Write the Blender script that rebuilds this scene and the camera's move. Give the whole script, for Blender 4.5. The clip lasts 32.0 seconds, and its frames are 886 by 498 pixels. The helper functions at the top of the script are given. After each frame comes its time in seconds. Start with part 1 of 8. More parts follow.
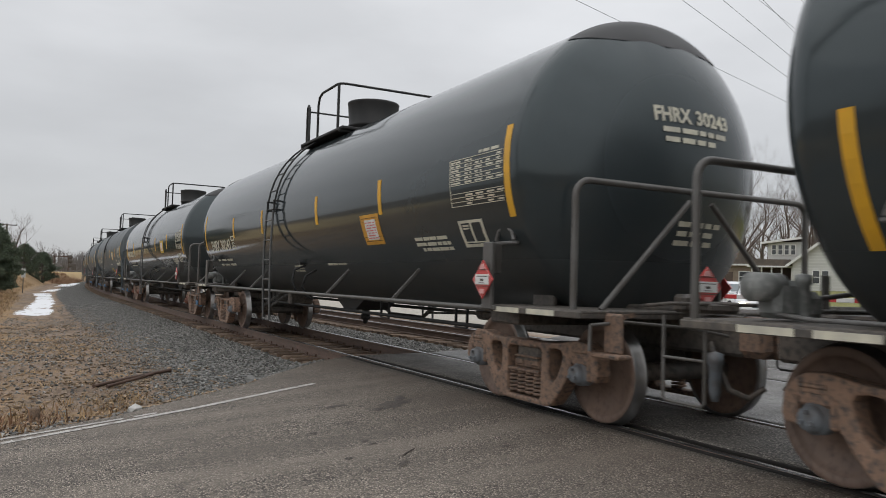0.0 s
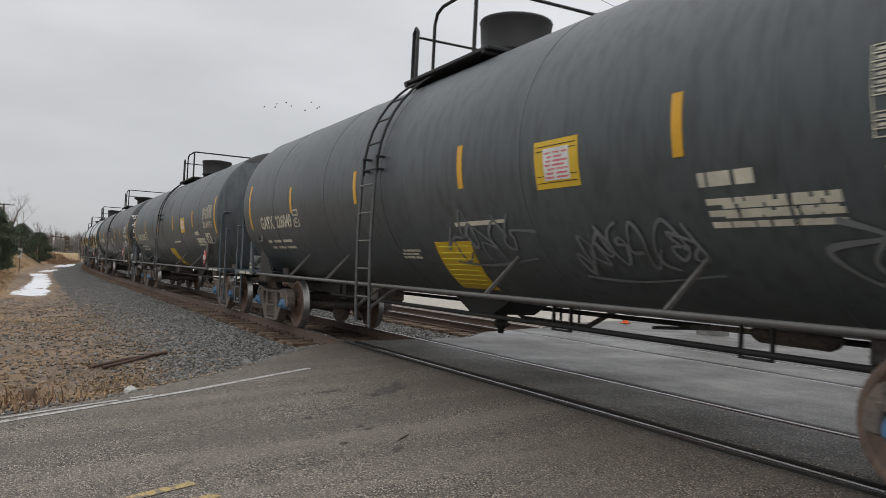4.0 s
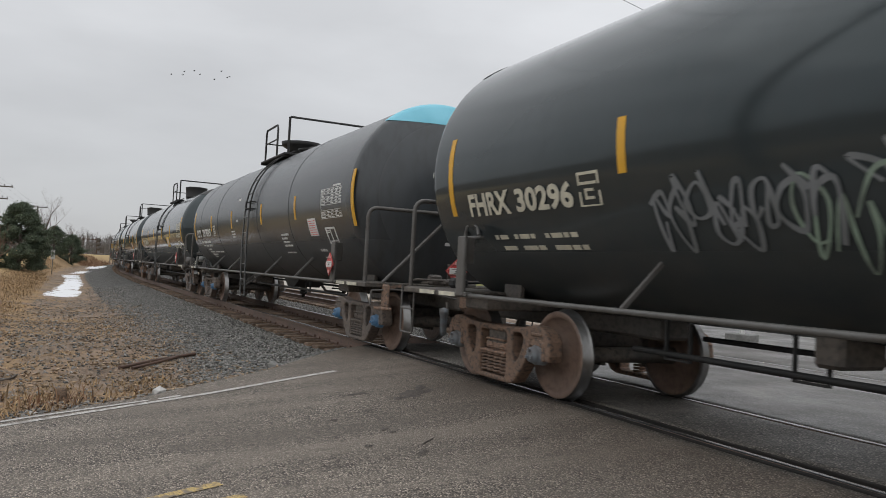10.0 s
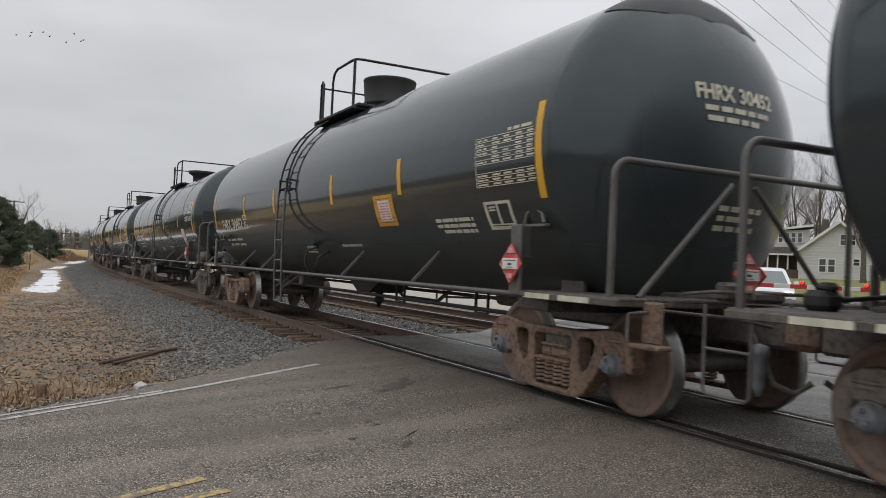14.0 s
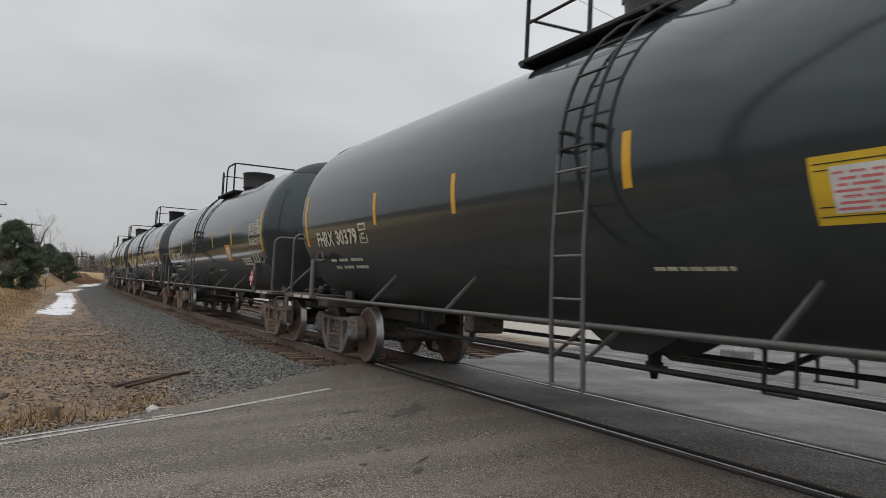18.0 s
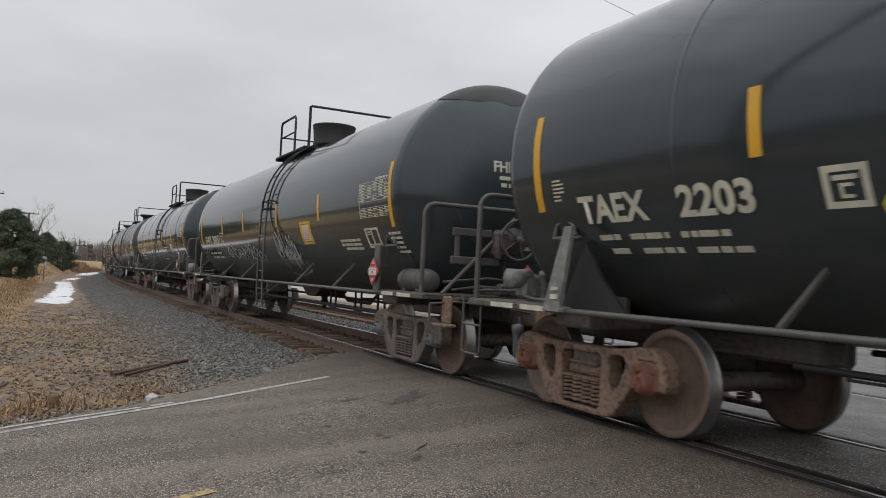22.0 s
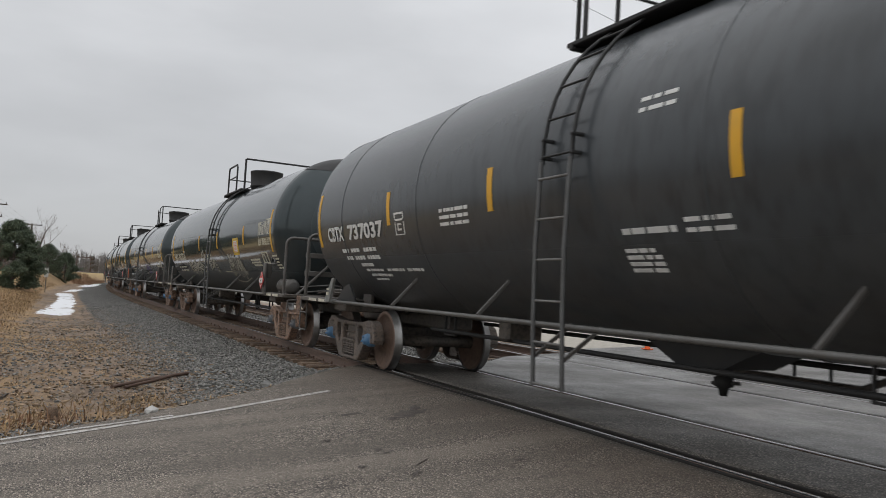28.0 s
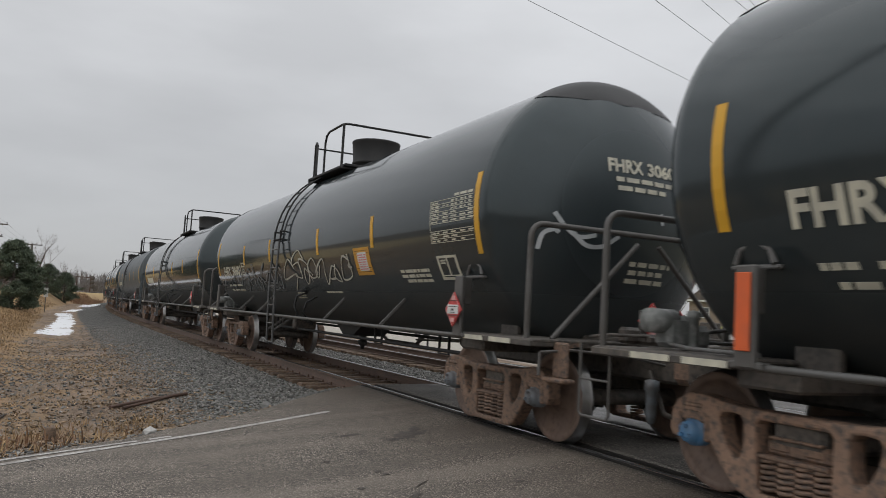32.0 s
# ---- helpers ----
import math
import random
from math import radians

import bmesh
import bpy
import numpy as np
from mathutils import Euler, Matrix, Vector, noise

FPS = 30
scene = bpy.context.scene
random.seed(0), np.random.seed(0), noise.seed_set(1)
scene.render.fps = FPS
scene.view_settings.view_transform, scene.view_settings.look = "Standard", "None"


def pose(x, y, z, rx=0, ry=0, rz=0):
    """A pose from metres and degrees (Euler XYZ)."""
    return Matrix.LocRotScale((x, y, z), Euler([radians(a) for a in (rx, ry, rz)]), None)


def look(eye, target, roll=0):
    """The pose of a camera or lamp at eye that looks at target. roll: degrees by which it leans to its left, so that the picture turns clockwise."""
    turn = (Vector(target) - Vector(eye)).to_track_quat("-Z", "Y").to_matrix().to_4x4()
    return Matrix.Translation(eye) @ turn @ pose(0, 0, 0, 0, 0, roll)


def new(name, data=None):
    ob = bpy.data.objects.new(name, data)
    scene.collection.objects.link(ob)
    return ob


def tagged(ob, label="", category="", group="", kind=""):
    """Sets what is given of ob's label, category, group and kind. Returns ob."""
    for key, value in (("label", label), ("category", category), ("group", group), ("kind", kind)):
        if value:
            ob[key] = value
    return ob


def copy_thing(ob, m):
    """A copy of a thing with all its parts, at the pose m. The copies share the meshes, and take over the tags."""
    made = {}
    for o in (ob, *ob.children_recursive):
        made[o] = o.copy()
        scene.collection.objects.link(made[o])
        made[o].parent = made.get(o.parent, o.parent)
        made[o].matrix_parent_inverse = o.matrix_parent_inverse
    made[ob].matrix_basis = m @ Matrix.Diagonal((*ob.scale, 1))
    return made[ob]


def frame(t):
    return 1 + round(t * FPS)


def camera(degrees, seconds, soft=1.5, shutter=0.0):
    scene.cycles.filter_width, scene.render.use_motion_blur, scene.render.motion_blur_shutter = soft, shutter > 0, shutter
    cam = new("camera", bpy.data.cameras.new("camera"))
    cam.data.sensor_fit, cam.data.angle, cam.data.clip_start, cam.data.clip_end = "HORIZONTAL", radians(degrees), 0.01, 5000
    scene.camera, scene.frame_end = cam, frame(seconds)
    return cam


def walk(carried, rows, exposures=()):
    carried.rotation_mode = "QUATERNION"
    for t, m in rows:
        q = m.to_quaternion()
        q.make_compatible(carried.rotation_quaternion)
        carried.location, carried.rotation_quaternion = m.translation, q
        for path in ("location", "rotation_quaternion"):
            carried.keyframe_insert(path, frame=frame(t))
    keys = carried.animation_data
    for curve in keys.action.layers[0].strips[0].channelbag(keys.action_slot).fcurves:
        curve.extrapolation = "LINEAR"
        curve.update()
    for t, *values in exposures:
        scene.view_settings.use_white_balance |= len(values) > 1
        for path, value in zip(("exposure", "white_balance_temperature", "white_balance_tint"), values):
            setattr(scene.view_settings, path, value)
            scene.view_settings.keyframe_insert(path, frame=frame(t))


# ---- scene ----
# ---------- camera: hand-held on one spot, it only pans and tilts ----------
EYE = 1.232
cam = camera(59.5, 32.0, soft=0.5, shutter=0.1)
TURNS = [
    (0, 62.52, 2.59, -1.79), (0.5, 62.39, 2.30, -2.10), (1, 62.14, 1.99, -2.32), (1.5, 61.91, 1.80, -2.58), (2, 61.64, 1.71, -2.82),
    (2.5, 61.69, 1.84, -2.97), (3, 61.91, 1.82, -2.94), (3.5, 62.19, 1.65, -2.79), (5.5, 62.56, 1.79, -2.80), (6, 62.85, 1.80, -2.84),
    (6.5, 63.18, 1.54, -2.84), (7, 63.89, 1.56, -2.94), (7.5, 64.23, 1.68, -2.94), (8, 64.45, 1.97, -2.95), (8.5, 64.81, 1.84, -2.84),
    (9, 64.93, 1.87, -2.92), (9.5, 64.66, 1.91, -3.12), (10, 64.20, 1.83, -3.09), (10.5, 63.56, 1.62, -3.02), (11, 63.16, 1.42, -2.96),
    (11.5, 63.05, 1.35, -2.84), (12, 62.86, 1.36, -2.47), (12.5, 62.83, 1.23, -2.34), (13, 62.70, 1.22, -2.43), (13.5, 62.76, 1.30, -2.55),
    (14, 62.90, 1.31, -2.62), (14.5, 62.90, 1.14, -2.64), (15, 62.99, 1.30, -2.67), (15.5, 63.37, 1.57, -2.74), (17.5, 64.00, 2.81, -2.93),
    (18, 63.83, 3.11, -2.97), (18.5, 63.67, 3.28, -2.88), (19, 63.55, 3.43, -2.78), (19.5, 63.52, 3.54, -2.75), (20, 63.52, 3.25, -2.72),
    (20.5, 63.48, 2.79, -2.72), (21, 63.59, 2.47, -2.85), (21.5, 63.58, 2.23, -2.90), (22, 63.71, 2.23, -2.85), (22.5, 64.03, 2.45, -2.84),
    (23, 64.66, 2.72, -2.73), (23.5, 64.93, 2.93, -2.68), (24, 65.23, 3.14, -2.56), (24.5, 65.43, 2.99, -2.19), (25, 65.36, 2.93, -2.10),
    (25.5, 65.26, 2.97, -2.21), (27.5, 64.59, 3.13, -3.10), (28, 63.82, 3.31, -3.34), (28.5, 63.18, 3.57, -3.38), (29, 62.68, 3.67, -3.29),
    (29.5, 62.67, 3.91, -3.24), (30, 62.97, 4.14, -3.23), (30.5, 63.31, 4.29, -3.27), (31, 63.35, 4.40, -3.36), (31.5, 63.55, 4.56, -3.36),
    (32, 63.82, 4.79, -3.36),
]
# the camera's own slow drift of brightness, in stops
STOPS = [(0, 0.08), (1, 0.15), (2, 0.12), (3, 0.08), (6, 0.02), (7, 0.06), (8, -0.01), (9, 0.04), (10, 0.07), (11, 0.11), (12, 0.11), (13, 0.09), (14, 0.04), (15, 0.06),
         (18, -0.07), (19, -0.03), (20, 0.0), (21, 0.04), (22, 0.03), (23, -0.06), (24, -0.06), (25, -0.04), (28, -0.02), (29, -0.06), (30, -0.09), (31, -0.1), (32, -0.1)]
walk(cam, [(t, pose(0, 0, EYE, 90 + pitch, roll, yaw)) for t, yaw, pitch, roll in TURNS], STOPS)

# ---------- world: an overcast sky, brighter overhead, and a veiled sun ----------
world = bpy.data.worlds.new("overcast")
scene.world = world
world.use_nodes = True
wn, wl = world.node_tree.nodes, world.node_tree.links
wn.clear()


def wnode(kind, **inputs):
    n = wn.new(kind)
    for k, v in inputs.items():
        n.inputs[k].default_value = v
    return n


w_out, w_bg = wn.new("ShaderNodeOutputWorld"), wn.new("ShaderNodeBackground")
w_co, w_sep = wn.new("ShaderNodeTexCoord"), wn.new("ShaderNodeSeparateXYZ")
w_up = wn.new("ShaderNodeMapRange")
w_up.inputs["From Max"].default_value = 1.0
w_up.inputs["To Min"].default_value, w_up.inputs["To Max"].default_value = 0.43, 1.2
w_map = wn.new("ShaderNodeMapping")
w_map.inputs["Scale"].default_value = (1.2, 1.2, 4.0)
w_noise = wnode("ShaderNodeTexNoise", Scale=2.2, Detail=5.0, Roughness=0.5)
w_var = wn.new("ShaderNodeMapRange")
w_var.inputs["From Min"].default_value, w_var.inputs["From Max"].default_value = 0.3, 0.7
w_var.inputs["To Min"].default_value, w_var.inputs["To Max"].default_value = 0.9, 1.1
w_mul = wn.new("ShaderNodeMath")
w_mul.operation = "MULTIPLY"
w_tint = wn.new("ShaderNodeVectorMath")
w_tint.operation = "SCALE"
w_tint.inputs[0].default_value = (0.975, 0.99, 1.02)
w_sky = wn.new("ShaderNodeTexSky")
w_sky.sky_type, w_sky.sun_disc = "NISHITA", False
w_sky.sun_elevation, w_sky.sun_rotation = radians(38), radians(150)
w_bg2, w_add = wnode("ShaderNodeBackground", Strength=0.006), wn.new("ShaderNodeAddShader")
wl.new(w_co.outputs["Generated"], w_sep.inputs[0])
wl.new(w_sep.outputs["Z"], w_up.inputs["Value"])
wl.new(w_co.outputs["Generated"], w_map.inputs["Vector"])
wl.new(w_map.outputs[0], w_noise.inputs["Vector"])
wl.new(w_noise.outputs["Fac"], w_var.inputs["Value"])
wl.new(w_up.outputs[0], w_mul.inputs[0])
wl.new(w_var.outputs[0], w_mul.inputs[1])
wl.new(w_mul.outputs[0], w_tint.inputs["Scale"])
wl.new(w_tint.outputs[0], w_bg.inputs["Color"])
wl.new(w_sky.outputs[0], w_bg2.inputs["Color"])
wl.new(w_bg.outputs[0], w_add.inputs[0])
wl.new(w_bg2.outputs[0], w_add.inputs[1])
wl.new(w_add.outputs[0], w_out.inputs["Surface"])

sun = new("sun", bpy.data.lights.new("sun", "SUN"))
sun.data.energy, sun.data.angle, sun.data.color = 0.52, radians(120), (1.0, 0.97, 0.93)
sun.matrix_world = look((0, 0, 0), (-0.35, 0.65, -0.95))


# ---------- materials ----------
def rgb(c):
    return (*c, 1.0) if len(c) == 3 else c


def material(name, base, rough=0.6, metal=0.0, second=None, scale=3.0, detail=6.0, contrast=(0.35, 0.7), fine=None, fine_scale=60.0,
             bump=0.0, bump_scale=40.0, rough_var=0.0, stretch=(1, 1, 1), random_tint=0.0, spec=0.5, emit=None, emit_strength=0.0, coords="Object", coat=0.0, island=0.0, sheen_tint=None, dust=0.0):
    """A procedural surface: two colours mixed by broad noise, a third by fine noise, bump and uneven gloss."""
    m = bpy.data.materials.new(name)
    m.use_nodes = True
    t = m.node_tree
    p = t.nodes["Principled BSDF"]
    p.inputs["Roughness"].default_value, p.inputs["Metallic"].default_value = rough, metal
    p.inputs["Specular IOR Level"].default_value = spec
    p.inputs["Coat Weight"].default_value = coat
    if sheen_tint:
        p.inputs["Specular Tint"].default_value = rgb(sheen_tint)
    p.inputs["Coat Roughness"].default_value = 0.15
    p.inputs["Base Color"].default_value = rgb(base)
    if emit:
        p.inputs["Emission Color"].default_value = rgb(emit)
        p.inputs["Emission Strength"].default_value = emit_strength
    co = t.nodes.new("ShaderNodeTexCoord")
    mp = t.nodes.new("ShaderNodeMapping")
    mp.inputs["Scale"].default_value = stretch
    t.links.new(co.outputs[coords], mp.inputs["Vector"])
    colour = None

    def noise_node(sc, det, vec=mp):
        n = t.nodes.new("ShaderNodeTexNoise")
        n.inputs["Scale"].default_value, n.inputs["Detail"].default_value = sc, det
        t.links.new(vec.outputs[0], n.inputs["Vector"])
        return n

    def mixed(fac, a, b):
        x = t.nodes.new("ShaderNodeMix")
        x.data_type = "RGBA"
        t.links.new(fac, x.inputs["Factor"])
        for sock, v in ((x.inputs[6], a), (x.inputs[7], b)):
            if isinstance(v, tuple):
                sock.default_value = rgb(v)
            else:
                t.links.new(v, sock)
        return x.outputs[2]

    if second:
        n = noise_node(scale, detail)
        r = t.nodes.new("ShaderNodeMapRange")
        r.inputs["From Min"].default_value, r.inputs["From Max"].default_value = contrast
        t.links.new(n.outputs["Fac"], r.inputs["Value"])
        colour = mixed(r.outputs[0], tuple(base), tuple(second))
        if rough_var:
            rr = t.nodes.new("ShaderNodeMapRange")
            rr.inputs["To Min"].default_value, rr.inputs["To Max"].default_value = rough - rough_var, rough + rough_var
            t.links.new(r.outputs[0], rr.inputs["Value"])
            t.links.new(rr.outputs[0], p.inputs["Roughness"])
    if fine:
        n = noise_node(fine_scale, 3.0)
        r = t.nodes.new("ShaderNodeMapRange")
        r.inputs["From Min"].default_value, r.inputs["From Max"].default_value = 0.45, 0.68
        t.links.new(n.outputs["Fac"], r.inputs["Value"])
        colour = mixed(r.outputs[0], colour or tuple(base), tuple(fine))
    if random_tint:
        info, hs = t.nodes.new("ShaderNodeObjectInfo"), t.nodes.new("ShaderNodeHueSaturation")
        r = t.nodes.new("ShaderNodeMapRange")
        r.inputs["To Min"].default_value, r.inputs["To Max"].default_value = 1 - random_tint, 1 + random_tint
        t.links.new(info.outputs["Random"], r.inputs["Value"])
        t.links.new(r.outputs[0], hs.inputs["Value"])
        if colour is None:
            hs.inputs["Color"].default_value = rgb(base)
        else:
            t.links.new(colour, hs.inputs["Color"])
        colour = hs.outputs[0]
    if island:
        info, hs = t.nodes.new("ShaderNodeNewGeometry"), t.nodes.new("ShaderNodeHueSaturation")
        r = t.nodes.new("ShaderNodeMapRange")
        r.inputs["To Min"].default_value, r.inputs["To Max"].default_value = 1 - island, 1 + island
        t.links.new(info.outputs["Random Per Island"], r.inputs["Value"])
        t.links.new(r.outputs[0], hs.inputs["Value"])
        if colour is None:
            hs.inputs["Color"].default_value = rgb(base)
        else:
            t.links.new(colour, hs.inputs["Color"])
        colour = hs.outputs[0]
    if dust:
        # road dust that clings to the belly, broken by streaks
        sep = t.nodes.new("ShaderNodeSeparateXYZ")
        t.links.new(co.outputs["Object"], sep.inputs[0])
        low, streak, both = t.nodes.new("ShaderNodeMapRange"), t.nodes.new("ShaderNodeMapRange"), t.nodes.new("ShaderNodeMath")
        for k, q in (("From Min", 1.95), ("From Max", 1.1), ("To Max", dust)):
            low.inputs[k].default_value = q
        t.links.new(sep.outputs["Z"], low.inputs["Value"])
        # the same dust dulls the gloss
        dull = t.nodes.new("ShaderNodeMapRange")
        for k, q in (("From Min", 1.75), ("From Max", 1.3), ("To Min", rough), ("To Max", max(rough, 0.42))):
            dull.inputs[k].default_value = q
        t.links.new(sep.outputs["Z"], dull.inputs["Value"])
        ends, past, worst = t.nodes.new("ShaderNodeMath"), t.nodes.new("ShaderNodeMapRange"), t.nodes.new("ShaderNodeMath")
        ends.operation, worst.operation = "ABSOLUTE", "MAXIMUM"
        t.links.new(sep.outputs["X"], ends.inputs[0])
        for k, q in (("From Min", 7.6), ("From Max", 7.85), ("To Max", 0.36)):
            past.inputs[k].default_value = q
        t.links.new(ends.outputs[0], past.inputs["Value"])
        t.links.new(dull.outputs[0], worst.inputs[0])
        t.links.new(past.outputs[0], worst.inputs[1])
        t.links.new(worst.outputs[0], p.inputs["Roughness"])
        sm = t.nodes.new("ShaderNodeMapping")
        sm.inputs["Scale"].default_value = (1.0, 2.0, 0.5)
        t.links.new(co.outputs["Object"], sm.inputs["Vector"])
        streak.inputs["From Min"].default_value, streak.inputs["From Max"].default_value = 0.3, 0.62
        t.links.new(noise_node(2.2, 6.0, sm).outputs["Fac"], streak.inputs["Value"])
        both.operation = "MULTIPLY"
        t.links.new(low.outputs[0], both.inputs[0])
        t.links.new(streak.outputs[0], both.inputs[1])
        colour = mixed(both.outputs[0], colour or tuple(base), (0.15, 0.125, 0.1))
    if colour is not None:
        t.links.new(colour, p.inputs["Base Color"])
    if bump:
        n = noise_node(bump_scale, 4.0)
        bm_ = t.nodes.new("ShaderNodeBump")
        bm_.inputs["Strength"].default_value, bm_.inputs["Distance"].default_value = bump, 0.02
        t.links.new(n.outputs["Fac"], bm_.inputs["Height"])
        t.links.new(bm_.outputs[0], p.inputs["Normal"])
    return m


BLACK = material("tank_gloss_black", (0.029, 0.037, 0.04), 0.095, second=(0.039, 0.047, 0.051), scale=0.8, rough_var=0.04, bump=0.024, bump_scale=1.6, fine=(0.033, 0.04, 0.043), fine_scale=5.0, spec=0.48, sheen_tint=(0.88, 0.98, 1.0), dust=0.16)
GREY = material("tank_flat_grey", (0.06, 0.073, 0.079), 0.45, second=(0.078, 0.091, 0.097), scale=0.9, stretch=(1, 1, 0.25), rough_var=0.08, fine=(0.048, 0.056, 0.06), fine_scale=9.0, dust=0.1)
BROWN = material("tank_flat_brown_black", (0.036, 0.0385, 0.04), 0.42, second=(0.047, 0.048, 0.048), scale=1.1, stretch=(1, 1, 0.3), rough_var=0.08, dust=0.18)
CHARCOAL = material("tank_charcoal", (0.044, 0.05, 0.055), 0.26, second=(0.057, 0.063, 0.068), scale=0.9, stretch=(1, 1, 0.3), rough_var=0.06, spec=0.45, dust=0.22, fine=(0.038, 0.042, 0.045), fine_scale=7.0)
GEAR = material("underframe_black", (0.07, 0.064, 0.058), 0.6, second=(0.13, 0.105, 0.084), scale=2.0, rough_var=0.1, fine=(0.04, 0.036, 0.033), fine_scale=18.0)
DUSTY = material("end_platform_dust", (0.085, 0.075, 0.065), 0.7, second=(0.05, 0.047, 0.044), scale=2.5, fine=(0.13, 0.11, 0.09), fine_scale=20.0)
CAP_BLACK = material("head_top_matt_black", (0.02, 0.02, 0.021), 0.5, second=(0.028, 0.028, 0.029), scale=2.0)
PALE_STEEL = material("dusty_pale_steel", (0.2, 0.21, 0.2), 0.6, second=(0.12, 0.125, 0.12), scale=3.0, fine=(0.27, 0.27, 0.26), fine_scale=14.0)
SIDE_PIPE = material("side_pipe_grey", (0.105, 0.104, 0.1), 0.42, second=(0.075, 0.07, 0.063), scale=4.0)
LADDER = material("ladder_worn_grey", (0.1, 0.103, 0.103), 0.5, second=(0.07, 0.07, 0.069), scale=5.0)
RUNG = material("rung_bare_steel", (0.15, 0.149, 0.146), 0.5, second=(0.1, 0.093, 0.086), scale=9.0)
SOOT = material("sooty_steel", (0.02, 0.021, 0.022), 0.62, second=(0.03, 0.029, 0.028), scale=4.0, spec=0.35)
PIPE = material("worn_grey_pipe", (0.105, 0.102, 0.097), 0.45, second=(0.07, 0.062, 0.054), scale=4.0)
BLUEGREY = material("bluegrey_steel", (0.06, 0.08, 0.095), 0.5, second=(0.04, 0.05, 0.055), scale=3.0)
RUST = material("truck_rust", (0.21, 0.137, 0.097), 0.75, second=(0.285, 0.178, 0.122), scale=3.0, fine=(0.085, 0.07, 0.062), fine_scale=25.0, bump=0.25, bump_scale=30.0, random_tint=0.25)
RUST_RED = material("bearing_rust_red", (0.23, 0.085, 0.05), 0.7, second=(0.12, 0.06, 0.045), scale=6.0)
CAP_BLUE = material("bearing_cap_blue", (0.075, 0.2, 0.37), 0.5, second=(0.12, 0.2, 0.3), scale=12.0)
CAP_GREY = material("bearing_cap_grey", (0.16, 0.18, 0.2), 0.5, second=(0.1, 0.09, 0.085), scale=10.0)
WHEEL = material("wheel_plate_rust", (0.15, 0.104, 0.081), 0.6, second=(0.19, 0.126, 0.094), scale=4.0, fine=(0.12, 0.08, 0.062), fine_scale=15.0)
TREAD = material("wheel_tread_steel", (0.3, 0.3, 0.3), 0.36, metal=0.9, second=(0.2, 0.19, 0.18), scale=8.0)
YELLOW = material("reflector_yellow", (0.72, 0.38, 0.02), 0.45, second=(0.6, 0.33, 0.03), scale=4.0)
SIGN_YELLOW = material("decal_yellow", (0.7, 0.46, 0.025), 0.5, second=(0.58, 0.38, 0.03), scale=5.0)
DECAL_ORANGE = material("decal_faded_orange", (0.66, 0.33, 0.035), 0.5, second=(0.54, 0.27, 0.04), scale=5.0)
CREAM = material("stencil_cream", (0.62, 0.59, 0.47), 0.6, second=(0.45, 0.43, 0.36), scale=7.0)
WHITE = material("paint_white", (0.72, 0.72, 0.7), 0.6, second=(0.55, 0.55, 0.54), scale=6.0)
PLAC_RED = material("placard_red", (0.62, 0.06, 0.06), 0.5, second=(0.5, 0.09, 0.08), scale=5.0)
PLACARD_PALE = material("placard_pale_print", (0.72, 0.4, 0.38), 0.55, second=(0.62, 0.27, 0.26), scale=9.0)
PINK = material("decal_red_print", (0.65, 0.2, 0.2), 0.55, second=(0.55, 0.12, 0.13), scale=30.0)
SKYBLUE = material("patch_light_blue", (0.2, 0.55, 0.68), 0.5, second=(0.15, 0.48, 0.6), scale=3.0)
GRAF_WHITE = material("spray_white", (0.5, 0.52, 0.53), 0.7, second=(0.35, 0.37, 0.38), scale=3.0)
GRAF_CREAM = material("spray_cream", (0.5, 0.48, 0.4), 0.7, second=(0.4, 0.38, 0.32), scale=3.0)
GRAF_DIM = material("spray_dim_grey", (0.2, 0.21, 0.22), 0.7, second=(0.13, 0.14, 0.14), scale=3.0)
GRAF_GREEN = material("spray_pale_green", (0.27, 0.36, 0.28), 0.7, second=(0.15, 0.18, 0.15), scale=4.0)
GRAF_YELLOW = material("spray_yellow", (0.72, 0.64, 0.06), 0.7, second=(0.55, 0.48, 0.05), scale=4.0)
GRAF_PURPLE = material("spray_purple", (0.13, 0.1, 0.25), 0.7, second=(0.1, 0.09, 0.15), scale=4.0)
RAIL_STEEL = material("rail_rusty_side", (0.11, 0.075, 0.058), 0.7, second=(0.16, 0.1, 0.075), scale=3.0, fine=(0.08, 0.06, 0.05), fine_scale=40.0)
RAIL_HEAD = material("rail_head_polished", (0.34, 0.34, 0.35), 0.25, metal=0.85, second=(0.2, 0.19, 0.18), scale=5.0)
TIE_WOOD = material("tie_wood", (0.13, 0.085, 0.056), 0.85, second=(0.2, 0.135, 0.088), scale=4.0, stretch=(1, 6, 6), fine=(0.05, 0.04, 0.033), fine_scale=30.0, bump=0.3, bump_scale=20.0, random_tint=0.3)
SPIKE = material("spike_rust", (0.09, 0.05, 0.035), 0.8)
STONE = material("ballast_stone", (0.2, 0.2, 0.19), 0.85, second=(0.12, 0.118, 0.11), scale=8.0, random_tint=0.3)
PATCH_GREY = material("bare_grey_patch", (0.1, 0.107, 0.11), 0.6, second=(0.085, 0.09, 0.093), scale=5.0)


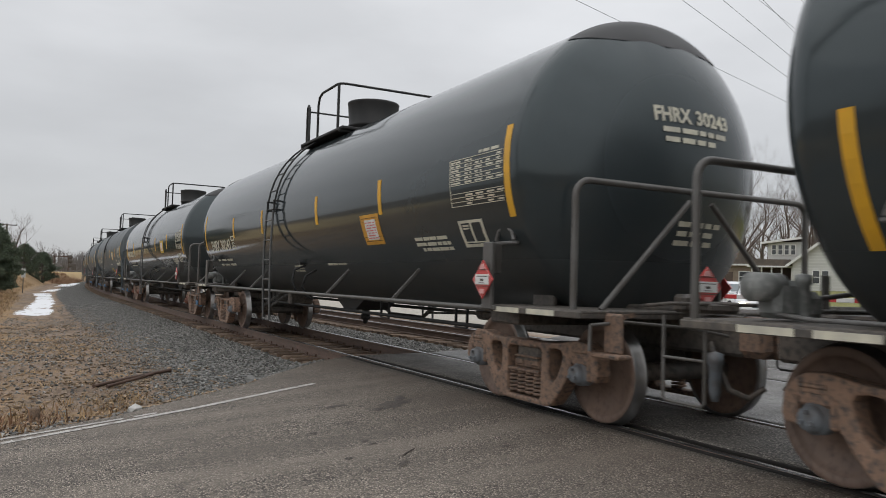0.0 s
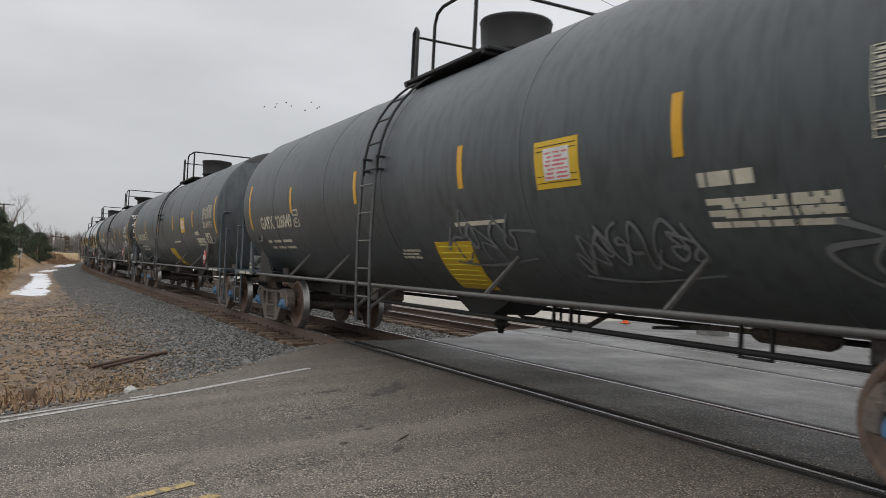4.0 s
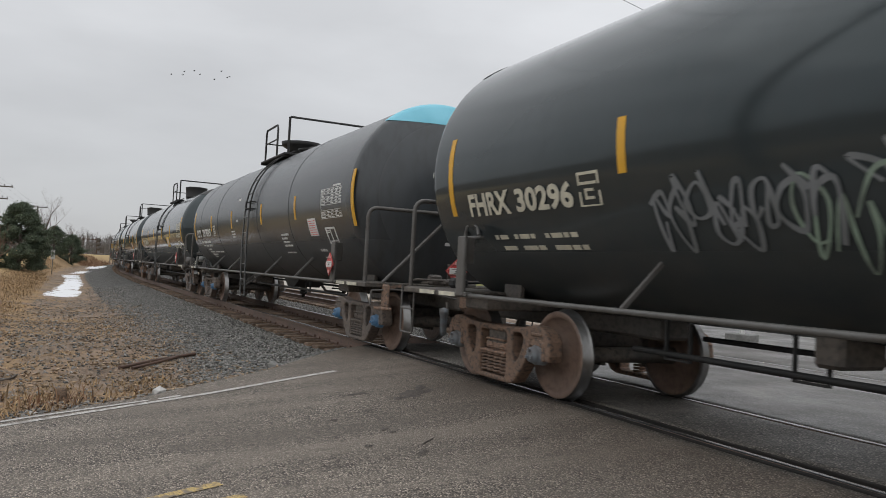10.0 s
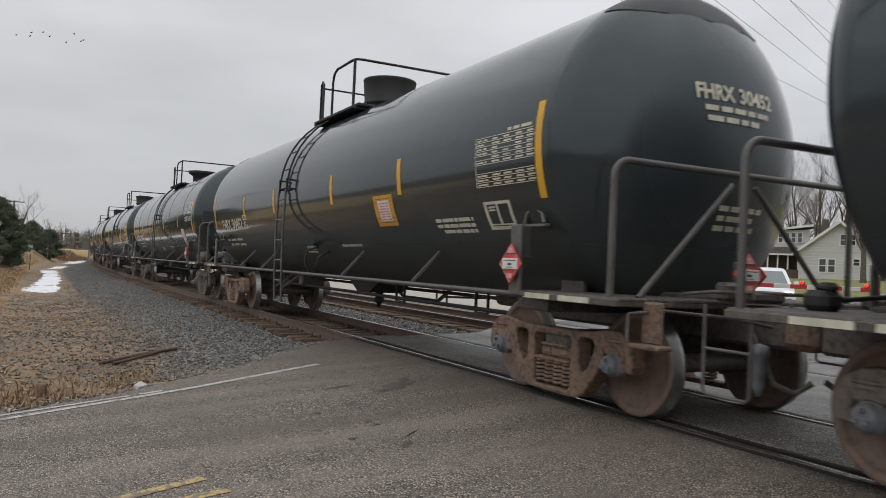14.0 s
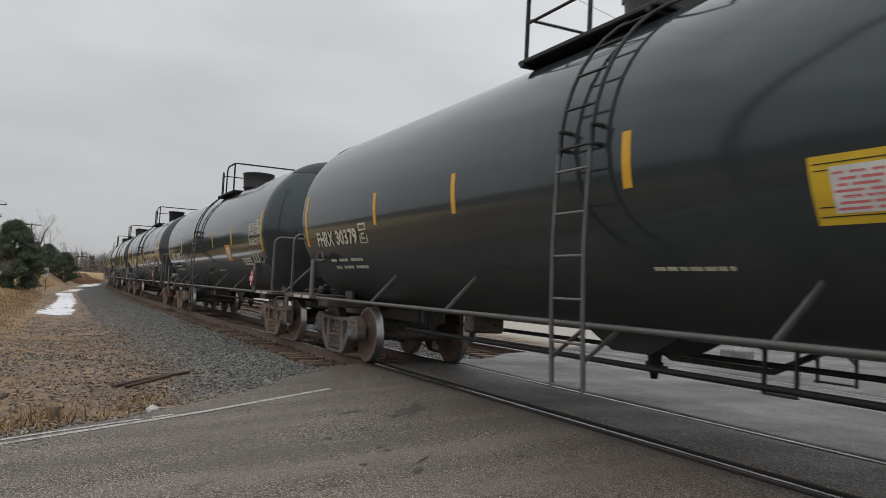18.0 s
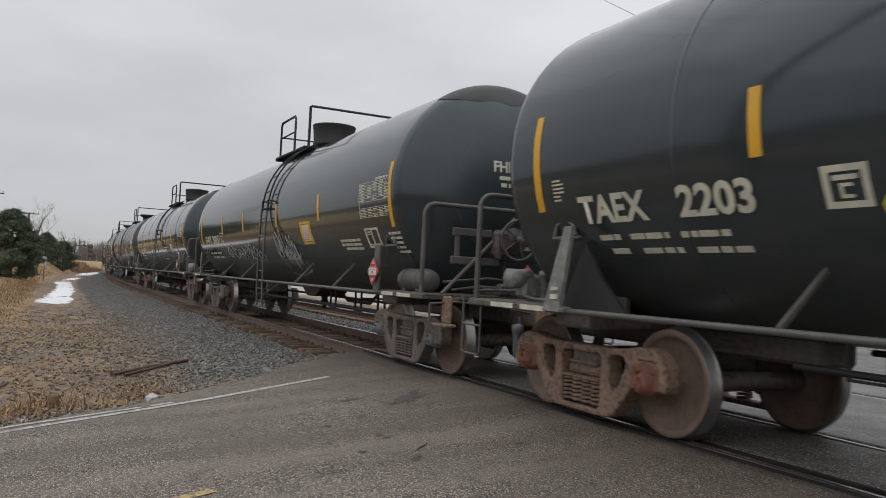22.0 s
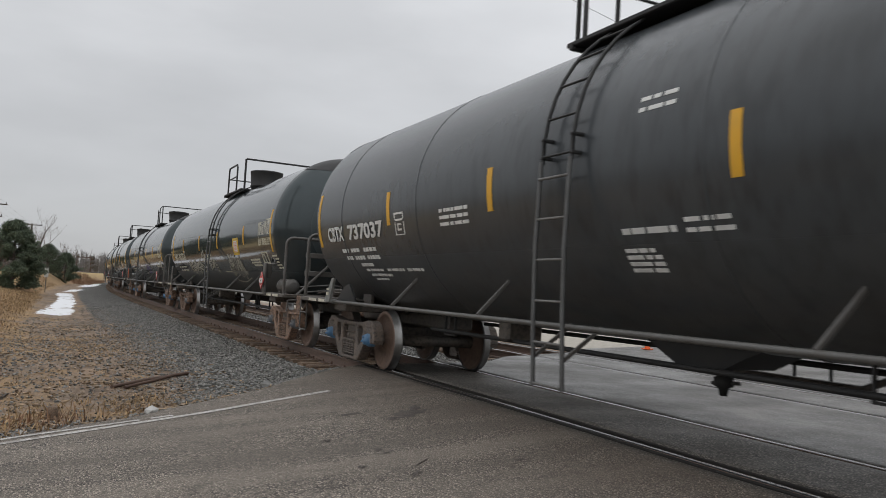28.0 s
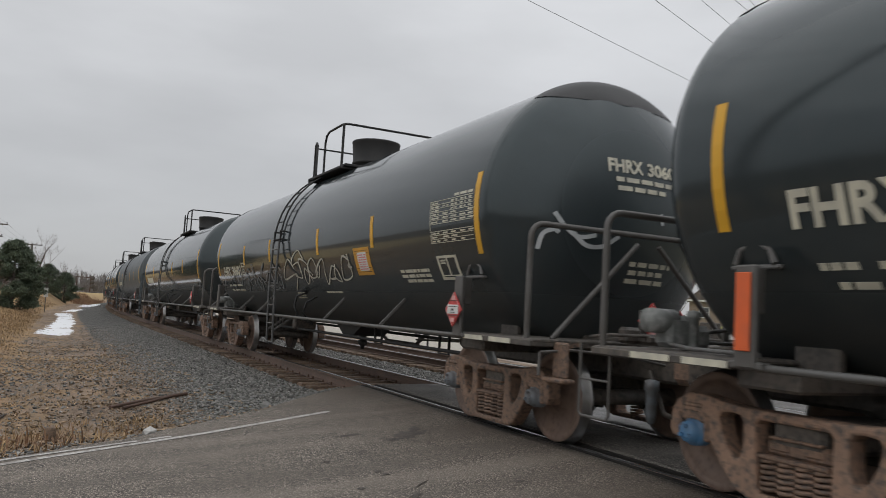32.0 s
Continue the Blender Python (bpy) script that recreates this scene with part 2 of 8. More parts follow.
# ---------- mesh building ----------
class Geo:
    """Collects vertices and faces of one mesh."""

    def __init__(self):
        self.v, self.f, self.flat = [], [], []

    def add(self, verts, faces, flat=False):
        n = len(self.v)
        self.v += [tuple(p) for p in verts]
        self.f += [tuple(i + n for i in f) for f in faces]
        self.flat += [flat] * len(faces)
        return self

    def box(self, cx, cy, cz, sx, sy, sz, c=0.0, m=None):
        """A box by its centre and size, with chamfered edges of width c."""
        hx, hy, hz = sx / 2, sy / 2, sz / 2
        c = min(c, hx * 0.8, hy * 0.8, hz * 0.8)
        if c <= 0:
            vs = [(x, y, z) for x in (-hx, hx) for y in (-hy, hy) for z in (-hz, hz)]
            fs = [(0, 1, 3, 2), (4, 6, 7, 5), (0, 4, 5, 1), (2, 3, 7, 6), (0, 2, 6, 4), (1, 5, 7, 3)]
        else:
            vs, idx = [], {}
            for a in (-1, 1):
                for b in (-1, 1):
                    for d in (-1, 1):
                        for k in range(3):
                            p = [a * (hx - c), b * (hy - c), d * (hz - c)]
                            p[k] = (a * hx, b * hy, d * hz)[k]
                            idx[a, b, d, k] = len(vs)
                            vs.append(tuple(p))
            fs = []
            for k in range(3):
                i, j = [q for q in range(3) if q != k]
                for s in (-1, 1):
                    q = []
                    for u, w in ((-1, -1), (1, -1), (1, 1), (-1, 1)):
                        key = [0, 0, 0]
                        key[k], key[i], key[j] = s, u, w
                        q.append(idx[(*key, k)])
                    fs.append(tuple(q))
                for u in (-1, 1):
                    for w in (-1, 1):
                        e = []
                        for s, kk in ((-1, i), (-1, j), (1, j), (1, i)):
                            key = [0, 0, 0]
                            key[k], key[i], key[j] = s, u, w
                            e.append(idx[(*key, kk)])
                        fs.append(tuple(e))
            for a in (-1, 1):
                for b in (-1, 1):
                    for d in (-1, 1):
                        fs.append(tuple(idx[a, b, d, k] for k in range(3)))
        if m is None:
            m = Matrix()
        o = Vector((cx, cy, cz))
        return self.add([tuple(o + m.to_3x3() @ Vector(p)) for p in vs], fs, True)

    def bar(self, a, b, w, h, c=0.0):
        """A rectangular bar from a to b."""
        a, b = Vector(a), Vector(b)
        d = b - a
        q = d.to_track_quat("X", "Z").to_matrix().to_4x4()
        mid = (a + b) / 2
        return self.box(*mid, d.length, w, h, c, q)

    def tube(self, pts, r, n=8, closed=False, cap=True):
        """A round pipe along pts; r may be a list."""
        pts = [Vector(p) for p in pts]
        k = len(pts)
        rs = r if isinstance(r, (list, tuple)) else [r] * k
        vs, side = [], None
        for i, p in enumerate(pts):
            a = pts[(i - 1) % k] if (i or closed) else p
            b = pts[(i + 1) % k] if (i < k - 1 or closed) else p
            t = (b - a).normalized()
            if side is None:
                side = t.cross(Vector((0, 0, 1)))
                if side.length < 0.2:
                    side = t.cross(Vector((0, 1, 0)))
            side = (side - t * side.dot(t)).normalized()
            up = t.cross(side)
            for j in range(n):
                w = 2 * math.pi * j / n
                vs.append(p + (side * math.cos(w) + up * math.sin(w)) * rs[i])
        fs = []
        for i in range(k if closed else k - 1):
            for j in range(n):
                a, b = i * n + j, i * n + (j + 1) % n
                c, d = ((i + 1) % k) * n + (j + 1) % n, ((i + 1) % k) * n + j
                fs.append((a, b, c, d))
        self.add(vs, fs)
        if cap and not closed:
            self.add(vs[:n], [tuple(range(n))[::-1]], True)
            self.add(vs[-n:], [tuple(range(n))], True)
        return self

    def lathe(self, prof, at=(0, 0, 0), axis="x", n=24, flat=False):
        """A surface of revolution: prof is (along, radius)."""
        vs, fs = [], []
        for a, r in prof:
            for j in range(n):
                w = 2 * math.pi * j / n
                c, s = r * math.cos(w), r * math.sin(w)
                p = {"x": (a, c, s), "y": (c, a, s), "z": (c, s, a)}[axis]
                vs.append((at[0] + p[0], at[1] + p[1], at[2] + p[2]))
        for i in range(len(prof) - 1):
            for j in range(n):
                q = (i * n + j, i * n + (j + 1) % n, (i + 1) * n + (j + 1) % n, (i + 1) * n + j)
                fs.append(q if axis != "y" else q[::-1])
        return self.add(vs, fs, flat)

    def prism(self, poly, y0, y1, holes=()):
        """An outline in x-z, pushed from y0 to y1, with holes bridged in by the caller."""
        n = len(poly)
        vs = [(x, y0, z) for x, z in poly] + [(x, y1, z) for x, z in poly]
        fs = [tuple(range(n)), tuple(range(2 * n - 1, n - 1, -1))]
        fs += [(i, i + n, (i + 1) % n + n, (i + 1) % n) for i in range(n)]
        return self.add(vs, fs, True)

    def mesh(self, name, mat, recalc=True):
        me = bpy.data.meshes.new(name)
        me.from_pydata(self.v, [], self.f)
        me.polygons.foreach_set("use_smooth", [not q for q in self.flat])
        if recalc:
            bm = bmesh.new()
            bm.from_mesh(me)
            bmesh.ops.recalc_face_normals(bm, faces=bm.faces)
            bm.to_mesh(me)
            bm.free()
        me.materials.append(mat)
        me.update()
        return me


def part(name, geo, mat, parent=None, label="", at=None, recalc=True):
    ob = new(name, geo if isinstance(geo, bpy.types.Mesh) else geo.mesh(name, mat, recalc))
    if parent is not None:
        ob.parent = parent
    if at is not None:
        ob.matrix_basis = at
    if label:
        tagged(ob, label)
    return ob


def smooth(a, b, x):
    u = min(1.0, max(0.0, (x - a) / (b - a)))
    return u * u * (3 - 2 * u)


def lerp_table(table, x):
    if x <= table[0][0]:
        return table[0][1]
    for (a, p), (b, q) in zip(table, table[1:]):
        if x <= b:
            return p + (q - p) * (x - a) / (b - a)
    return table[-1][1]


# ---------- the line of the track ----------
TRACK_Y, GAUGE, TRACK_GAP = 5.48, 0.7525, 4.68
BEND = [(-250, 0.00069), (-120, 0.00091), (-60, 0.00118), (-25, -0.00008), (10, -0.0015), (14, 0.0)]
STEP = 0.5
S_GRID = np.arange(-420, 421, STEP)
bend = np.interp(S_GRID, [k[0] for k in BEND], [k[1] for k in BEND])
turn = np.concatenate([[0], np.cumsum((bend[1:] + bend[:-1]) / 2 * STEP)])
ZERO = int(np.argmin(abs(S_GRID)))
turn -= turn[ZERO]
line_x = np.concatenate([[0], np.cumsum((np.cos(turn[1:]) + np.cos(turn[:-1])) / 2 * STEP)])
line_y = np.concatenate([[0], np.cumsum((np.sin(turn[1:]) + np.sin(turn[:-1])) / 2 * STEP)])
line_x -= line_x[ZERO]
line_y += TRACK_Y - line_y[ZERO]


def track(s, side=0.0):
    """The place on the track at s metres along it, side metres to its left, and its heading."""
    x, y, a = (float(np.interp(s, S_GRID, q)) for q in (line_x, line_y, turn))
    return x - math.sin(a) * side, y + math.cos(a) * side, a


def track_y(x):
    return float(np.interp(x, line_x, line_y))


# ---------- ground ----------
ROAD_LEFT = [(-20, -2.5), (-6, -6.3), (-3, -7.5), (-1.5, -8.15), (-0.1, -8.67), (1.1, -9.24), (2.54, -10.33), (4.13, -11.9), (7.3, -12.8), (8.6, -14.1),
             (10.6, -15.2), (13, -17.0), (16, -18.4), (60, -36)]


def road_left(y):
    return lerp_table(ROAD_LEFT, y)


def hum(x, y, s, k=0.0):
    return noise.noise(Vector((x * s + k, y * s - k, k * 1.7)))


def ramp(y):
    """The road climbs to the crossing."""
    return -0.08 * min(max(4.5 - y, 0.0), 5.6) - 0.01 * max(-1.1 - y, 0.0) ** 0.5


def rise(y):
    """Beyond the tracks the street and the lawns climb."""
    return 0.35 * smooth(16, 34, y) + 1.5 * smooth(36, 66, y)


def ground_z(x, y):
    d = track_y(max(-400, min(400, x))) - y
    on_road = ramp(y) - 0.03
    wild = lerp_table([(-60, -0.1), (-9, -0.15), (-7.2, -0.35), (-6.2, -0.27), (-3.2, -0.27), (-2.2, -0.26), (-1.4, -0.26), (1.4, -0.26), (2.1, -0.36), (3.0, -0.48), (4.4, -0.56),
                       (5.3, -0.6), (6.4, -0.5), (7.5, -0.28), (9.0, -0.12), (14, 0.0), (40, 0.1)], d)
    near = smooth(-30, -14, x)
    wild_near = lerp_table([(-60, -0.1), (-9, -0.15), (-7.2, -0.3), (-6.2, -0.27), (-1.4, -0.26), (1.4, -0.26), (2.2, -0.33), (3.4, -0.42), (6, -0.5), (9, -0.55), (40, -0.5)], d)
    wild += (wild_near - wild) * near
    wild += 1.3 * smooth(-48, -112, x) * smooth(5.8, 9.5, d)
    edge = road_left(y)
    w = smooth(edge - 1.1, edge - 0.05, x)
    if x > 30:
        w = 1 - smooth(30, 60, x)
    rough = 0.03 * hum(x, y, 0.9) + 0.05 * hum(x, y, 0.23, 3)
    if d > 2.2 or d < -8:
        wild += rough * smooth(2.2, 4, d) if d > 0 else rough
    return wild + (on_road - wild) * w + rise(y)


def ground_mat():
    """Ballast by the rails, dry grass and dirt further off, snow in the hollow: chosen by the place on the ground."""
    m = bpy.data.materials.new("ground_cover")
    m.use_nodes = True
    t = m.node_tree
    p = t.nodes["Principled BSDF"]
    p.inputs["Roughness"].default_value = 0.95
    p.inputs["Specular IOR Level"].default_value = 0.2
    co = t.nodes.new("ShaderNodeTexCoord")

    def tex(scale, detail=6.0, rough=0.6, vec=None):
        n = t.nodes.new("ShaderNodeTexNoise")
        n.inputs["Scale"].default_value, n.inputs["Detail"].default_value, n.inputs["Roughness"].default_value = scale, detail, rough
        t.links.new(vec or co.outputs["Object"], n.inputs["Vector"])
        return n.outputs["Fac"]

    def rng(v, a, b, lo=0.0, hi=1.0):
        r = t.nodes.new("ShaderNodeMapRange")
        for k, q in zip(("From Min", "From Max", "To Min", "To Max"), (a, b, lo, hi)):
            r.inputs[k].default_value = q
        t.links.new(v, r.inputs["Value"])
        return r.outputs[0]

    def mix(f, a, b):
        x = t.nodes.new("ShaderNodeMix")
        x.data_type = "RGBA"
        t.links.new(f, x.inputs["Factor"])
        for s, v in ((x.inputs[6], a), (x.inputs[7], b)):
            if isinstance(v, tuple):
                s.default_value = rgb(v)
            else:
                t.links.new(v, s)
        return x.outputs[2]

    def maths(op, a, b):
        n = t.nodes.new("ShaderNodeMath")
        n.operation = op
        for s, v in zip(n.inputs, (a, b)):
            if isinstance(v, (int, float)):
                s.default_value = v
            else:
                t.links.new(v, s)
        return n.outputs[0]

    def attr(name):
        a = t.nodes.new("ShaderNodeAttribute")
        a.attribute_name = name
        return a.outputs["Fac"]

    stones = t.nodes.new("ShaderNodeTexVoronoi")
    stones.inputs["Scale"].default_value = 16.0
    t.links.new(co.outputs["Object"], stones.inputs["Vector"])
    stone_c = mix(rng(stones.outputs["Color"], 0.1, 0.9), (0.075, 0.074, 0.069), (0.225, 0.218, 0.202))
    stone_c = mix(rng(stones.outputs["Distance"], 0.35, 0.75), stone_c, (0.05, 0.047, 0.045))
    straw = mix(rng(tex(9, 8, 0.7), 0.35, 0.65), (0.22, 0.145, 0.08), (0.41, 0.275, 0.15))
    straw = mix(rng(tex(0.7), 0.4, 0.7), straw, (0.28, 0.195, 0.11))
    lawn = mix(rng(tex(7, 9, 0.75), 0.38, 0.62), (0.36, 0.265, 0.13), (0.46, 0.35, 0.18))
    dirt = mix(rng(tex(5, 8, 0.7), 0.35, 0.7), (0.215, 0.15, 0.105), (0.37, 0.27, 0.19))
    dirt = mix(rng(tex(40, 3), 0.5, 0.68), dirt, (0.28, 0.25, 0.22))
    dirt = mix(rng(tex(26, 4, 0.7), 0.57, 0.7, 0.0, 0.7), dirt, (0.07, 0.053, 0.042))
    grit = t.nodes.new("ShaderNodeTexVoronoi")
    grit.inputs["Scale"].default_value = 24.0
    t.links.new(co.outputs["Object"], grit.inputs["Vector"])
    grit_c = mix(rng(grit.outputs["Color"], 0.1, 0.9), (0.11, 0.087, 0.068), (0.3, 0.245, 0.19))
    grit_c = mix(rng(grit.outputs["Distance"], 0.4, 0.8), grit_c, (0.08, 0.062, 0.05))
    dirt = mix(rng(tex(0.8, 7, 0.7), 0.42, 0.62, 0.05, 0.85), dirt, grit_c)
    rut = t.nodes.new("ShaderNodeMapping")
    rut.inputs["Scale"].default_value, rut.inputs["Rotation"].default_value = (0.4, 1.6, 1), (0, 0, radians(8))
    t.links.new(co.outputs["Object"], rut.inputs["Vector"])
    damp = rng(tex(1.5, 8, 0.72, rut.outputs[0]), 0.5, 0.62, 0.0, 0.62)
    dirt = mix(damp, dirt, (0.1, 0.071, 0.051))
    veg = attr("veg")
    grass_f = rng(maths("ADD", veg, maths("MULTIPLY", maths("SUBTRACT", tex(0.9, 8, 0.68), 0.5), 2.3)), 0.36, 0.64)
    straw = mix(rng(tex(2.6, 8, 0.75), 0.55, 0.66, 0.0, 0.6), straw, (0.12, 0.08, 0.048))
    c = mix(grass_f, dirt, straw)
    lawn = mix(attr("green"), lawn, mix(rng(tex(2.5, 6), 0.35, 0.65), (0.15, 0.16, 0.055), (0.24, 0.22, 0.09)))
    c = mix(attr("lawn"), c, lawn)
    # made-up dark soil behind the camera, to darken what the tanks mirror
    soil = mix(rng(tex(3, 8, 0.7), 0.35, 0.65), (0.08, 0.064, 0.05), (0.18, 0.14, 0.1))
    c = mix(attr("unseen_dark"), c, soil)
    c = mix(attr("pale"), c, mix(rng(tex(6, 7), 0.3, 0.7), (0.36, 0.33, 0.28), (0.48, 0.45, 0.4)))
    stone_f = rng(maths("ADD", attr("stone"), maths("MULTIPLY", maths("SUBTRACT", tex(2.2, 7, 0.7), 0.5), 1.1)), 0.42, 0.58)
    c = mix(stone_f, c, stone_c)
    snow_f = rng(maths("ADD", attr("snow"), maths("MULTIPLY", rng(attr("snow"), 0.0, 0.3), maths("MULTIPLY", maths("SUBTRACT", tex(1.0, 10, 0.78), 0.5), 4.6))), 0.5, 0.56)
    c = mix(snow_f, c, (0.8, 0.81, 0.83))
    t.links.new(c, p.inputs["Base Color"])
    bp = t.nodes.new("ShaderNodeBump")
    bp.inputs["Strength"].default_value, bp.inputs["Distance"].default_value = 0.7, 0.05
    t.links.new(mix(stone_f, tex(14, 8, 0.75), stones.outputs["Distance"]), bp.inputs["Height"])
    t.links.new(bp.outputs[0], p.inputs["Normal"])
    return m


def build_ground():
    xs = sorted(set([-3000, -1800, -1100, -700, -500, -420, -360, -310, -270, -240, -215, -195] + [-180 + 3 * i for i in range(36)] + [-72 + 1.2 * i for i in range(30)]
                    + [-36 + 0.6 * i for i in range(22)] + [-23 + 0.25 * i for i in range(93)] + [0.5 + 1.5 * i for i in range(20)] + [32, 40, 60, 90, 140, 220, 360, 600, 1200, 3000]))
    ys = sorted(set([-3000, -1500, -700, -400, -250, -150, -100, -70, -50, -38, -30, -25, -21, -18] + [-16 + 0.8 * i for i in range(15)] + [-4 + 0.25 * i for i in range(56)]
                    + [10 + 0.5 * i for i in range(13)] + [17, 18, 20, 23, 27, 32, 38, 46, 56, 70, 90, 120, 170, 260, 420, 700, 1500, 3000]))
    vs, fs, veg, stone, snow, lawn, pale, green, unseen_dark = [], [], [], [], [], [], [], [], []
    ny = len(ys)
    for x in xs:
        for y in ys:
            vs.append((x, y, ground_z(x, y)))
            d = track_y(max(-400, min(400, x))) - y
            far = smooth(-16, -30, x)
            st = 1 - smooth(2.6 + 0.5 * far, 4.0 + 0.5 * far, d) if d > 0 else 1 - smooth(7.6, 8.4, -d)
            stone.append(st)
            veg.append(0.22 + 0.37 * smooth(2.0, -2.0, y) if x > -30 else 0.3 + 0.6 * smooth(5.6, 7.0, d))
            lw = smooth(7.5, 9.5, d) * smooth(-26, -34, x)
            if d < -8.5:
                lw = smooth(-9, -11, d)
            lawn.append(lw)
            sn = 0.0
            if x < -22:
                centre = lerp_table([(-140, 4.6), (-125, 4.0), (-97, 2.1), (-85, 1.2), (-73, 0.2), (-64, 0.35), (-53, 0.28), (-45, 0.1), (-36, -0.25)], x)
                wide = lerp_table([(-130, 1.3), (-97, 1.2), (-85, 0.6), (-73, 0.7), (-60, 0.5), (-53, 0.55), (-36, 0.7)], x)
                sn = (1 - smooth(wide * 0.6, wide * 1.25, abs(y - centre))) * smooth(-35.0, -36.4, x) * lerp_table([(-150, 0), (-135, 0.8), (-112, 0.9), (-104, 0.15), (-93, 0.15), (-86, 0.85), (-80, 0.85), (-76, 0.1), (-71, 0.8), (-64, 0.85), (-53, 1.0), (-36, 1.0)], x)
            snow.append(sn)
            pale.append((smooth(-8.3, -8.9, d) * (1 - smooth(-17, -20, d))) if x < 0 else 0.0)
            green.append(smooth(-24, -30, d))
            # zone of unseen ground coloured dark for the tank reflections
            unseen_dark.append(smooth(0, -4, y + 9 + 0.1 * max(0.0, -20 - x)))
    for i in range(len(xs) - 1):
        for j in range(ny - 1):
            fs.append((i * ny + j, (i + 1) * ny + j, (i + 1) * ny + j + 1, i * ny + j + 1))
    me = bpy.data.meshes.new("ground")
    me.from_pydata(vs, [], fs)
    me.polygons.foreach_set("use_smooth", [True] * len(fs))
    for name, data in (("veg", veg), ("stone", stone), ("snow", snow), ("lawn", lawn), ("pale", pale), ("green", green), ("unseen_dark", unseen_dark)):
        me.attributes.new(name, "FLOAT", "POINT").data.foreach_set("value", data)
    me.materials.append(ground_mat())
    return tagged(new("ground", me), "dry winter grass, dirt and ballast beside the railway, with a strip of old snow", "ground", kind="structure")


ground = build_ground()


def asphalt(name, dark, mid, pale, cells, rough, stain, wet=0.0, grime=False):
    """Aggregate stones of many greys in dark binder, with worn and stained areas."""
    m = material(name, mid, rough)
    t = m.node_tree
    p = t.nodes["Principled BSDF"]
    co = t.nodes.new("ShaderNodeTexCoord")

    def node(kind, **values):
        n = t.nodes.new(kind)
        for k, v in values.items():
            n.inputs[k].default_value = v
        if "Vector" in n.inputs:
            t.links.new(co.outputs["Object"], n.inputs["Vector"])
        return n

    def spread(out, a, b, lo=0.0, hi=1.0):
        r = t.nodes.new("ShaderNodeMapRange")
        for k, v in (("From Min", a), ("From Max", b), ("To Min", lo), ("To Max", hi)):
            r.inputs[k].default_value = v
        t.links.new(out, r.inputs["Value"])
        return r.outputs[0]

    def mix(fac, a, b, blend="MIX"):
        x = t.nodes.new("ShaderNodeMix")
        x.data_type, x.blend_type = "RGBA", blend
        t.links.new(fac, x.inputs["Factor"])
        for sock, v in ((x.inputs[6], a), (x.inputs[7], b)):
            if isinstance(v, tuple):
                sock.default_value = rgb(v)
            else:
                t.links.new(v, sock)
        return x.outputs[2]

    vor = node("ShaderNodeTexVoronoi", Scale=cells)
    sep = t.nodes.new("ShaderNodeSeparateColor")
    t.links.new(vor.outputs["Color"], sep.inputs[0])
    c = mix(spread(sep.outputs[0], 0.0, 0.62), dark, mid)
    c = mix(spread(sep.outputs[1], 0.5, 1.0), c, pale)
    c = mix(spread(vor.outputs["Distance"], 0.36, 0.7), c, tuple(v * 0.4 for v in dark))
    c = mix(spread(node("ShaderNodeTexNoise", Scale=9.0, Detail=5.0).outputs["Fac"], 0.35, 0.7, 0.0, 0.5), c, tuple(v * 0.8 for v in mid))
    # lighter wheel paths and dark seams along the road
    way = t.nodes.new("ShaderNodeMapping")
    way.inputs["Rotation"].default_value = (0, 0, radians(20))
    way.inputs["Scale"].default_value = (1.5, 0.16, 1)
    t.links.new(co.outputs["Object"], way.inputs["Vector"])
    streak = t.nodes.new("ShaderNodeTexNoise")
    streak.inputs["Scale"].default_value, streak.inputs["Detail"].default_value = 1.1, 5.0
    t.links.new(way.outputs[0], streak.inputs["Vector"])
    c = mix(spread(streak.outputs["Fac"], 0.5, 0.66, 0.0, 0.42), c, tuple(v * 1.25 for v in mid))
    c = mix(spread(streak.outputs["Fac"], 0.45, 0.35, 0.0, 0.55), c, tuple(v * 0.45 for v in mid))
    broad = node("ShaderNodeTexNoise", Scale=0.55, Detail=6.0, Roughness=0.6).outputs["Fac"]
    c = mix(spread(broad, 0.45, 0.72, 0.0, 0.6), c, stain)
    c = mix(spread(node("ShaderNodeTexNoise", Scale=1.7, Detail=8.0, Roughness=0.7).outputs["Fac"], 0.6, 0.74, 0.0, 0.5), c, tuple(v * 0.7 for v in dark))
    c = mix(spread(node("ShaderNodeTexNoise", Scale=5.5, Detail=6.0, Roughness=0.7).outputs["Fac"], 0.66, 0.72, 0.0, 0.5), c, tuple(v * 0.6 for v in dark))
    if grime:
        # brown rail dust and oil trodden into the road beside the track
        sep2 = t.nodes.new("ShaderNodeSeparateXYZ")
        t.links.new(co.outputs["Object"], sep2.inputs[0])
        far = t.nodes.new("ShaderNodeMath")
        far.operation = "MULTIPLY"
        t.links.new(spread(sep2.outputs["Y"], 2.6, 4.3), far.inputs[0])
        t.links.new(spread(node("ShaderNodeTexNoise", Scale=0.9, Detail=6.0, Roughness=0.65).outputs["Fac"], 0.3, 0.65, 0.2, 0.72), far.inputs[1])
        c = mix(far.outputs[0], c, (0.09, 0.066, 0.048))
    t.links.new(c, p.inputs["Base Color"])
    if wet:
        t.links.new(spread(broad, 0.35, 0.65, rough - wet, rough + wet), p.inputs["Roughness"])
    bp = t.nodes.new("ShaderNodeBump")
    bp.inputs["Strength"].default_value, bp.inputs["Distance"].default_value, bp.invert = 0.9 if not wet else 0.5, 0.008, True
    t.links.new(vor.outputs["Distance"], bp.inputs["Height"])
    t.links.new(bp.outputs[0], p.inputs["Normal"])
    return m


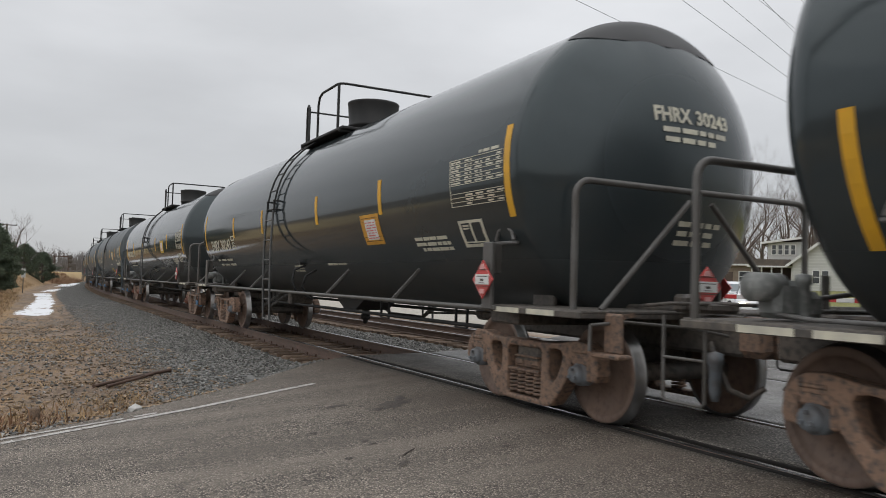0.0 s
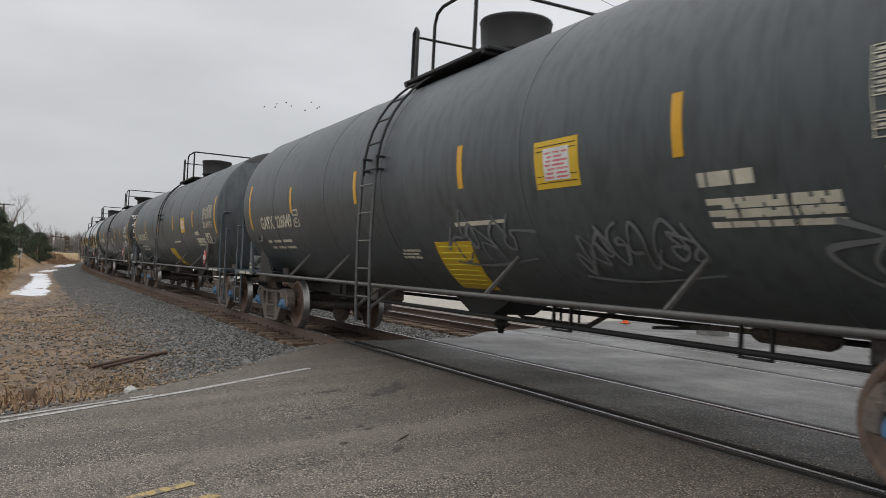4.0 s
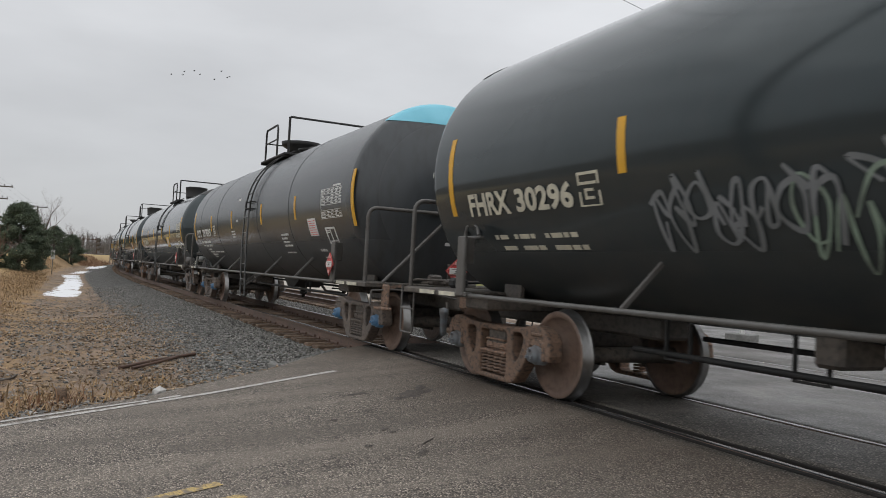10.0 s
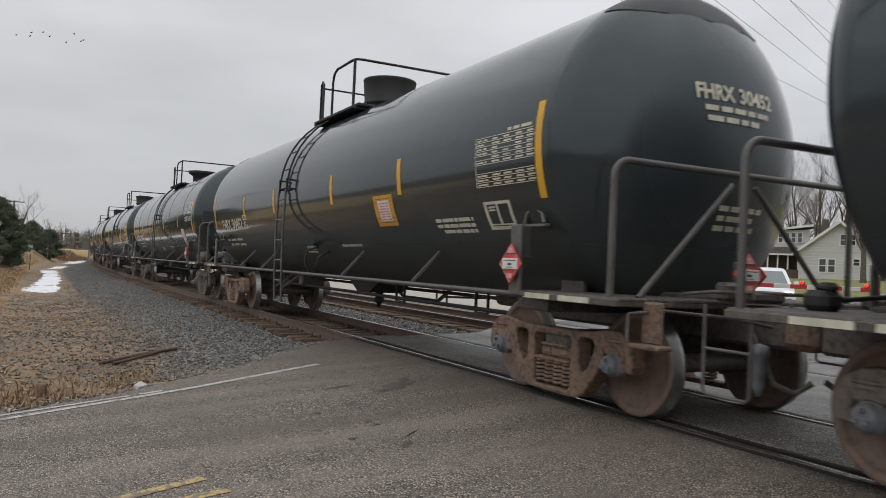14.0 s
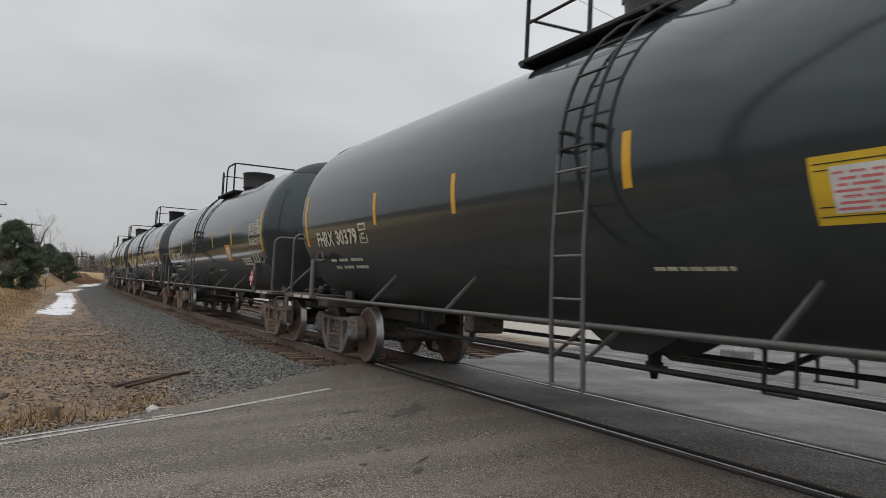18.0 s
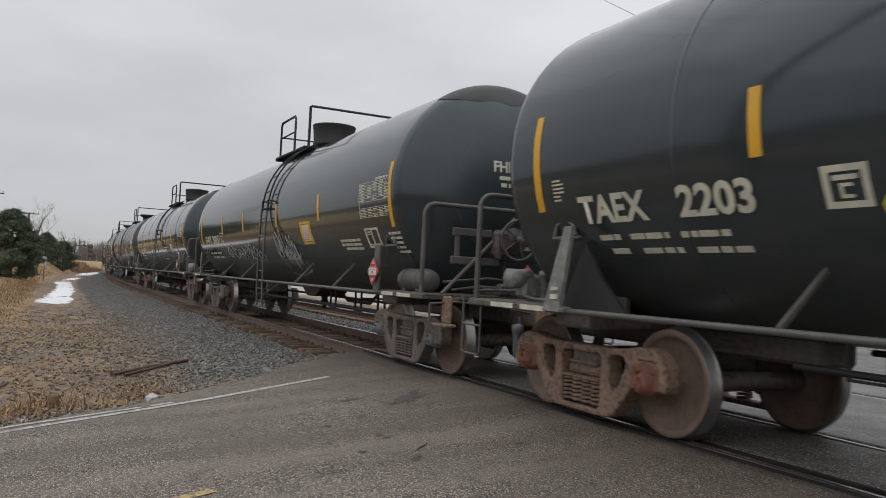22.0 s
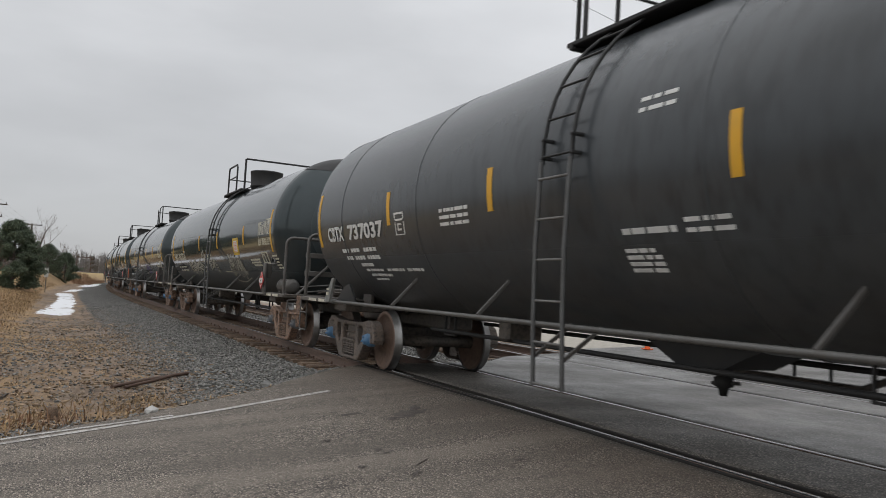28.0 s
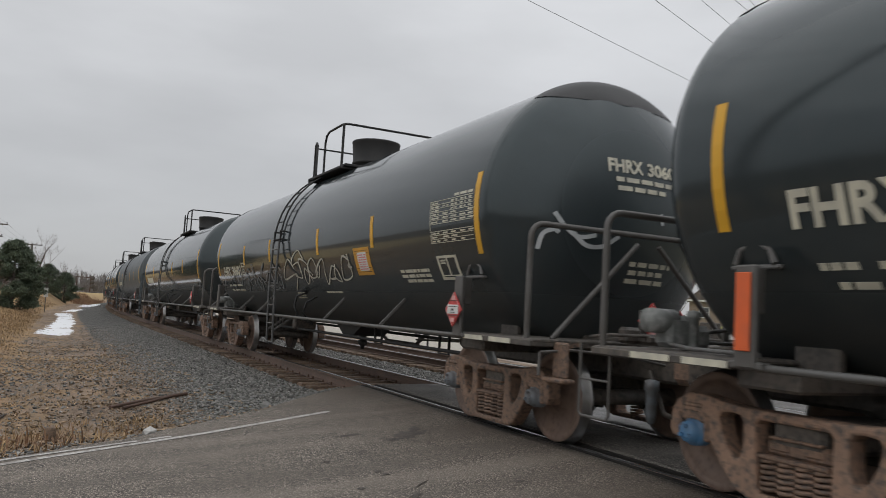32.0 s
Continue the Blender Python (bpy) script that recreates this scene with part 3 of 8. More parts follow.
ASPHALT = asphalt("asphalt_worn", (0.026, 0.0225, 0.019), (0.215, 0.185, 0.154), (0.66, 0.57, 0.47), 74.0, 0.85, (0.125, 0.106, 0.088), grime=True)
ASPHALT_MID = asphalt("asphalt_damp_between_rails", (0.034, 0.031, 0.027), (0.135, 0.123, 0.108), (0.42, 0.38, 0.33), 60.0, 0.7, (0.06, 0.054, 0.047), 0.18)
ASPHALT_WET = asphalt("asphalt_damp_grey", (0.05, 0.047, 0.043), (0.128, 0.122, 0.113), (0.32, 0.3, 0.275), 52.0, 0.48, (0.078, 0.074, 0.068), 0.2)
LINE_WHITE = material("road_line_white", (0.52, 0.5, 0.47), 0.8, second=(0.2, 0.18, 0.16), scale=9.0, contrast=(0.5, 0.68), fine=(0.22, 0.2, 0.18), fine_scale=60.0)
LINE_YELLOW = material("road_line_yellow", (0.5, 0.36, 0.14), 0.8, second=(0.19, 0.16, 0.125), scale=11.0, contrast=(0.47, 0.56), fine=(0.18, 0.14, 0.09), fine_scale=60.0)


def road_panel(name, o0, o1, mat, label, rows=40, right=None):
    """Asphalt between two offsets from the track's middle, from the pavement's ragged edge on."""
    g = Geo()
    cols = 60
    for i in range(rows + 1):
        o = o0 + (o1 - o0) * i / rows
        x0 = road_left(TRACK_Y + o) + 0.1 * hum(0, o, 1.3, 5) + 0.04 * hum(0, o, 5, 9)
        for j in range(cols + 1):
            u = j / cols
            x1 = right(TRACK_Y + o) if right else 11.0
            x = x0 + (x1 - x0) * u ** 1.6
            y = track_y(x) + o
            g.v.append((x, y, ramp(y) + rise(y) + 0.001 + 0.008 * hum(x, y, 0.5)))
    n = cols + 1
    for i in range(rows):
        for j in range(cols):
            g.f.append((i * n + j, i * n + j + 1, (i + 1) * n + j + 1, (i + 1) * n + j))
            g.flat.append(False)
    k = len(g.v)
    rim = [i * n for i in range(rows + 1)] + [rows * n + j for j in range(1, n)] + [i * n + n - 1 for i in range(rows - 1, -1, -1)] + [j for j in range(n - 2, 0, -1)]
    g.v += [(g.v[i][0], g.v[i][1], g.v[i][2] - 0.12) for i in rim]
    for q in range(len(rim)):
        r = (q + 1) % len(rim)
        g.f.append((rim[q], k + q, k + r, rim[r]))
        g.flat.append(True)
    return tagged(part(name, g, mat), label, "road", kind="structure")


SLOT = 0.055
HEADW = 0.036
road_panel("road_approach", -20, -GAUGE - HEADW - 0.13, ASPHALT, "worn brownish grey asphalt road climbing to the level crossing", rows=120)
RUBBER_STRIP = material("flangeway_rubber", (0.014, 0.013, 0.012), 0.85, second=(0.028, 0.024, 0.021), scale=5.0, stretch=(0.3, 4, 1), spec=0.2)
road_panel("flangeway_strip", -GAUGE - HEADW - 0.125, -GAUGE - HEADW - 0.03, RUBBER_STRIP, "black rubber strip beside the near rail in the crossing", rows=2)
road_panel("flangeway_strip_inner", -GAUGE + HEADW + 0.075, -GAUGE + HEADW + 0.14, RUBBER_STRIP, "black rubber strip inside the near rail in the crossing", rows=2)
road_panel("road_between_rails", -GAUGE + HEADW + 0.145, GAUGE - HEADW - SLOT, ASPHALT_MID, "asphalt filling between the rails of the near track", rows=8)
road_panel("road_behind", -95, -20, ASPHALT, "worn asphalt road leading away from the crossing", rows=30)
road_panel("road_between_tracks", GAUGE + HEADW + 0.025, TRACK_GAP - GAUGE - HEADW - 0.025, ASPHALT_WET, "damp grey asphalt between the two tracks", rows=20)
road_panel("road_between_far_rails", TRACK_GAP - GAUGE + HEADW + SLOT, TRACK_GAP + GAUGE - HEADW - SLOT, ASPHALT_WET, "asphalt filling between the rails of the far track", rows=8)
road_panel("road_beyond", TRACK_GAP + GAUGE + HEADW + 0.025, 54, ASPHALT_WET, "damp grey asphalt street beyond the tracks", rows=90, right=lambda y: 11 if y < 13 else max(road_left(y) + 9.5, 11 - (y - 13) * 3))


def painted_line(name, pts, w, mat, label, breaks=0.0, seed=1):
    """A worn painted line of short pieces lying on the road."""
    g = Geo()
    rnd = random.Random(seed)
    pts = [Vector((*p, 0)) for p in pts]
    for a, b in zip(pts, pts[1:]):
        d = b - a
        side = Vector((-d.y, d.x, 0)).normalized()
        k = max(1, int(d.length / 0.12))
        for i in range(k):
            if rnd.random() < breaks:
                continue
            p, q = a + d * (i / k), a + d * ((i + 1.02) / k)
            wa, wb = w * (0.5 - 0.03 * rnd.random()), w * (0.5 - 0.03 * rnd.random())
            c = [p - side * wa, q - side * wa, q + side * wb, p + side * wb]
            g.add([(v.x, v.y, ramp(v.y) + 0.008 * hum(v.x, v.y, 0.5) + 0.0065) for v in c], [(0, 1, 2, 3)])
    return tagged(part(name, g, mat), label, "road line", kind="structure")


painted_line("edge_line", [(-9.64, 3.19), (-8.95, 1.57), (-8.42, -0.0), (-8.05, -1.0), (-7.2, -3.6), (-6.0, -7)], 0.1, LINE_WHITE, "worn white edge line on the asphalt road")
painted_line("edge_line_old", [(-8.95, 1.2), (-8.52, -0.3), (-8.25, -1.0), (-7.4, -3.6)], 0.07, LINE_WHITE, "older faded white edge line on the asphalt road", 0.03, 3)
painted_line("centre_line", [(-5.42, 1.02), (-5.24, 0.4), (-4.8, -1.0), (-3.6, -4.5)], 0.11, LINE_YELLOW, "worn yellow centre line on the asphalt road", 0.0, 5)
painted_line("centre_line_second", [(-5.07, 1.12), (-5.0, 0.7), (-4.55, -1.0), (-3.35, -4.5)], 0.1, LINE_YELLOW, "worn second yellow centre line on the asphalt road", 0.0, 6)

# ---------- rails and ties ----------
RAIL_PROFILE = [(-0.07, -0.175), (0.07, -0.175), (0.07, -0.162), (0.012, -0.148), (0.012, -0.045), (0.036, -0.035), (0.036, -0.006), (0.028, 0.0),
                (-0.028, 0.0), (-0.036, -0.006), (-0.036, -0.035), (-0.012, -0.045), (-0.012, -0.148), (-0.07, -0.162)]


def rail(name, side, s0, s1, label):
    g, gh = Geo(), Geo()
    ss = list(np.arange(s0, -60, 6.0)) + list(np.arange(max(s0, -60), s1 + 0.1, 2.0))
    n = len(RAIL_PROFILE)
    for s in ss:
        for o, z in RAIL_PROFILE:
            x, y, _ = track(s, side + o)
            g.v.append((x, y, z))
        for o, z in ((-0.029, 0.0025), (0.029, 0.0025), (0.035, -0.003), (-0.035, -0.003)):
            x, y, _ = track(s, side + o)
            gh.v.append((x, y, z))
    for i in range(len(ss) - 1):
        for j in range(n):
            g.f.append((i * n + j, i * n + (j + 1) % n, (i + 1) * n + (j + 1) % n, (i + 1) * n + j))
            g.flat.append(True)
        for a, b in ((0, 1), (1, 2), (3, 0)):
            gh.f.append((i * 4 + a, i * 4 + b, (i + 1) * 4 + b, (i + 1) * 4 + a))
            gh.flat.append(False)
    r = tagged(part(name, g, RAIL_STEEL), label, "rail", kind="structure")
    part("running_surface", gh, RAIL_HEAD, r, "bright worn rail head")
    return r


for nm, off in (("rail_near_track_near", -GAUGE), ("rail_near_track_far", GAUGE)):
    rail(nm, off, -400, 400, "rusty steel rail with a polished head, set in the road at the crossing")
for nm, off in (("rail_far_track_near", TRACK_GAP - GAUGE), ("rail_far_track_far", TRACK_GAP + GAUGE)):
    rail(nm, off, -400, 400, "rusty steel rail of the second track")


# ---------- the train ----------
def place_on_tank(R, zc, x, h, out=0.0, far=False):
    """A point on the tank's side: x along it, h metres of arc above its middle."""
    a = h / R
    y = (R + out) * math.cos(a)
    return (x, y if far else -y, zc + (R + out) * math.sin(a))


def tank_patch(g, R, zc, x0, x1, h0, h1, out=0.006, slant=0.0, n=6):
    """A thin decal on the tank."""
    vs = []
    for lift in (out, -0.01):
        for i in range(n + 1):
            h = h0 + (h1 - h0) * i / n
            for x in (x0, x1):
                vs.append(place_on_tank(R, zc, x + slant * (h - h0), h, lift))
    k = 2 * (n + 1)
    fs = []
    for i in range(n):
        fs.append((2 * i, 2 * i + 1, 2 * i + 3, 2 * i + 2))
    for i in range(n):
        for e in (0, 1):
            fs.append((2 * i + e, 2 * i + 2 + e, k + 2 * i + 2 + e, k + 2 * i + e))
    fs += [(0, 1, k + 1, k), (2 * n, 2 * n + 1, k + 2 * n + 1, k + 2 * n)]
    return g.add(vs, fs, True)


text_cache = {}


def text_flat(body, bold=0.034, wide=1.0):
    """Letters of unit height as flat faces."""
    key = body, bold, wide
    if key not in text_cache:
        cu = bpy.data.curves.new("lettering", "FONT")
        cu.body, cu.offset, cu.resolution_u, cu.fill_mode = body, bold, 3, "FRONT"
        ob = bpy.data.objects.new("lettering", cu)
        scene.collection.objects.link(ob)
        dg = bpy.context.evaluated_depsgraph_get()
        me = ob.evaluated_get(dg).to_mesh()
        vs = [(v.co.x * wide, v.co.y) for v in me.vertices]
        fs = [tuple(p.vertices) for p in me.polygons]
        ob.evaluated_get(dg).to_mesh_clear()
        bpy.data.objects.remove(ob)
        bpy.data.curves.remove(cu)
        x0, y0 = min(v[0] for v in vs), min(v[1] for v in vs)
        k = 1 / max(max(v[1] for v in vs) - y0, 0.01)
        text_cache[key] = [((x - x0) * k, (y - y0) * k) for x, y in vs], fs
    return text_cache[key]


def tank_text(g, R, zc, body, x0, width, h0, height, out=0.012):
    vs, fs = text_flat(body)
    wide = max(v[0] for v in vs)
    return g.add([place_on_tank(R, zc, x0 + u / wide * width, h0 + w * height, out) for u, w in vs], fs, False)


GLYPHS = []
GLYPHS.append(((0.1, 0), (0.05, 1), (0.7, 0.88), (0.55, 0.52), (0.12, 0.5), (0.8, 0.38), (0.7, 0.04), (0.0, 0.0)))
GLYPHS.append(((0, 0.42), (0.7, 0.5), (0.55, 0.95), (0.1, 0.8), (0, 0.25), (0.35, 0), (0.9, 0.2)))
GLYPHS.append(((0.1, -0.05), (0.12, 1), (0.65, 0.9), (0.55, 0.55), (0.12, 0.5), (0.95, -0.1)))
GLYPHS.append(((0.8, 0.85), (0.35, 1), (0.1, 0.72), (0.7, 0.38), (0.55, 0.02), (-0.1, 0.14)))
GLYPHS.append(((0.45, 1), (0, 0.6), (0.2, 0.02), (0.7, 0.1), (0.8, 0.7), (0.4, 1), (0.1, 0.85)))
GLYPHS.append(((0.1, 1.05), (0.1, -0.05), (0.15, 0.45), (0.75, 1), (0.25, 0.5), (1.0, -0.15)))
GLYPHS.append(((-0.1, 0.85), (0.8, 1), (0.1, 0.1), (0.9, 0), (1.2, 0.2)))
GLYPHS.append(((0, 1), (0.05, 0.2), (0.4, 0), (0.7, 0.3), (0.75, 1), (0.85, 0)))
GLYPHS.append(((0, 1), (0.35, 0.5), (0.75, 1), (0.3, -0.25), (-0.2, -0.15)))
GLYPHS.append(((0.9, 0.8), (0.4, 1), (0, 0.5), (0.3, 0), (0.85, 0.15), (0.8, 0.5), (0.45, 0.5)))


def scrawl(rnd):
    """One looping stroke: turned, mirrored and shaken until it spells nothing."""
    a = rnd.choice((-1, 1)) * rnd.uniform(0.5, 1.15)
    fu, fv = rnd.random() < 0.5, rnd.random() < 0.5
    c, s = math.cos(a), math.sin(a)
    out = []
    for u, v in rnd.choice(GLYPHS):
        u, v = (1 - u if fu else u) - 0.45 + rnd.uniform(-0.14, 0.14), (1 - v if fv else v) - 0.5 + rnd.uniform(-0.14, 0.14)
        out.append((0.5 + c * u - s * v, 0.5 + 0.8 * (s * u + c * v)))
    return out + [(out[-1][0] + rnd.uniform(0.3, 0.7), rnd.uniform(0.1, 0.9))]


def squiggle(g, R, zc, x0, x1, h0, h1, seed, w=0.045, letters=5, out=0.01):
    """Sprayed tag: looping strokes along the tank that spell nothing."""
    rnd = random.Random(seed)
    cw, ch = (x1 - x0) / letters, h1 - h0
    slant = rnd.uniform(-0.05, 0.3)
    runs = []
    for k in range(letters):
        sx, sy, dy = rnd.uniform(0.85, 1.3), rnd.uniform(0.75, 1.1), rnd.uniform(-0.1, 0.15)
        runs.append([(x0 + cw * (k - 0.1 + (u + slant * (v - 0.5)) * sx), h0 + ch * (0.06 + 0.82 * v * sy + dy)) for u, v in scrawl(rnd)])
    if rnd.random() < 0.6:
        runs.append([(x0 - 0.3 * cw, h0 - 0.1 * ch), (x0 + 0.4 * (x1 - x0), h0 - 0.18 * ch), (x1 + 0.2 * cw, h0 + 0.02 * ch)])
    for k, pts in enumerate(runs):
        m = len(pts)
        path = []
        for i in range(m - 1):
            p0, p1, p2, p3 = pts[max(i - 1, 0)], pts[i], pts[i + 1], pts[min(i + 2, m - 1)]
            for q in range(6):
                u = q / 6
                path.append(tuple(0.5 * (2 * b + (c - a) * u + (2 * a - 5 * b + 4 * c - d) * u * u + (3 * b - a - 3 * c + d) * u ** 3) for a, b, c, d in zip(p0, p1, p2, p3)))
        path.append(pts[-1])
        vs, fs = [], []
        for i, (x, h) in enumerate(path):
            a, b = path[max(i - 1, 0)], path[min(i + 1, len(path) - 1)]
            dx, dh = b[0] - a[0], b[1] - a[1]
            ln = math.hypot(dx, dh) or 1
            ww = w * (0.36 + 0.1 * math.sin(i * 0.5 + seed + k))
            for sgn in (-1, 1):
                vs.append(place_on_tank(R, zc, x - sgn * dh / ln * ww, h + sgn * dx / ln * ww, out + 0.0006 * k))
            if i:
                fs.append((2 * i - 2, 2 * i - 1, 2 * i + 1, 2 * i))
        g.add(vs, fs, False)
    return g


def wheel_geo():
    """A solid railway wheel about the y axis; its flange is on the +y side."""
    plate, tread = Geo(), Geo()
    plate.lathe([(-0.075, 0.0), (-0.075, 0.1), (-0.06, 0.125), (-0.012, 0.16), (-0.004, 0.25), (-0.02, 0.35), (-0.052, 0.385), (-0.064, 0.393), (-0.065, 0.44), (-0.06, 0.45)], axis="y", n=36)
    plate.lathe([(0.065, 0.44), (0.06, 0.39), (0.03, 0.37), (0.02, 0.25), (0.025, 0.15), (0.07, 0.11), (0.07, 0.0)], axis="y", n=36)
    tread.lathe([(-0.06, 0.449), (-0.056, 0.453), (0.03, 0.459), (0.042, 0.475), (0.055, 0.482), (0.066, 0.47), (0.066, 0.437)], axis="y", n=40)
    return plate, tread


def hole_frame(outer, holes, y0, y1, bevel=0.0):
    """A plate in x-z with holes, filled by triangles and pushed to thickness."""
    bm = bmesh.new()
    edges = []
    for loop in [outer] + holes:
        vs = [bm.verts.new((x, y0, z)) for x, z in loop]
        edges += [bm.edges.new((vs[i], vs[(i + 1) % len(vs)])) for i in range(len(vs))]
    bmesh.ops.triangle_fill(bm, use_beauty=True, use_dissolve=False, edges=edges)
    ext = bmesh.ops.extrude_face_region(bm, geom=bm.faces[:])
    for v in ext["geom"]:
        if isinstance(v, bmesh.types.BMVert):
            v.co.y = y1
    bmesh.ops.recalc_face_normals(bm, faces=bm.faces)
    if bevel:
        rims = [e for e in bm.edges if len(e.link_faces) == 2 and e.calc_face_angle(0) > 1.2]
        bmesh.ops.bevel(bm, geom=rims, offset=bevel, segments=2, profile=0.5, affect="EDGES", clamp_overlap=True)
    g = Geo()
    bm.verts.index_update()
    g.add([v.co[:] for v in bm.verts], [[v.index for v in f.verts] for f in bm.faces], True)
    bm.free()
    return g


def side_frame_geo():
    """The cast bow-tie frame of a freight bogie, about its middle."""
    half = [(0.4, 0.7), (0.6, 0.715), (0.8, 0.75), (0.95, 0.745), (1.06, 0.69), (1.12, 0.6), (1.14, 0.46), (1.11, 0.4), (1.05, 0.4), (1.03, 0.54), (0.96, 0.6), (0.84, 0.6), (0.77, 0.54), (0.73, 0.42), (0.6, 0.25), (0.47, 0.115), (0.36, 0.085)]
    outer = [(x, z) for x, z in half] + [(-x, z) for x, z in reversed(half)]
    tri_r = [(0.41, 0.6), (0.44, 0.64), (0.52, 0.65), (0.6, 0.64), (0.635, 0.6), (0.61, 0.5), (0.55, 0.39), (0.49, 0.34), (0.44, 0.35), (0.415, 0.42)]
    tri_l = [(-x, z) for x, z in tri_r]
    mid = [(-0.26, 0.14), (0.26, 0.14), (0.285, 0.17), (0.295, 0.44), (0.3, 0.6), (0.27, 0.63), (-0.27, 0.63), (-0.3, 0.6), (-0.295, 0.44), (-0.285, 0.17)]
    g = hole_frame(outer, [tri_r, tri_l, mid], -0.1, 0.07, 0.022)
    for s in (-1, 1):
        g.box(s * 0.9, -0.1, 0.66, 0.2, 0.03, 0.035, 0.01)
        g.box(s * 0.18, -0.1, 0.66, 0.1, 0.016, 0.03, 0.005)
    return g


def spring_geo():
    pts = [(0.07 * math.cos(a), 0.07 * math.sin(a), 0.15 + 0.225 * a / (2 * math.pi * 6)) for a in [i * math.pi / 5 for i in range(61)]]
    return Geo().tube(pts, 0.0165, 5)


GAP_R, AXLE = 13.67, 0.89
MESH = {}


def shared(name, make, mat):
    if (name, mat.name) not in MESH:
        MESH[name, mat.name] = make().mesh(name, mat)
    return MESH[name, mat.name]


def add_truck(car, x, caps, truck_mat, lead=None):
    """A bogie under the car at x: frames, springs, bolster and bearings. The wheelsets come apart."""
    for s in (-1, 1):
        fr = part("side_frame", shared("side_frame", side_frame_geo, truck_mat), None, car, at=pose(x, s * 1.0, 0, 0, 0, 0 if s < 0 else 180))
        for sx in (-0.21, -0.07, 0.07, 0.21) if s < 0 else (0.0,):
            part("coil_spring", shared("coil_spring", spring_geo, truck_mat), None, fr, at=pose(sx, -0.02, 0))
        for k, a in enumerate((-AXLE, AXLE)):
            cap_mat = (lead if lead and a > 0 else caps) if s < 0 else CAP_GREY
            part("bearing_cap", shared("bearing_cap", lambda: Geo().lathe([(-0.17, 0.0), (-0.17, 0.04), (-0.165, 0.075), (-0.12, 0.088), (-0.1, 0.09), (-0.1, 0.105), (0.0, 0.11)], axis="y", n=16).box(0.0, -0.18, 0.045, 0.03, 0.03, 0.03, 0.005).box(0.04, -0.18, -0.025, 0.03, 0.03, 0.03, 0.005).box(-0.04, -0.18, -0.025, 0.03, 0.03, 0.03, 0.005), cap_mat), None, fr,
                 at=pose(a, 0, 0.457))
            part("bearing_adapter", shared("bearing_adapter", lambda: Geo().box(0, 0, 0.58, 0.26, 0.2, 0.1, 0.02).box(-0.14, -0.02, 0.5, 0.05, 0.19, 0.2, 0.015).box(0.14, -0.02, 0.5, 0.05, 0.19, 0.2, 0.015), RUST_RED if caps is RUST_RED else truck_mat),
                 None, fr, at=pose(a, 0, 0))

    def bolster():
        g = Geo().box(0, 0, 0.56, 0.42, 2.1, 0.22, 0.04)
        g.lathe([(0.66, 0.0), (0.66, 0.22), (0.86, 0.22), (0.86, 0.0)], axis="z", n=16)
        for q in (-0.42, 0.42):
            g.bar((q, -0.75, 0.42), (q, 0.75, 0.42), 0.1, 0.12, 0.02)
            for yy in (-0.75, 0.75):
                g.box(q * 1.06, yy, 0.44, 0.08, 0.14, 0.34, 0.02)
        g.bar((-0.6, 0, 0.34), (0.6, 0, 0.34), 0.07, 0.07, 0.01)
        return g

    part("bolster", shared("bolster", bolster, GEAR), None, car, at=pose(x, 0, 0))
    part("bolster_end", shared("bolster_end", lambda: Geo().box(0, -1.0, 0.46, 0.5, 0.1, 0.12, 0.03).box(-0.13, -1.055, 0.47, 0.14, 0.02, 0.05, 0.008).box(0.13, -1.055, 0.47, 0.14, 0.02, 0.05, 0.008).box(0, -1.03, 0.395, 0.55, 0.16, 0.03, 0.008).box(0, -1.02, 0.53, 0.4, 0.12, 0.02, 0.006), truck_mat), None, car, at=pose(x, 0, 0))


def add_wheelset(car, x):
    def axle():
        return Geo().lathe([(-1.12, 0.0), (-1.12, 0.07), (-0.86, 0.075), (-0.84, 0.1), (-0.7, 0.1), (-0.4, 0.085), (0.4, 0.085), (0.7, 0.1), (0.84, 0.1), (0.86, 0.075), (1.12, 0.07), (1.12, 0.0)], axis="y", n=14)
    ws = part("wheelset", shared("axle", axle, GEAR), None, car, at=pose(x, 0, 0.457))
    for s in (-1, 1):
        turn_m = pose(0, s * 0.775, 0, 0, 0, 0 if s < 0 else 180)
        part("wheel_plate", shared("wheel_plate", lambda: wheel_geo()[0], WHEEL), None, ws, at=turn_m)
        part("wheel_tread", shared("wheel_tread", lambda: wheel_geo()[1], TREAD), None, ws, at=turn_m)
    return ws


def arc(c, r, a0, a1, n, f):
    return [f(c[0] + r * math.cos(a0 + (a1 - a0) * i / n), c[1] + r * math.sin(a0 + (a1 - a0) * i / n)) for i in range(n + 1)]


def pipe_frame(y0, y1, x, z0, z1, r=0.03, bend_r=0.14):
    """A bent pipe rail across the car's end: up, over and down."""
    n = 5
    pts = [(x, y0, z0), (x, y0, z1 - bend_r)]
    s = 1 if y1 > y0 else -1
    pts += [(x, y0 + s * bend_r * (1 - math.cos(a)), z1 - bend_r + bend_r * math.sin(a)) for a in [math.pi / 2 * i / n for i in range(1, n + 1)]]
    pts += [(x, y1 - s * bend_r * (1 - math.sin(a)), z1 - bend_r + bend_r * math.cos(a)) for a in [math.pi / 2 * i / n for i in range(0, n + 1)]]
    pts += [(x, y1, z0)]
    return Geo().tube(pts, r, 8)


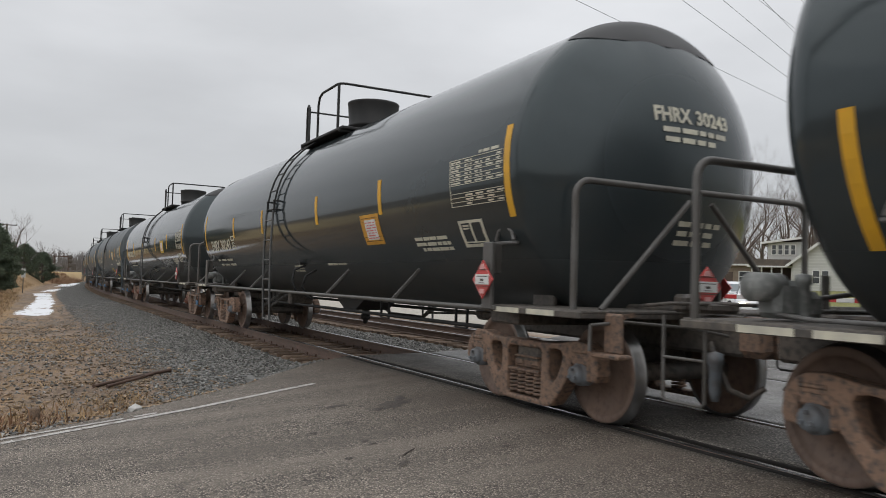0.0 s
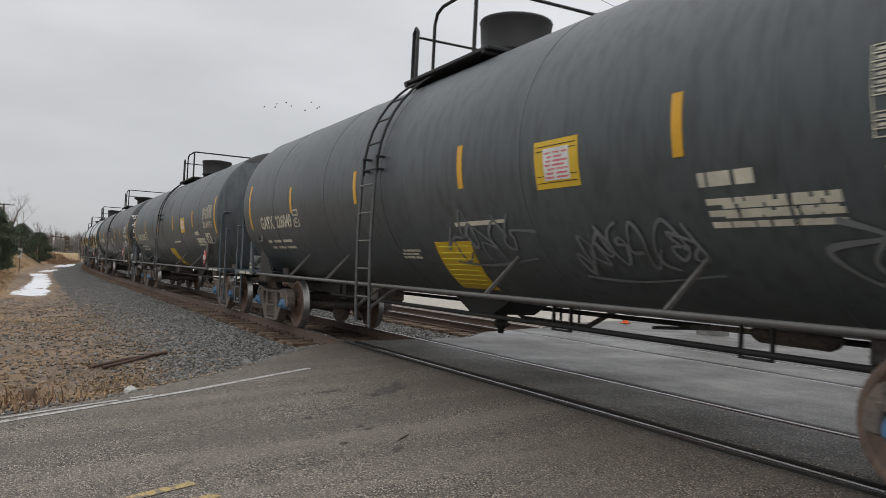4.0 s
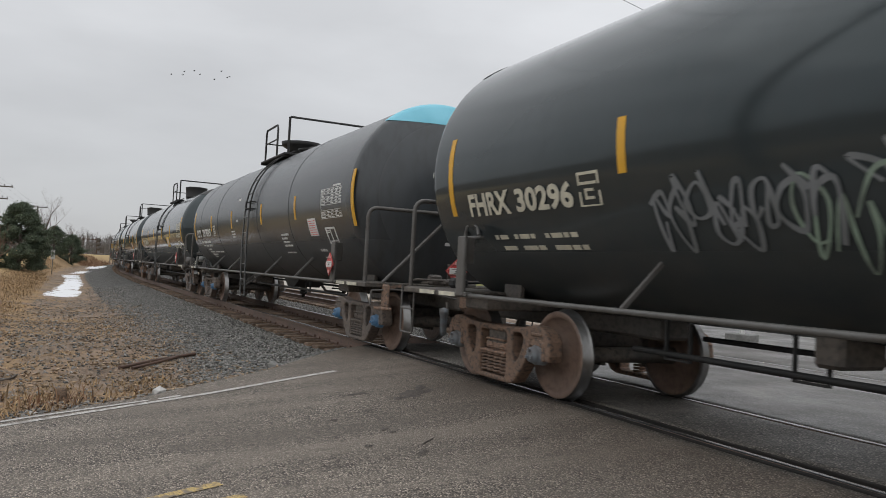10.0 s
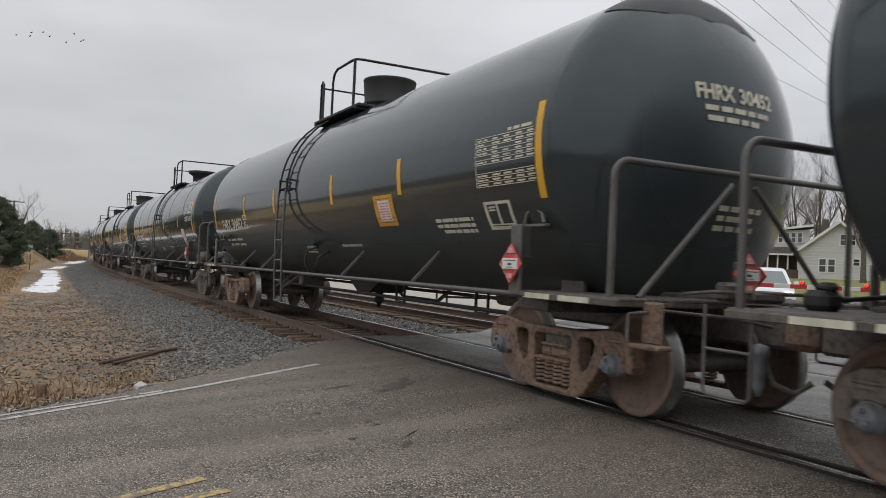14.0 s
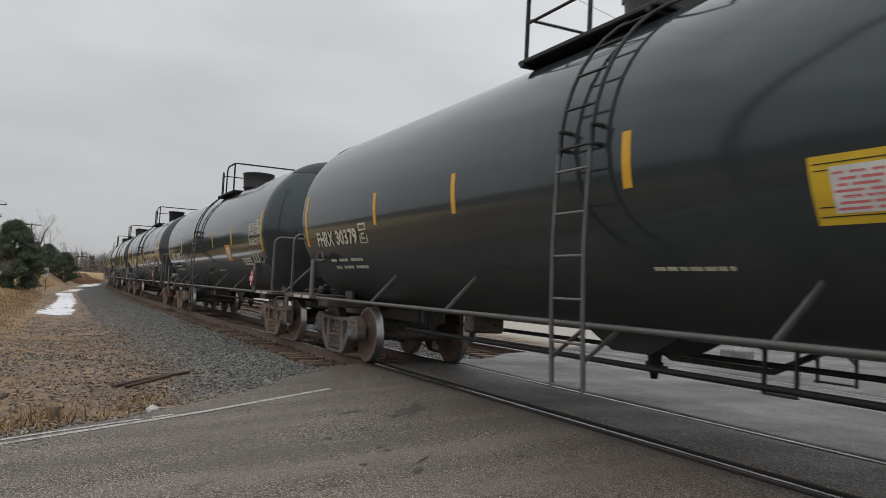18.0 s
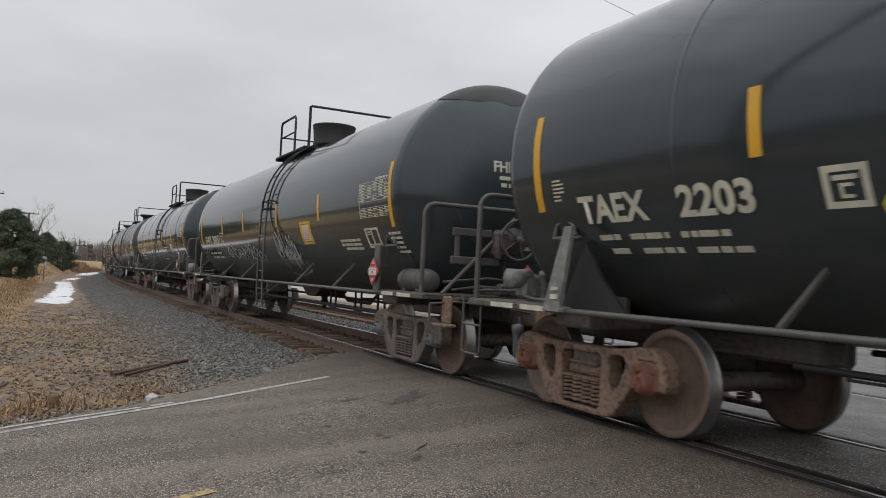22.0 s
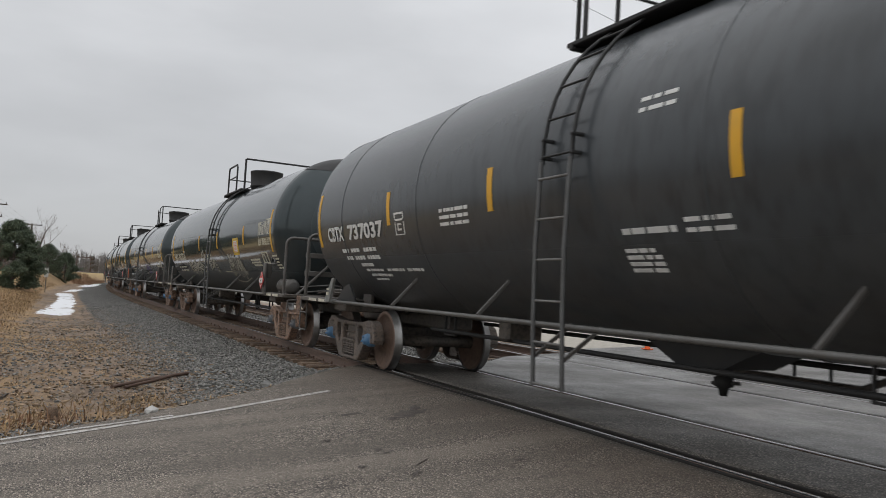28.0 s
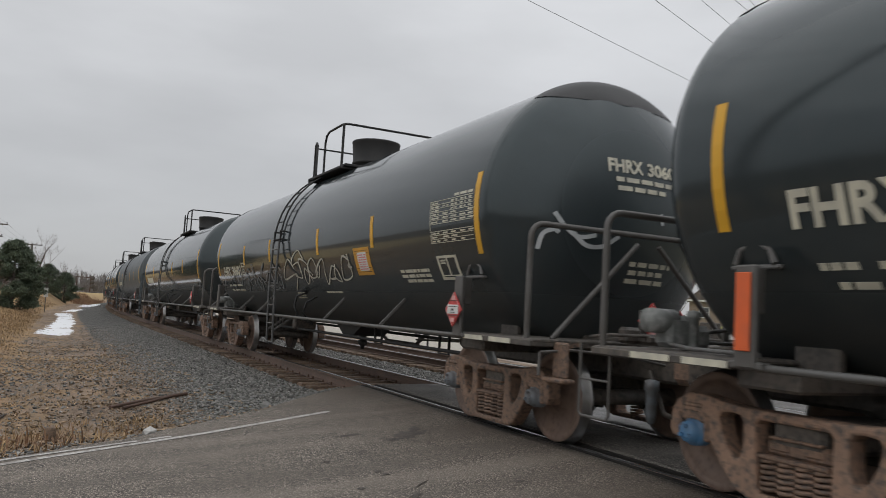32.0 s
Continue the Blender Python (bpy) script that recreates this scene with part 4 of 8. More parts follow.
def diamond_geo(h):
    return Geo().add([(0, 0, -h), (h, 0, 0), (0, 0, h), (-h, 0, 0), (0, 0.012, -h), (h, 0.012, 0), (0, 0.012, h), (-h, 0.012, 0)],
                     [(0, 1, 2, 3), (7, 6, 5, 4), (0, 4, 5, 1), (1, 5, 6, 2), (2, 6, 7, 3), (3, 7, 4, 0)], True)


def add_placard(car, at):
    p = part("placard", shared("placard", lambda: diamond_geo(0.19), PLAC_RED), None, car, "red diamond hazard placard with a white panel", at=at)
    part("placard_panel", shared("placard_panel", lambda: Geo().box(0, -0.004, 0.0, 0.255, 0.006, 0.1, 0.002), WHITE), None, p)
    part("placard_mark", shared("placard_mark", lambda: Geo().box(0, -0.0065, 0.03, 0.2, 0.004, 0.008).box(0, -0.0065, -0.004, 0.06, 0.004, 0.022).box(0, -0.0065, -0.034, 0.1, 0.004, 0.006), GEAR), None, p)
    part("placard_class", shared("placard_class", lambda: Geo().box(0, -0.0045, -0.115, 0.075, 0.006, 0.045), PLACARD_PALE), None, p)
    part("placard_flame", shared("placard_flame", lambda: Geo().prism([(-0.05, 0.1), (0.05, 0.1), (0.022, 0.15), (-0.022, 0.15)], -0.006, 0.0), PLACARD_PALE), None, p)
    for z, w in ((0.094, 0.19), (-0.066, 0.24)):
        part("placard_slot", shared("placard_slot%d" % (w * 100), lambda: Geo().box(0, -0.004, z, w, 0.006, 0.005), GEAR), None, p)
    part("placard_border", shared("placard_border", lambda: Geo().tube([(0, -0.003, -0.175), (0.175, -0.003, 0), (0, -0.003, 0.175), (-0.175, -0.003, 0)], 0.003, 4, closed=True), PLACARD_PALE), None, p)


def head_profile(half, R, crown, knuckle):
    """Half of the tank's outline towards its end: shell, knuckle, dished crown."""
    drop = math.sqrt((crown - knuckle) ** 2 - (R - knuckle) ** 2)
    x0 = half - (crown - drop)
    lean = math.atan2(R - knuckle, drop)
    pts = [(x0 - 0.3, R)]
    for i in range(9):
        a = math.pi / 2 + (lean - math.pi / 2) * i / 8
        a = math.pi / 2 - (math.pi / 2 - lean) * i / 8
        pts.append((x0 + knuckle * math.cos(a), R - knuckle + knuckle * math.sin(a)))
    for i in range(1, 11):
        a = lean * (1 - i / 10)
        pts.append((x0 - drop + crown * math.cos(a), crown * math.sin(a)))
    return pts


STYLES = {
    "jacketed": dict(R=1.56, zc=2.44, half=7.98, crown=2.3, knuckle=0.3, mat=BLACK, seams=(), gear=GEAR),
    "grey": dict(R=1.56, zc=2.44, half=8.1, crown=2.9, knuckle=0.1, mat=GREY, seams=(-5.6, -2.8, -0.6, 2.6, 5.4), gear=BLUEGREY),
    "brown": dict(R=1.56, zc=2.44, half=8.27, crown=2.4, knuckle=0.25, mat=BROWN, seams=(-5.2, -2.6, 0.1, 2.7, 5.3), gear=GEAR),
    "charcoal": dict(R=1.56, zc=2.44, half=8.1, crown=2.5, knuckle=0.2, mat=CHARCOAL, seams=(-6.4, -3.6, 1.2, 3.9), gear=GEAR),
    "welded": dict(R=1.56, zc=2.44, half=8.12, crown=2.3, knuckle=0.3, mat=BLACK, seams=(-5.4, -2.6, 0.2, 2.9, 5.6), gear=GEAR),
}


def build_car(style, caps, truck_mat, reservoir, brake_wheel, hood, lx, flip, pale):
    st = STYLES[style]
    R, zc, half = st["R"], st["zc"], st["half"]
    gear = st["gear"]
    trim = PALE_STEEL if pale else PIPE
    car = new("tank_car")
    # tank
    prof = head_profile(half, R, st["crown"], st["knuckle"])
    full = [(-x - (0.35 if flip else 0.2), r) for x, r in reversed(prof)] + prof
    g = Geo()
    g.lathe([(x, r) for x, r in full], (0, 0, zc), "x", 72)
    tank = part("tank", g, st["mat"], car)
    for sx in st["seams"]:
        part("weld_seam", shared(style + "_seam", lambda: Geo().lathe([(-0.02, R - 0.004), (-0.012, R + 0.006), (0.012, R + 0.006), (0.02, R - 0.004)], (0, 0, zc), "x", 64), st["mat"]), None, tank, at=pose(sx, 0, 0))
    # underframe: stub sills, bolsters and saddles
    for e in (-1, 1):
        part("stub_sill", shared("stub_sill", lambda: Geo().box(0, 0, 0.86, 3.6, 0.42, 0.34, 0.03).box(0.2, 0, 1.06, 2.2, 0.7, 0.07, 0.02), GEAR), None, car, at=pose(e * 6.95, 0, 0, 0, 0, 0 if e > 0 else 180))
        part("body_bolster", shared("body_bolster", lambda: Geo().box(0, 0, 0.93, 0.5, 2.7, 0.14, 0.02).box(0, -0.85, 1.22, 0.36, 0.06, 0.5, 0.01).box(0, 0.85, 1.22, 0.36, 0.06, 0.5, 0.01), GEAR), None, car, at=pose(e * 6.83, 0, 0))

        def platform():
            q = Geo().box(0, 0, 1.035, 1.5, 3.0, 0.035, 0.01)
            q.bar((-0.75, -1.5, 1.01), (0.75, -1.5, 1.01), 0.045, 0.06, 0.008).bar((-0.75, 1.5, 1.01), (0.75, 1.5, 1.01), 0.045, 0.06, 0.008)
            return q.bar((0.72, -1.5, 1.01), (0.72, 1.5, 1.01), 0.05, 0.06, 0.008)
        part("end_platform", shared("end_platform", platform, gear if gear is not GEAR else DUSTY), None, car, at=pose(7.5 if e > 0 else -7.72, 0, 0, 0, 0, 0 if e > 0 else 180))
        part("reflector_strip", shared("reflector_strip", lambda: Geo().box(-0.3, -1.529, 1.01, 0.42, 0.006, 0.048).box(0.25, -1.529, 1.01, 0.42, 0.006, 0.048), CREAM), None, car, "pale reflective strip", at=pose(e * 7.45, 0, 0))
        # coupler and air hose
        cp = part("coupler", shared("coupler", lambda: Geo().box(0.0, 0, 0.86, 0.6, 0.2, 0.22, 0.04).box(0.42, -0.05, 0.86, 0.32, 0.3, 0.34, 0.06).box(0.52, 0.12, 0.86, 0.2, 0.12, 0.28, 0.04), RUST), None, car,
                  at=pose(e * 8.42, 0, 0, 0, 0, 0 if e > 0 else 180))
        part("uncoupling_lever", shared("uncoupling_lever", lambda: Geo().tube([(-0.15, -1.42, 0.93), (-0.1, -1.1, 0.96), (0.05, -0.5, 0.92), (0.2, -0.2, 0.86), (0.3, -0.1, 1.05)], 0.016, 6).tube([(-0.15, -1.42, 0.93), (-0.13, -1.44, 0.72)], 0.016, 6), PIPE), None, cp)
        part("hose_fitting", shared("hose_fitting", lambda: Geo().lathe([(0.32, 0.0), (0.32, 0.03), (0.4, 0.05), (0.62, 0.055), (0.64, 0.07), (0.72, 0.07), (0.74, 0.0)], (0.26, -0.42, 0.0), "z", 12), CAP_GREY), None, cp)
        part("angle_cock", shared("angle_cock", lambda: Geo().box(-0.05, -0.45, 1.13, 0.14, 0.2, 0.16, 0.03).box(0.05, -0.2, 1.1, 0.24, 0.4, 0.1, 0.03).tube([(-0.2, -0.8, 1.1), (0.1, -0.8, 1.13), (0.2, 0.4, 1.13)], 0.018, 6), GEAR), None, cp)
        part("air_hose", shared("air_hose", lambda: Geo().tube([(0.1, -0.3, 0.8), (0.2, -0.32, 0.62), (0.3, -0.3, 0.42), (0.42, -0.2, 0.36), (0.5, -0.1, 0.45)], 0.026, 7), GEAR), None, cp)
        # end rails
        tall_end = style in ("grey", "brown")
        if tall_end:
            part("end_rail", pipe_frame(-1.45, 1.45, 7.8 if e > 0 else -8.18, 0.9, 2.4, 0.024, 0.09), gear, car)
        else:
            part("end_rail", pipe_frame(-1.47, 1.47, 8.1 if e > 0 else -8.38, 1.03, 2.16), PIPE, car)
        if e > 0 and not tall_end:
            part("rail_brace", shared("rail_brace", lambda: Geo().tube([(0, -1.2, 1.05), (0, -0.18, 2.06)], 0.027, 7).tube([(0, 1.15, 1.05), (0, 0.1, 2.06)], 0.027, 7), PIPE), None, car, at=pose(8.13 if e > 0 else -8.41, 0, 0))
        for s in (-1, 1):
            if tall_end:
                # flat posts that are handhold above and stirrup below
                g = Geo()
                for xp, zt in ((8.36, 2.0), (7.93, 1.02)) if e > 0 else ((-8.6, 2.03), (-8.12, 2.0)):
                    g.box(xp, 0, (zt + 0.34) / 2, 0.075, 0.03, zt - 0.34, 0.008)
                    if zt > 1.5:
                        g.box(xp, 0.02, zt - 0.02, 0.11, 0.1, 0.03, 0.008)
                mid_x = 8.145 if e > 0 else -8.36
                g.box(mid_x, 0, 0.35, 0.5, 0.07, 0.025, 0.006).tube([(mid_x - 0.24, 0, 0.68), (mid_x + 0.24, 0, 0.68)], 0.014, 6).bar((mid_x - 0.26, 0, 1.0), (mid_x + 0.26, 0, 1.0), 0.05, 0.09)
                part("grab_post", g, gear, car, at=pose(0, s * 1.45, 0))
            elif e < 0 or s > 0:
                part("sill_step", shared("sill_step", lambda: Geo().tube([(-0.2, 0, 1.0), (-0.2, 0, 0.42), (-0.17, 0, 0.39), (0.17, 0, 0.39), (0.2, 0, 0.42), (0.2, 0, 1.0)], 0.013, 6).tube([(-0.2, 0, 0.7), (0.2, 0, 0.7)], 0.012, 6), PIPE), None, car,
                        at=pose(8.0 if e > 0 else -8.5, s * 1.45, 0.06))
            else:
                part("step_plate", shared("step_plate", lambda: Geo().box(0, 0, 0.84, 0.22, 0.05, 0.34, 0.02).box(0.03, -0.05, 0.66, 0.34, 0.16, 0.04, 0.012).bar((-0.1, 0.03, 0.95), (-0.1, 0.3, 1.0), 0.05, 0.04), RUST), None, car, "rusty hanging bracket plate", at=pose(8.33, -1.22, 0.02))
            px = (6.39 if hood == "tall" else 6.98 if style == "brown" else 6.85) if e > 0 else 6.82
            if e > 0:
                add_placard(car, pose(e * px, s * 1.62, 1.42 if style == "brown" else 1.29, 0, 0, 0 if s < 0 else 180))
            at = pose(e * px, s * 1.6, 0, 0, 0, 0 if s < 0 else 180)
            if e > 0 or style == "jacketed":
                part("placard_bracket", shared("placard_bracket", lambda: Geo().box(0, 0.05, 1.33, 0.17, 0.05, 0.66, 0.012).box(0, 0.09, 1.02, 0.26, 0.1, 0.05, 0.01).box(0, 0.12, 1.5, 0.05, 0.14, 0.3, 0.01), trim), None, car, at=at)
            else:
                # a tapered plate that leans
                tip, top_z = {"charcoal": (0.26, 1.38), "grey": (-0.1, 1.64), "brown": (-0.06, 1.64)}.get(style, (0.22, 1.74))
                tip *= 1 if s < 0 else -1
                part("placard_bracket", Geo().prism([(-0.13, 1.0), (0.12, 1.0), (tip + 0.05, top_z), (tip - 0.06, top_z)], 0.02, 0.06).box(0, 0.09, 1.02, 0.3, 0.12, 0.05, 0.01), PALE_STEEL if style != "grey" else BLUEGREY, car, "leaning pale steel bracket plate", at=at)
                part("bracket_tape", Geo().box(0.02 + tip * 0.2, 0.008, 1.13, 0.1, 0.012, 0.045).box(0.0 + tip * 0.3, 0.008, 1.2, 0.1, 0.012, 0.03), CREAM, car, at=at)
                # gusset between the bracket and the tank
                q = 1 if s < 0 else -1
                part("saddle_gusset", Geo().prism([(-0.16 * q, 1.02), (0.75 * q, 1.02), (0.42 * q, 1.3), (tip * 0.8, top_z - 0.12)], 0.24, 0.27), SOOT if style == "welded" else CAP_BLACK, car, at=at)
            # hoop over the bracket, as a tow lug
            if style != "charcoal":
                part("jacking_lug", shared("jacking_lug", lambda: Geo().tube([(-0.16, 0, 1.68), (-0.12, 0, 1.78), (0, 0, 1.82), (0.12, 0, 1.78), (0.16, 0, 1.68)], 0.022, 6).box(0, 0.02, 1.66, 0.4, 0.05, 0.03, 0.008), RUNG), None, car,
                 at=pose(e * 6.9, s * 1.4, 0))
        if e > 0:
            add_placard(car, pose(8.17, 0.02, 1.28, 0, 0, 90))
        part("placard_post", shared("placard_post", lambda: Geo().box(0, 0, 1.18, 0.03, 0.08, 0.42, 0.006), PIPE), None, car, at=pose(8.13 if e > 0 else -8.41, -0.08, 0))
        if e < 0 and reservoir and style == "jacketed":
            part("air_valve", shared("dark_air_valve", lambda: Geo().box(0, 0, 1.12, 0.2, 0.22, 0.14, 0.04).box(0.02, 0.02, 1.21, 0.12, 0.12, 0.07, 0.03).tube([(0, 0.1, 1.12), (0.05, 0.6, 1.16), (0.05, 1.5, 1.1)], 0.018, 6), SOOT), None, car, "dark cast air brake valve", at=pose(-8.25, -0.85, 0))
        if e < 0 and not reservoir:
            # air brake valves on the rear platform
            valve = part("air_valve", shared("air_valve", lambda: Geo().box(0, 0, 1.2, 0.2, 0.26, 0.26, 0.04).lathe([(-0.13, 0.0), (-0.13, 0.1), (0.13, 0.1), (0.13, 0.0)], (0.0, -0.14, 1.28), "y", 14).box(0.0, 0.22, 1.16, 0.26, 0.2, 0.2, 0.05).lathe([(1.05, 0.04), (1.3, 0.045), (1.31, 0.06), (1.37, 0.055), (1.38, 0.0)], (0.1, 0.12, 0), "z", 12), PALE_STEEL), None, car, "pale cast air brake valve", at=pose(-8.08, -1.0, 0))
            part("valve_pipe", shared("valve_pipe", lambda: Geo().tube([(0.0, 0.3, 1.2), (0.05, 0.8, 1.26), (0.05, 1.6, 1.22)], 0.02, 6).tube([(0.0, 0.3, 1.12), (-0.05, 0.9, 1.12), (0.0, 1.9, 1.14)], 0.018, 6).tube([(0.08, -0.1, 1.1), (0.4, -0.2, 1.08), (1.1, -0.25, 1.08)], 0.018, 6), RUNG), None, valve)
            part("valve_tag", shared("valve_tag", lambda: Geo().box(-0.105, 0.03, 1.23, 0.012, 0.09, 0.06, 0.004), PLAC_RED), None, valve)
        part("bottom_shelf", shared("head_brace", lambda: Geo().box(0, 0, 1.3, 0.08, 1.3, 0.5, 0.02), GEAR), None, car, at=pose(e * 7.3, 0, 0))
    # the long pipe at the foot of the tank, and its struts
    rod_z = 0.61 if flip and style == "jacketed" else 0.71
    for s in (-1, 1):
        part("side_pipe", shared("side_pipe", lambda: Geo().tube([(-6.9, 0, 1.01), (6.9, 0, 1.01)], 0.026, 8), SIDE_PIPE), None, car, at=pose(0, s * 1.5, 0))
        for xb in ((-4.3, -1.95, 2.12, 4.45) if style == "charcoal" else (-4.45, -2.6, 2.05, 4.5) if not flip else (-4.1, -1.75, 2.75, 4.9)):
            part("strut", shared("strut", lambda: Geo().bar((-0.02, 0.0, 1.02), (0.06, 0.36, 1.44), 0.028, 0.046, 0.008).box(0.065, 0.37, 1.45, 0.16, 0.03, 0.07, 0.01), PIPE), None, car, at=pose(xb if s < 0 else xb + 0.04, s * 1.5, 0, 0, 0, 0 if s < 0 else 180))
        part("brake_rod", shared("brake_rod", lambda: Geo().tube([(-5.2, 0, 0.0), (5.4, 0, 0.0)], 0.03, 6), SOOT), None, car, at=pose(0, s * 0.45, rod_z + (0 if s < 0 else 0.1)))
    part("train_line", Geo().tube([(-6.0, 0.75, 0.88), (-1.2, 0.75, 0.88), (-0.6, 0.78, 0.62), (0.8, 0.78, 0.62), (1.4, 0.75, 0.88), (6.0, 0.75, 0.88)], 0.035, 8), GEAR, car)
    for hx in (-4.6, 1.9, 4.4) if rod_z > 0.7 else (-4.6, -3.2, 1.9, 3.3, 4.4):
        part("pipe_hanger", shared("pipe_hanger", lambda: Geo().box(-0.15, 0, 0.8, 0.022, 0.035, 0.48).box(0.15, 0, 0.8, 0.022, 0.035, 0.48).box(0, 0, 0.565, 0.32, 0.035, 0.02).bar((-0.15, 0, 0.9), (-0.4, 0, 1.04), 0.03, 0.02).bar((0.15, 0, 0.9), (0.4, 0, 1.04), 0.03, 0.02), SOOT), None, car, at=pose(hx, -0.45, rod_z - 0.61))
    # bottom outlet with skid
    part("outlet_skid", Geo().prism([(-0.7, 0.92), (-0.28, 0.72), (0.28, 0.72), (0.7, 0.92)], -0.32, 0.32), SOOT, car)
    part("outlet_valve", Geo().lathe([(0.46, 0.0), (0.46, 0.035), (0.53, 0.05), (0.55, 0.09), (0.62, 0.09), (0.64, 0.065), (0.74, 0.08)], axis="z", n=14).bar((-0.14, 0, 0.56), (0.18, 0, 0.59), 0.03, 0.03), SOOT, car)
    # brake gear
    part("brake_cylinder", Geo().lathe([(-0.42, 0.0), (-0.42, 0.06), (-0.36, 0.09), (0.3, 0.095), (0.36, 0.07), (0.42, 0.0)], (4.35, 0.1, 0.84), "x", 16).bar((3.2, 0.1, 0.82), (3.95, 0.1, 0.84), 0.04, 0.04), GEAR, car)
    part("brake_lever", Geo().bar((3.1, -0.3, 0.8), (3.2, 0.5, 0.8), 0.06, 0.03, 0.01), GEAR, car)
    if style == "jacketed" and not flip:
        part("drain_pipe", Geo().tube([(0.15, -1.2, 1.5), (0.1, -1.42, 1.4), (0.12, -1.46, 1.2), (0.2, -1.4, 1.02), (0.2, -1.1, 0.9)], 0.022, 6).tube([(0.55, -1.15, 1.42), (0.62, -1.38, 1.3), (0.56, -1.42, 1.1), (0.5, -1.2, 0.92)], 0.018, 6).box(0.12, -1.3, 1.52, 0.14, 0.1, 0.05, 0.01), SOOT, car)
    part("control_valve", Geo().box(-3.0, -0.3, 0.85, 0.25, 0.5, 0.3, 0.03), GEAR, car)
    if reservoir:
        part("air_reservoir", Geo().lathe([(-0.42, 0.0), (-0.42, 0.07), (-0.38, 0.135), (-0.31, 0.155), (0.31, 0.155), (0.38, 0.135), (0.42, 0.07), (0.42, 0.0)], (7.42, -1.2, 1.2), "x", 18).lathe([(-0.22, 0.155), (-0.22, 0.163), (-0.18, 0.163), (-0.18, 0.155)], (7.42, -1.2, 1.2), "x", 18).lathe([(0.2, 0.155), (0.2, 0.163), (0.24, 0.163), (0.24, 0.155)], (7.42, -1.2, 1.2), "x", 18).box(7.22, -1.2, 1.06, 0.1, 0.24, 0.06, 0.01).box(7.64, -1.2, 1.06, 0.1, 0.24, 0.06, 0.01), trim, car, "grey air reservoir drum")
    if brake_wheel:
        w = Geo().tube([(0, 0.26 * math.cos(a), 0.26 * math.sin(a)) for a in [2 * math.pi * i / 20 for i in range(20)]], 0.016, 6, closed=True)
        for i in range(5):
            a = 2 * math.pi * i / 5
            w.tube([(0, 0.05 * math.cos(a), 0.05 * math.sin(a)), (0, 0.25 * math.cos(a), 0.25 * math.sin(a))], 0.012, 5)
        w.lathe([(-0.03, 0.0), (-0.03, 0.05), (0.03, 0.05), (0.03, 0.0)], axis="x", n=10)
        part("brake_wheel", w, PIPE, car, "grey hand brake wheel", at=pose(8.24, -0.18, 1.78))
        part("brake_housing", Geo().box(8.14, -0.4, 1.72, 0.16, 0.22, 0.36, 0.05).lathe([(-0.1, 0.0), (-0.1, 0.15), (-0.04, 0.19), (0.04, 0.17), (0.06, 0.0)], (8.16, -0.2, 1.76), "x", 16).box(8.2, -0.46, 1.58, 0.06, 0.07, 0.12, 0.01), GEAR, car)
        part("brake_bracket", Geo().box(8.08, -0.78, 1.84, 0.05, 0.56, 0.1, 0.01).box(8.08, -0.72, 1.48, 0.05, 0.7, 0.1, 0.01).box(8.06, -0.98, 1.66, 0.05, 0.06, 0.46, 0.01), PIPE, car)
        chain = Geo()
        for q in range(7):
            chain.tube([(8.12 + 0.012 * math.cos(a) * (q % 2), -0.3 + 0.022 * math.cos(a) * (1 - q % 2), 1.52 - 0.062 * q + 0.038 * math.sin(a)) for a in [k * math.pi / 3 for k in range(6)]], 0.008, 4, closed=True)
        part("brake_chain", chain, GEAR, car, "hanging brake chain")
        part("slack_rod", Geo().tube([(7.9, -0.95, 1.1), (8.0, -0.6, 1.16), (8.1, 0.2, 1.14), (8.1, 0.8, 1.1)], 0.018, 6).tube([(7.95, -1.1, 1.2), (8.05, -0.5, 1.27), (8.08, 0.5, 1.2)], 0.016, 6), RUNG, car)
    # side ladders: a straight lower half hung from brackets, and an upper half bent over the tank
    for s in (-1, 1):
        ladder = new("side_ladder")
        ladder.parent = car
        bow = [0.0 + 1.17 * k / 9 for k in range(10)]
        for xr in (lx - 0.22, lx + 0.22):
            part("ladder_rail", Geo().tube([(xr + 0.04, s * 1.66, 0.48), (xr + 0.02, s * 1.675, 1.0), (xr, s * 1.68, 1.7), (xr, s * 1.66, 2.46)], 0.021, 6), LADDER, ladder)
            part("upper_rail", Geo().tube([(xr - 0.1 * k / 9, s * (R + 0.085) * math.cos(a), zc + (R + 0.085) * math.sin(a)) for k, a in enumerate(bow)], 0.018, 6), SOOT, ladder)
            part("rail_bracket", shared("rail_bracket", lambda: Geo().box(0, 0.0, 0.0, 0.045, 0.13, 0.03, 0.006).box(0, 0.0, 0.16, 0.045, 0.13, 0.03, 0.006).box(0, -0.05, 0.08, 0.03, 0.02, 0.2, 0.004), SOOT), None, ladder, at=pose(xr, s * 1.6, 2.5, 0, 0, 0 if s < 0 else 180))
        for k in range(6):
            part("rung", shared("rung", lambda: Geo().tube([(-0.22, 0, 0), (0.22, 0, 0)], 0.013, 6), RUNG), None, ladder, at=pose(lx, s * (1.665 + 0.003 * k), 0.5 + 0.36 * k))
        for k in range(6):
            a = 0.04 + 0.215 * k
            part("rung", shared("upper_rung", lambda: Geo().tube([(-0.22, 0, 0), (0.22, 0, 0)], 0.012, 6), SOOT), None, ladder, at=pose(lx - 0.02 * k, s * (R + 0.085) * math.cos(a), zc + (R + 0.085) * math.sin(a)))
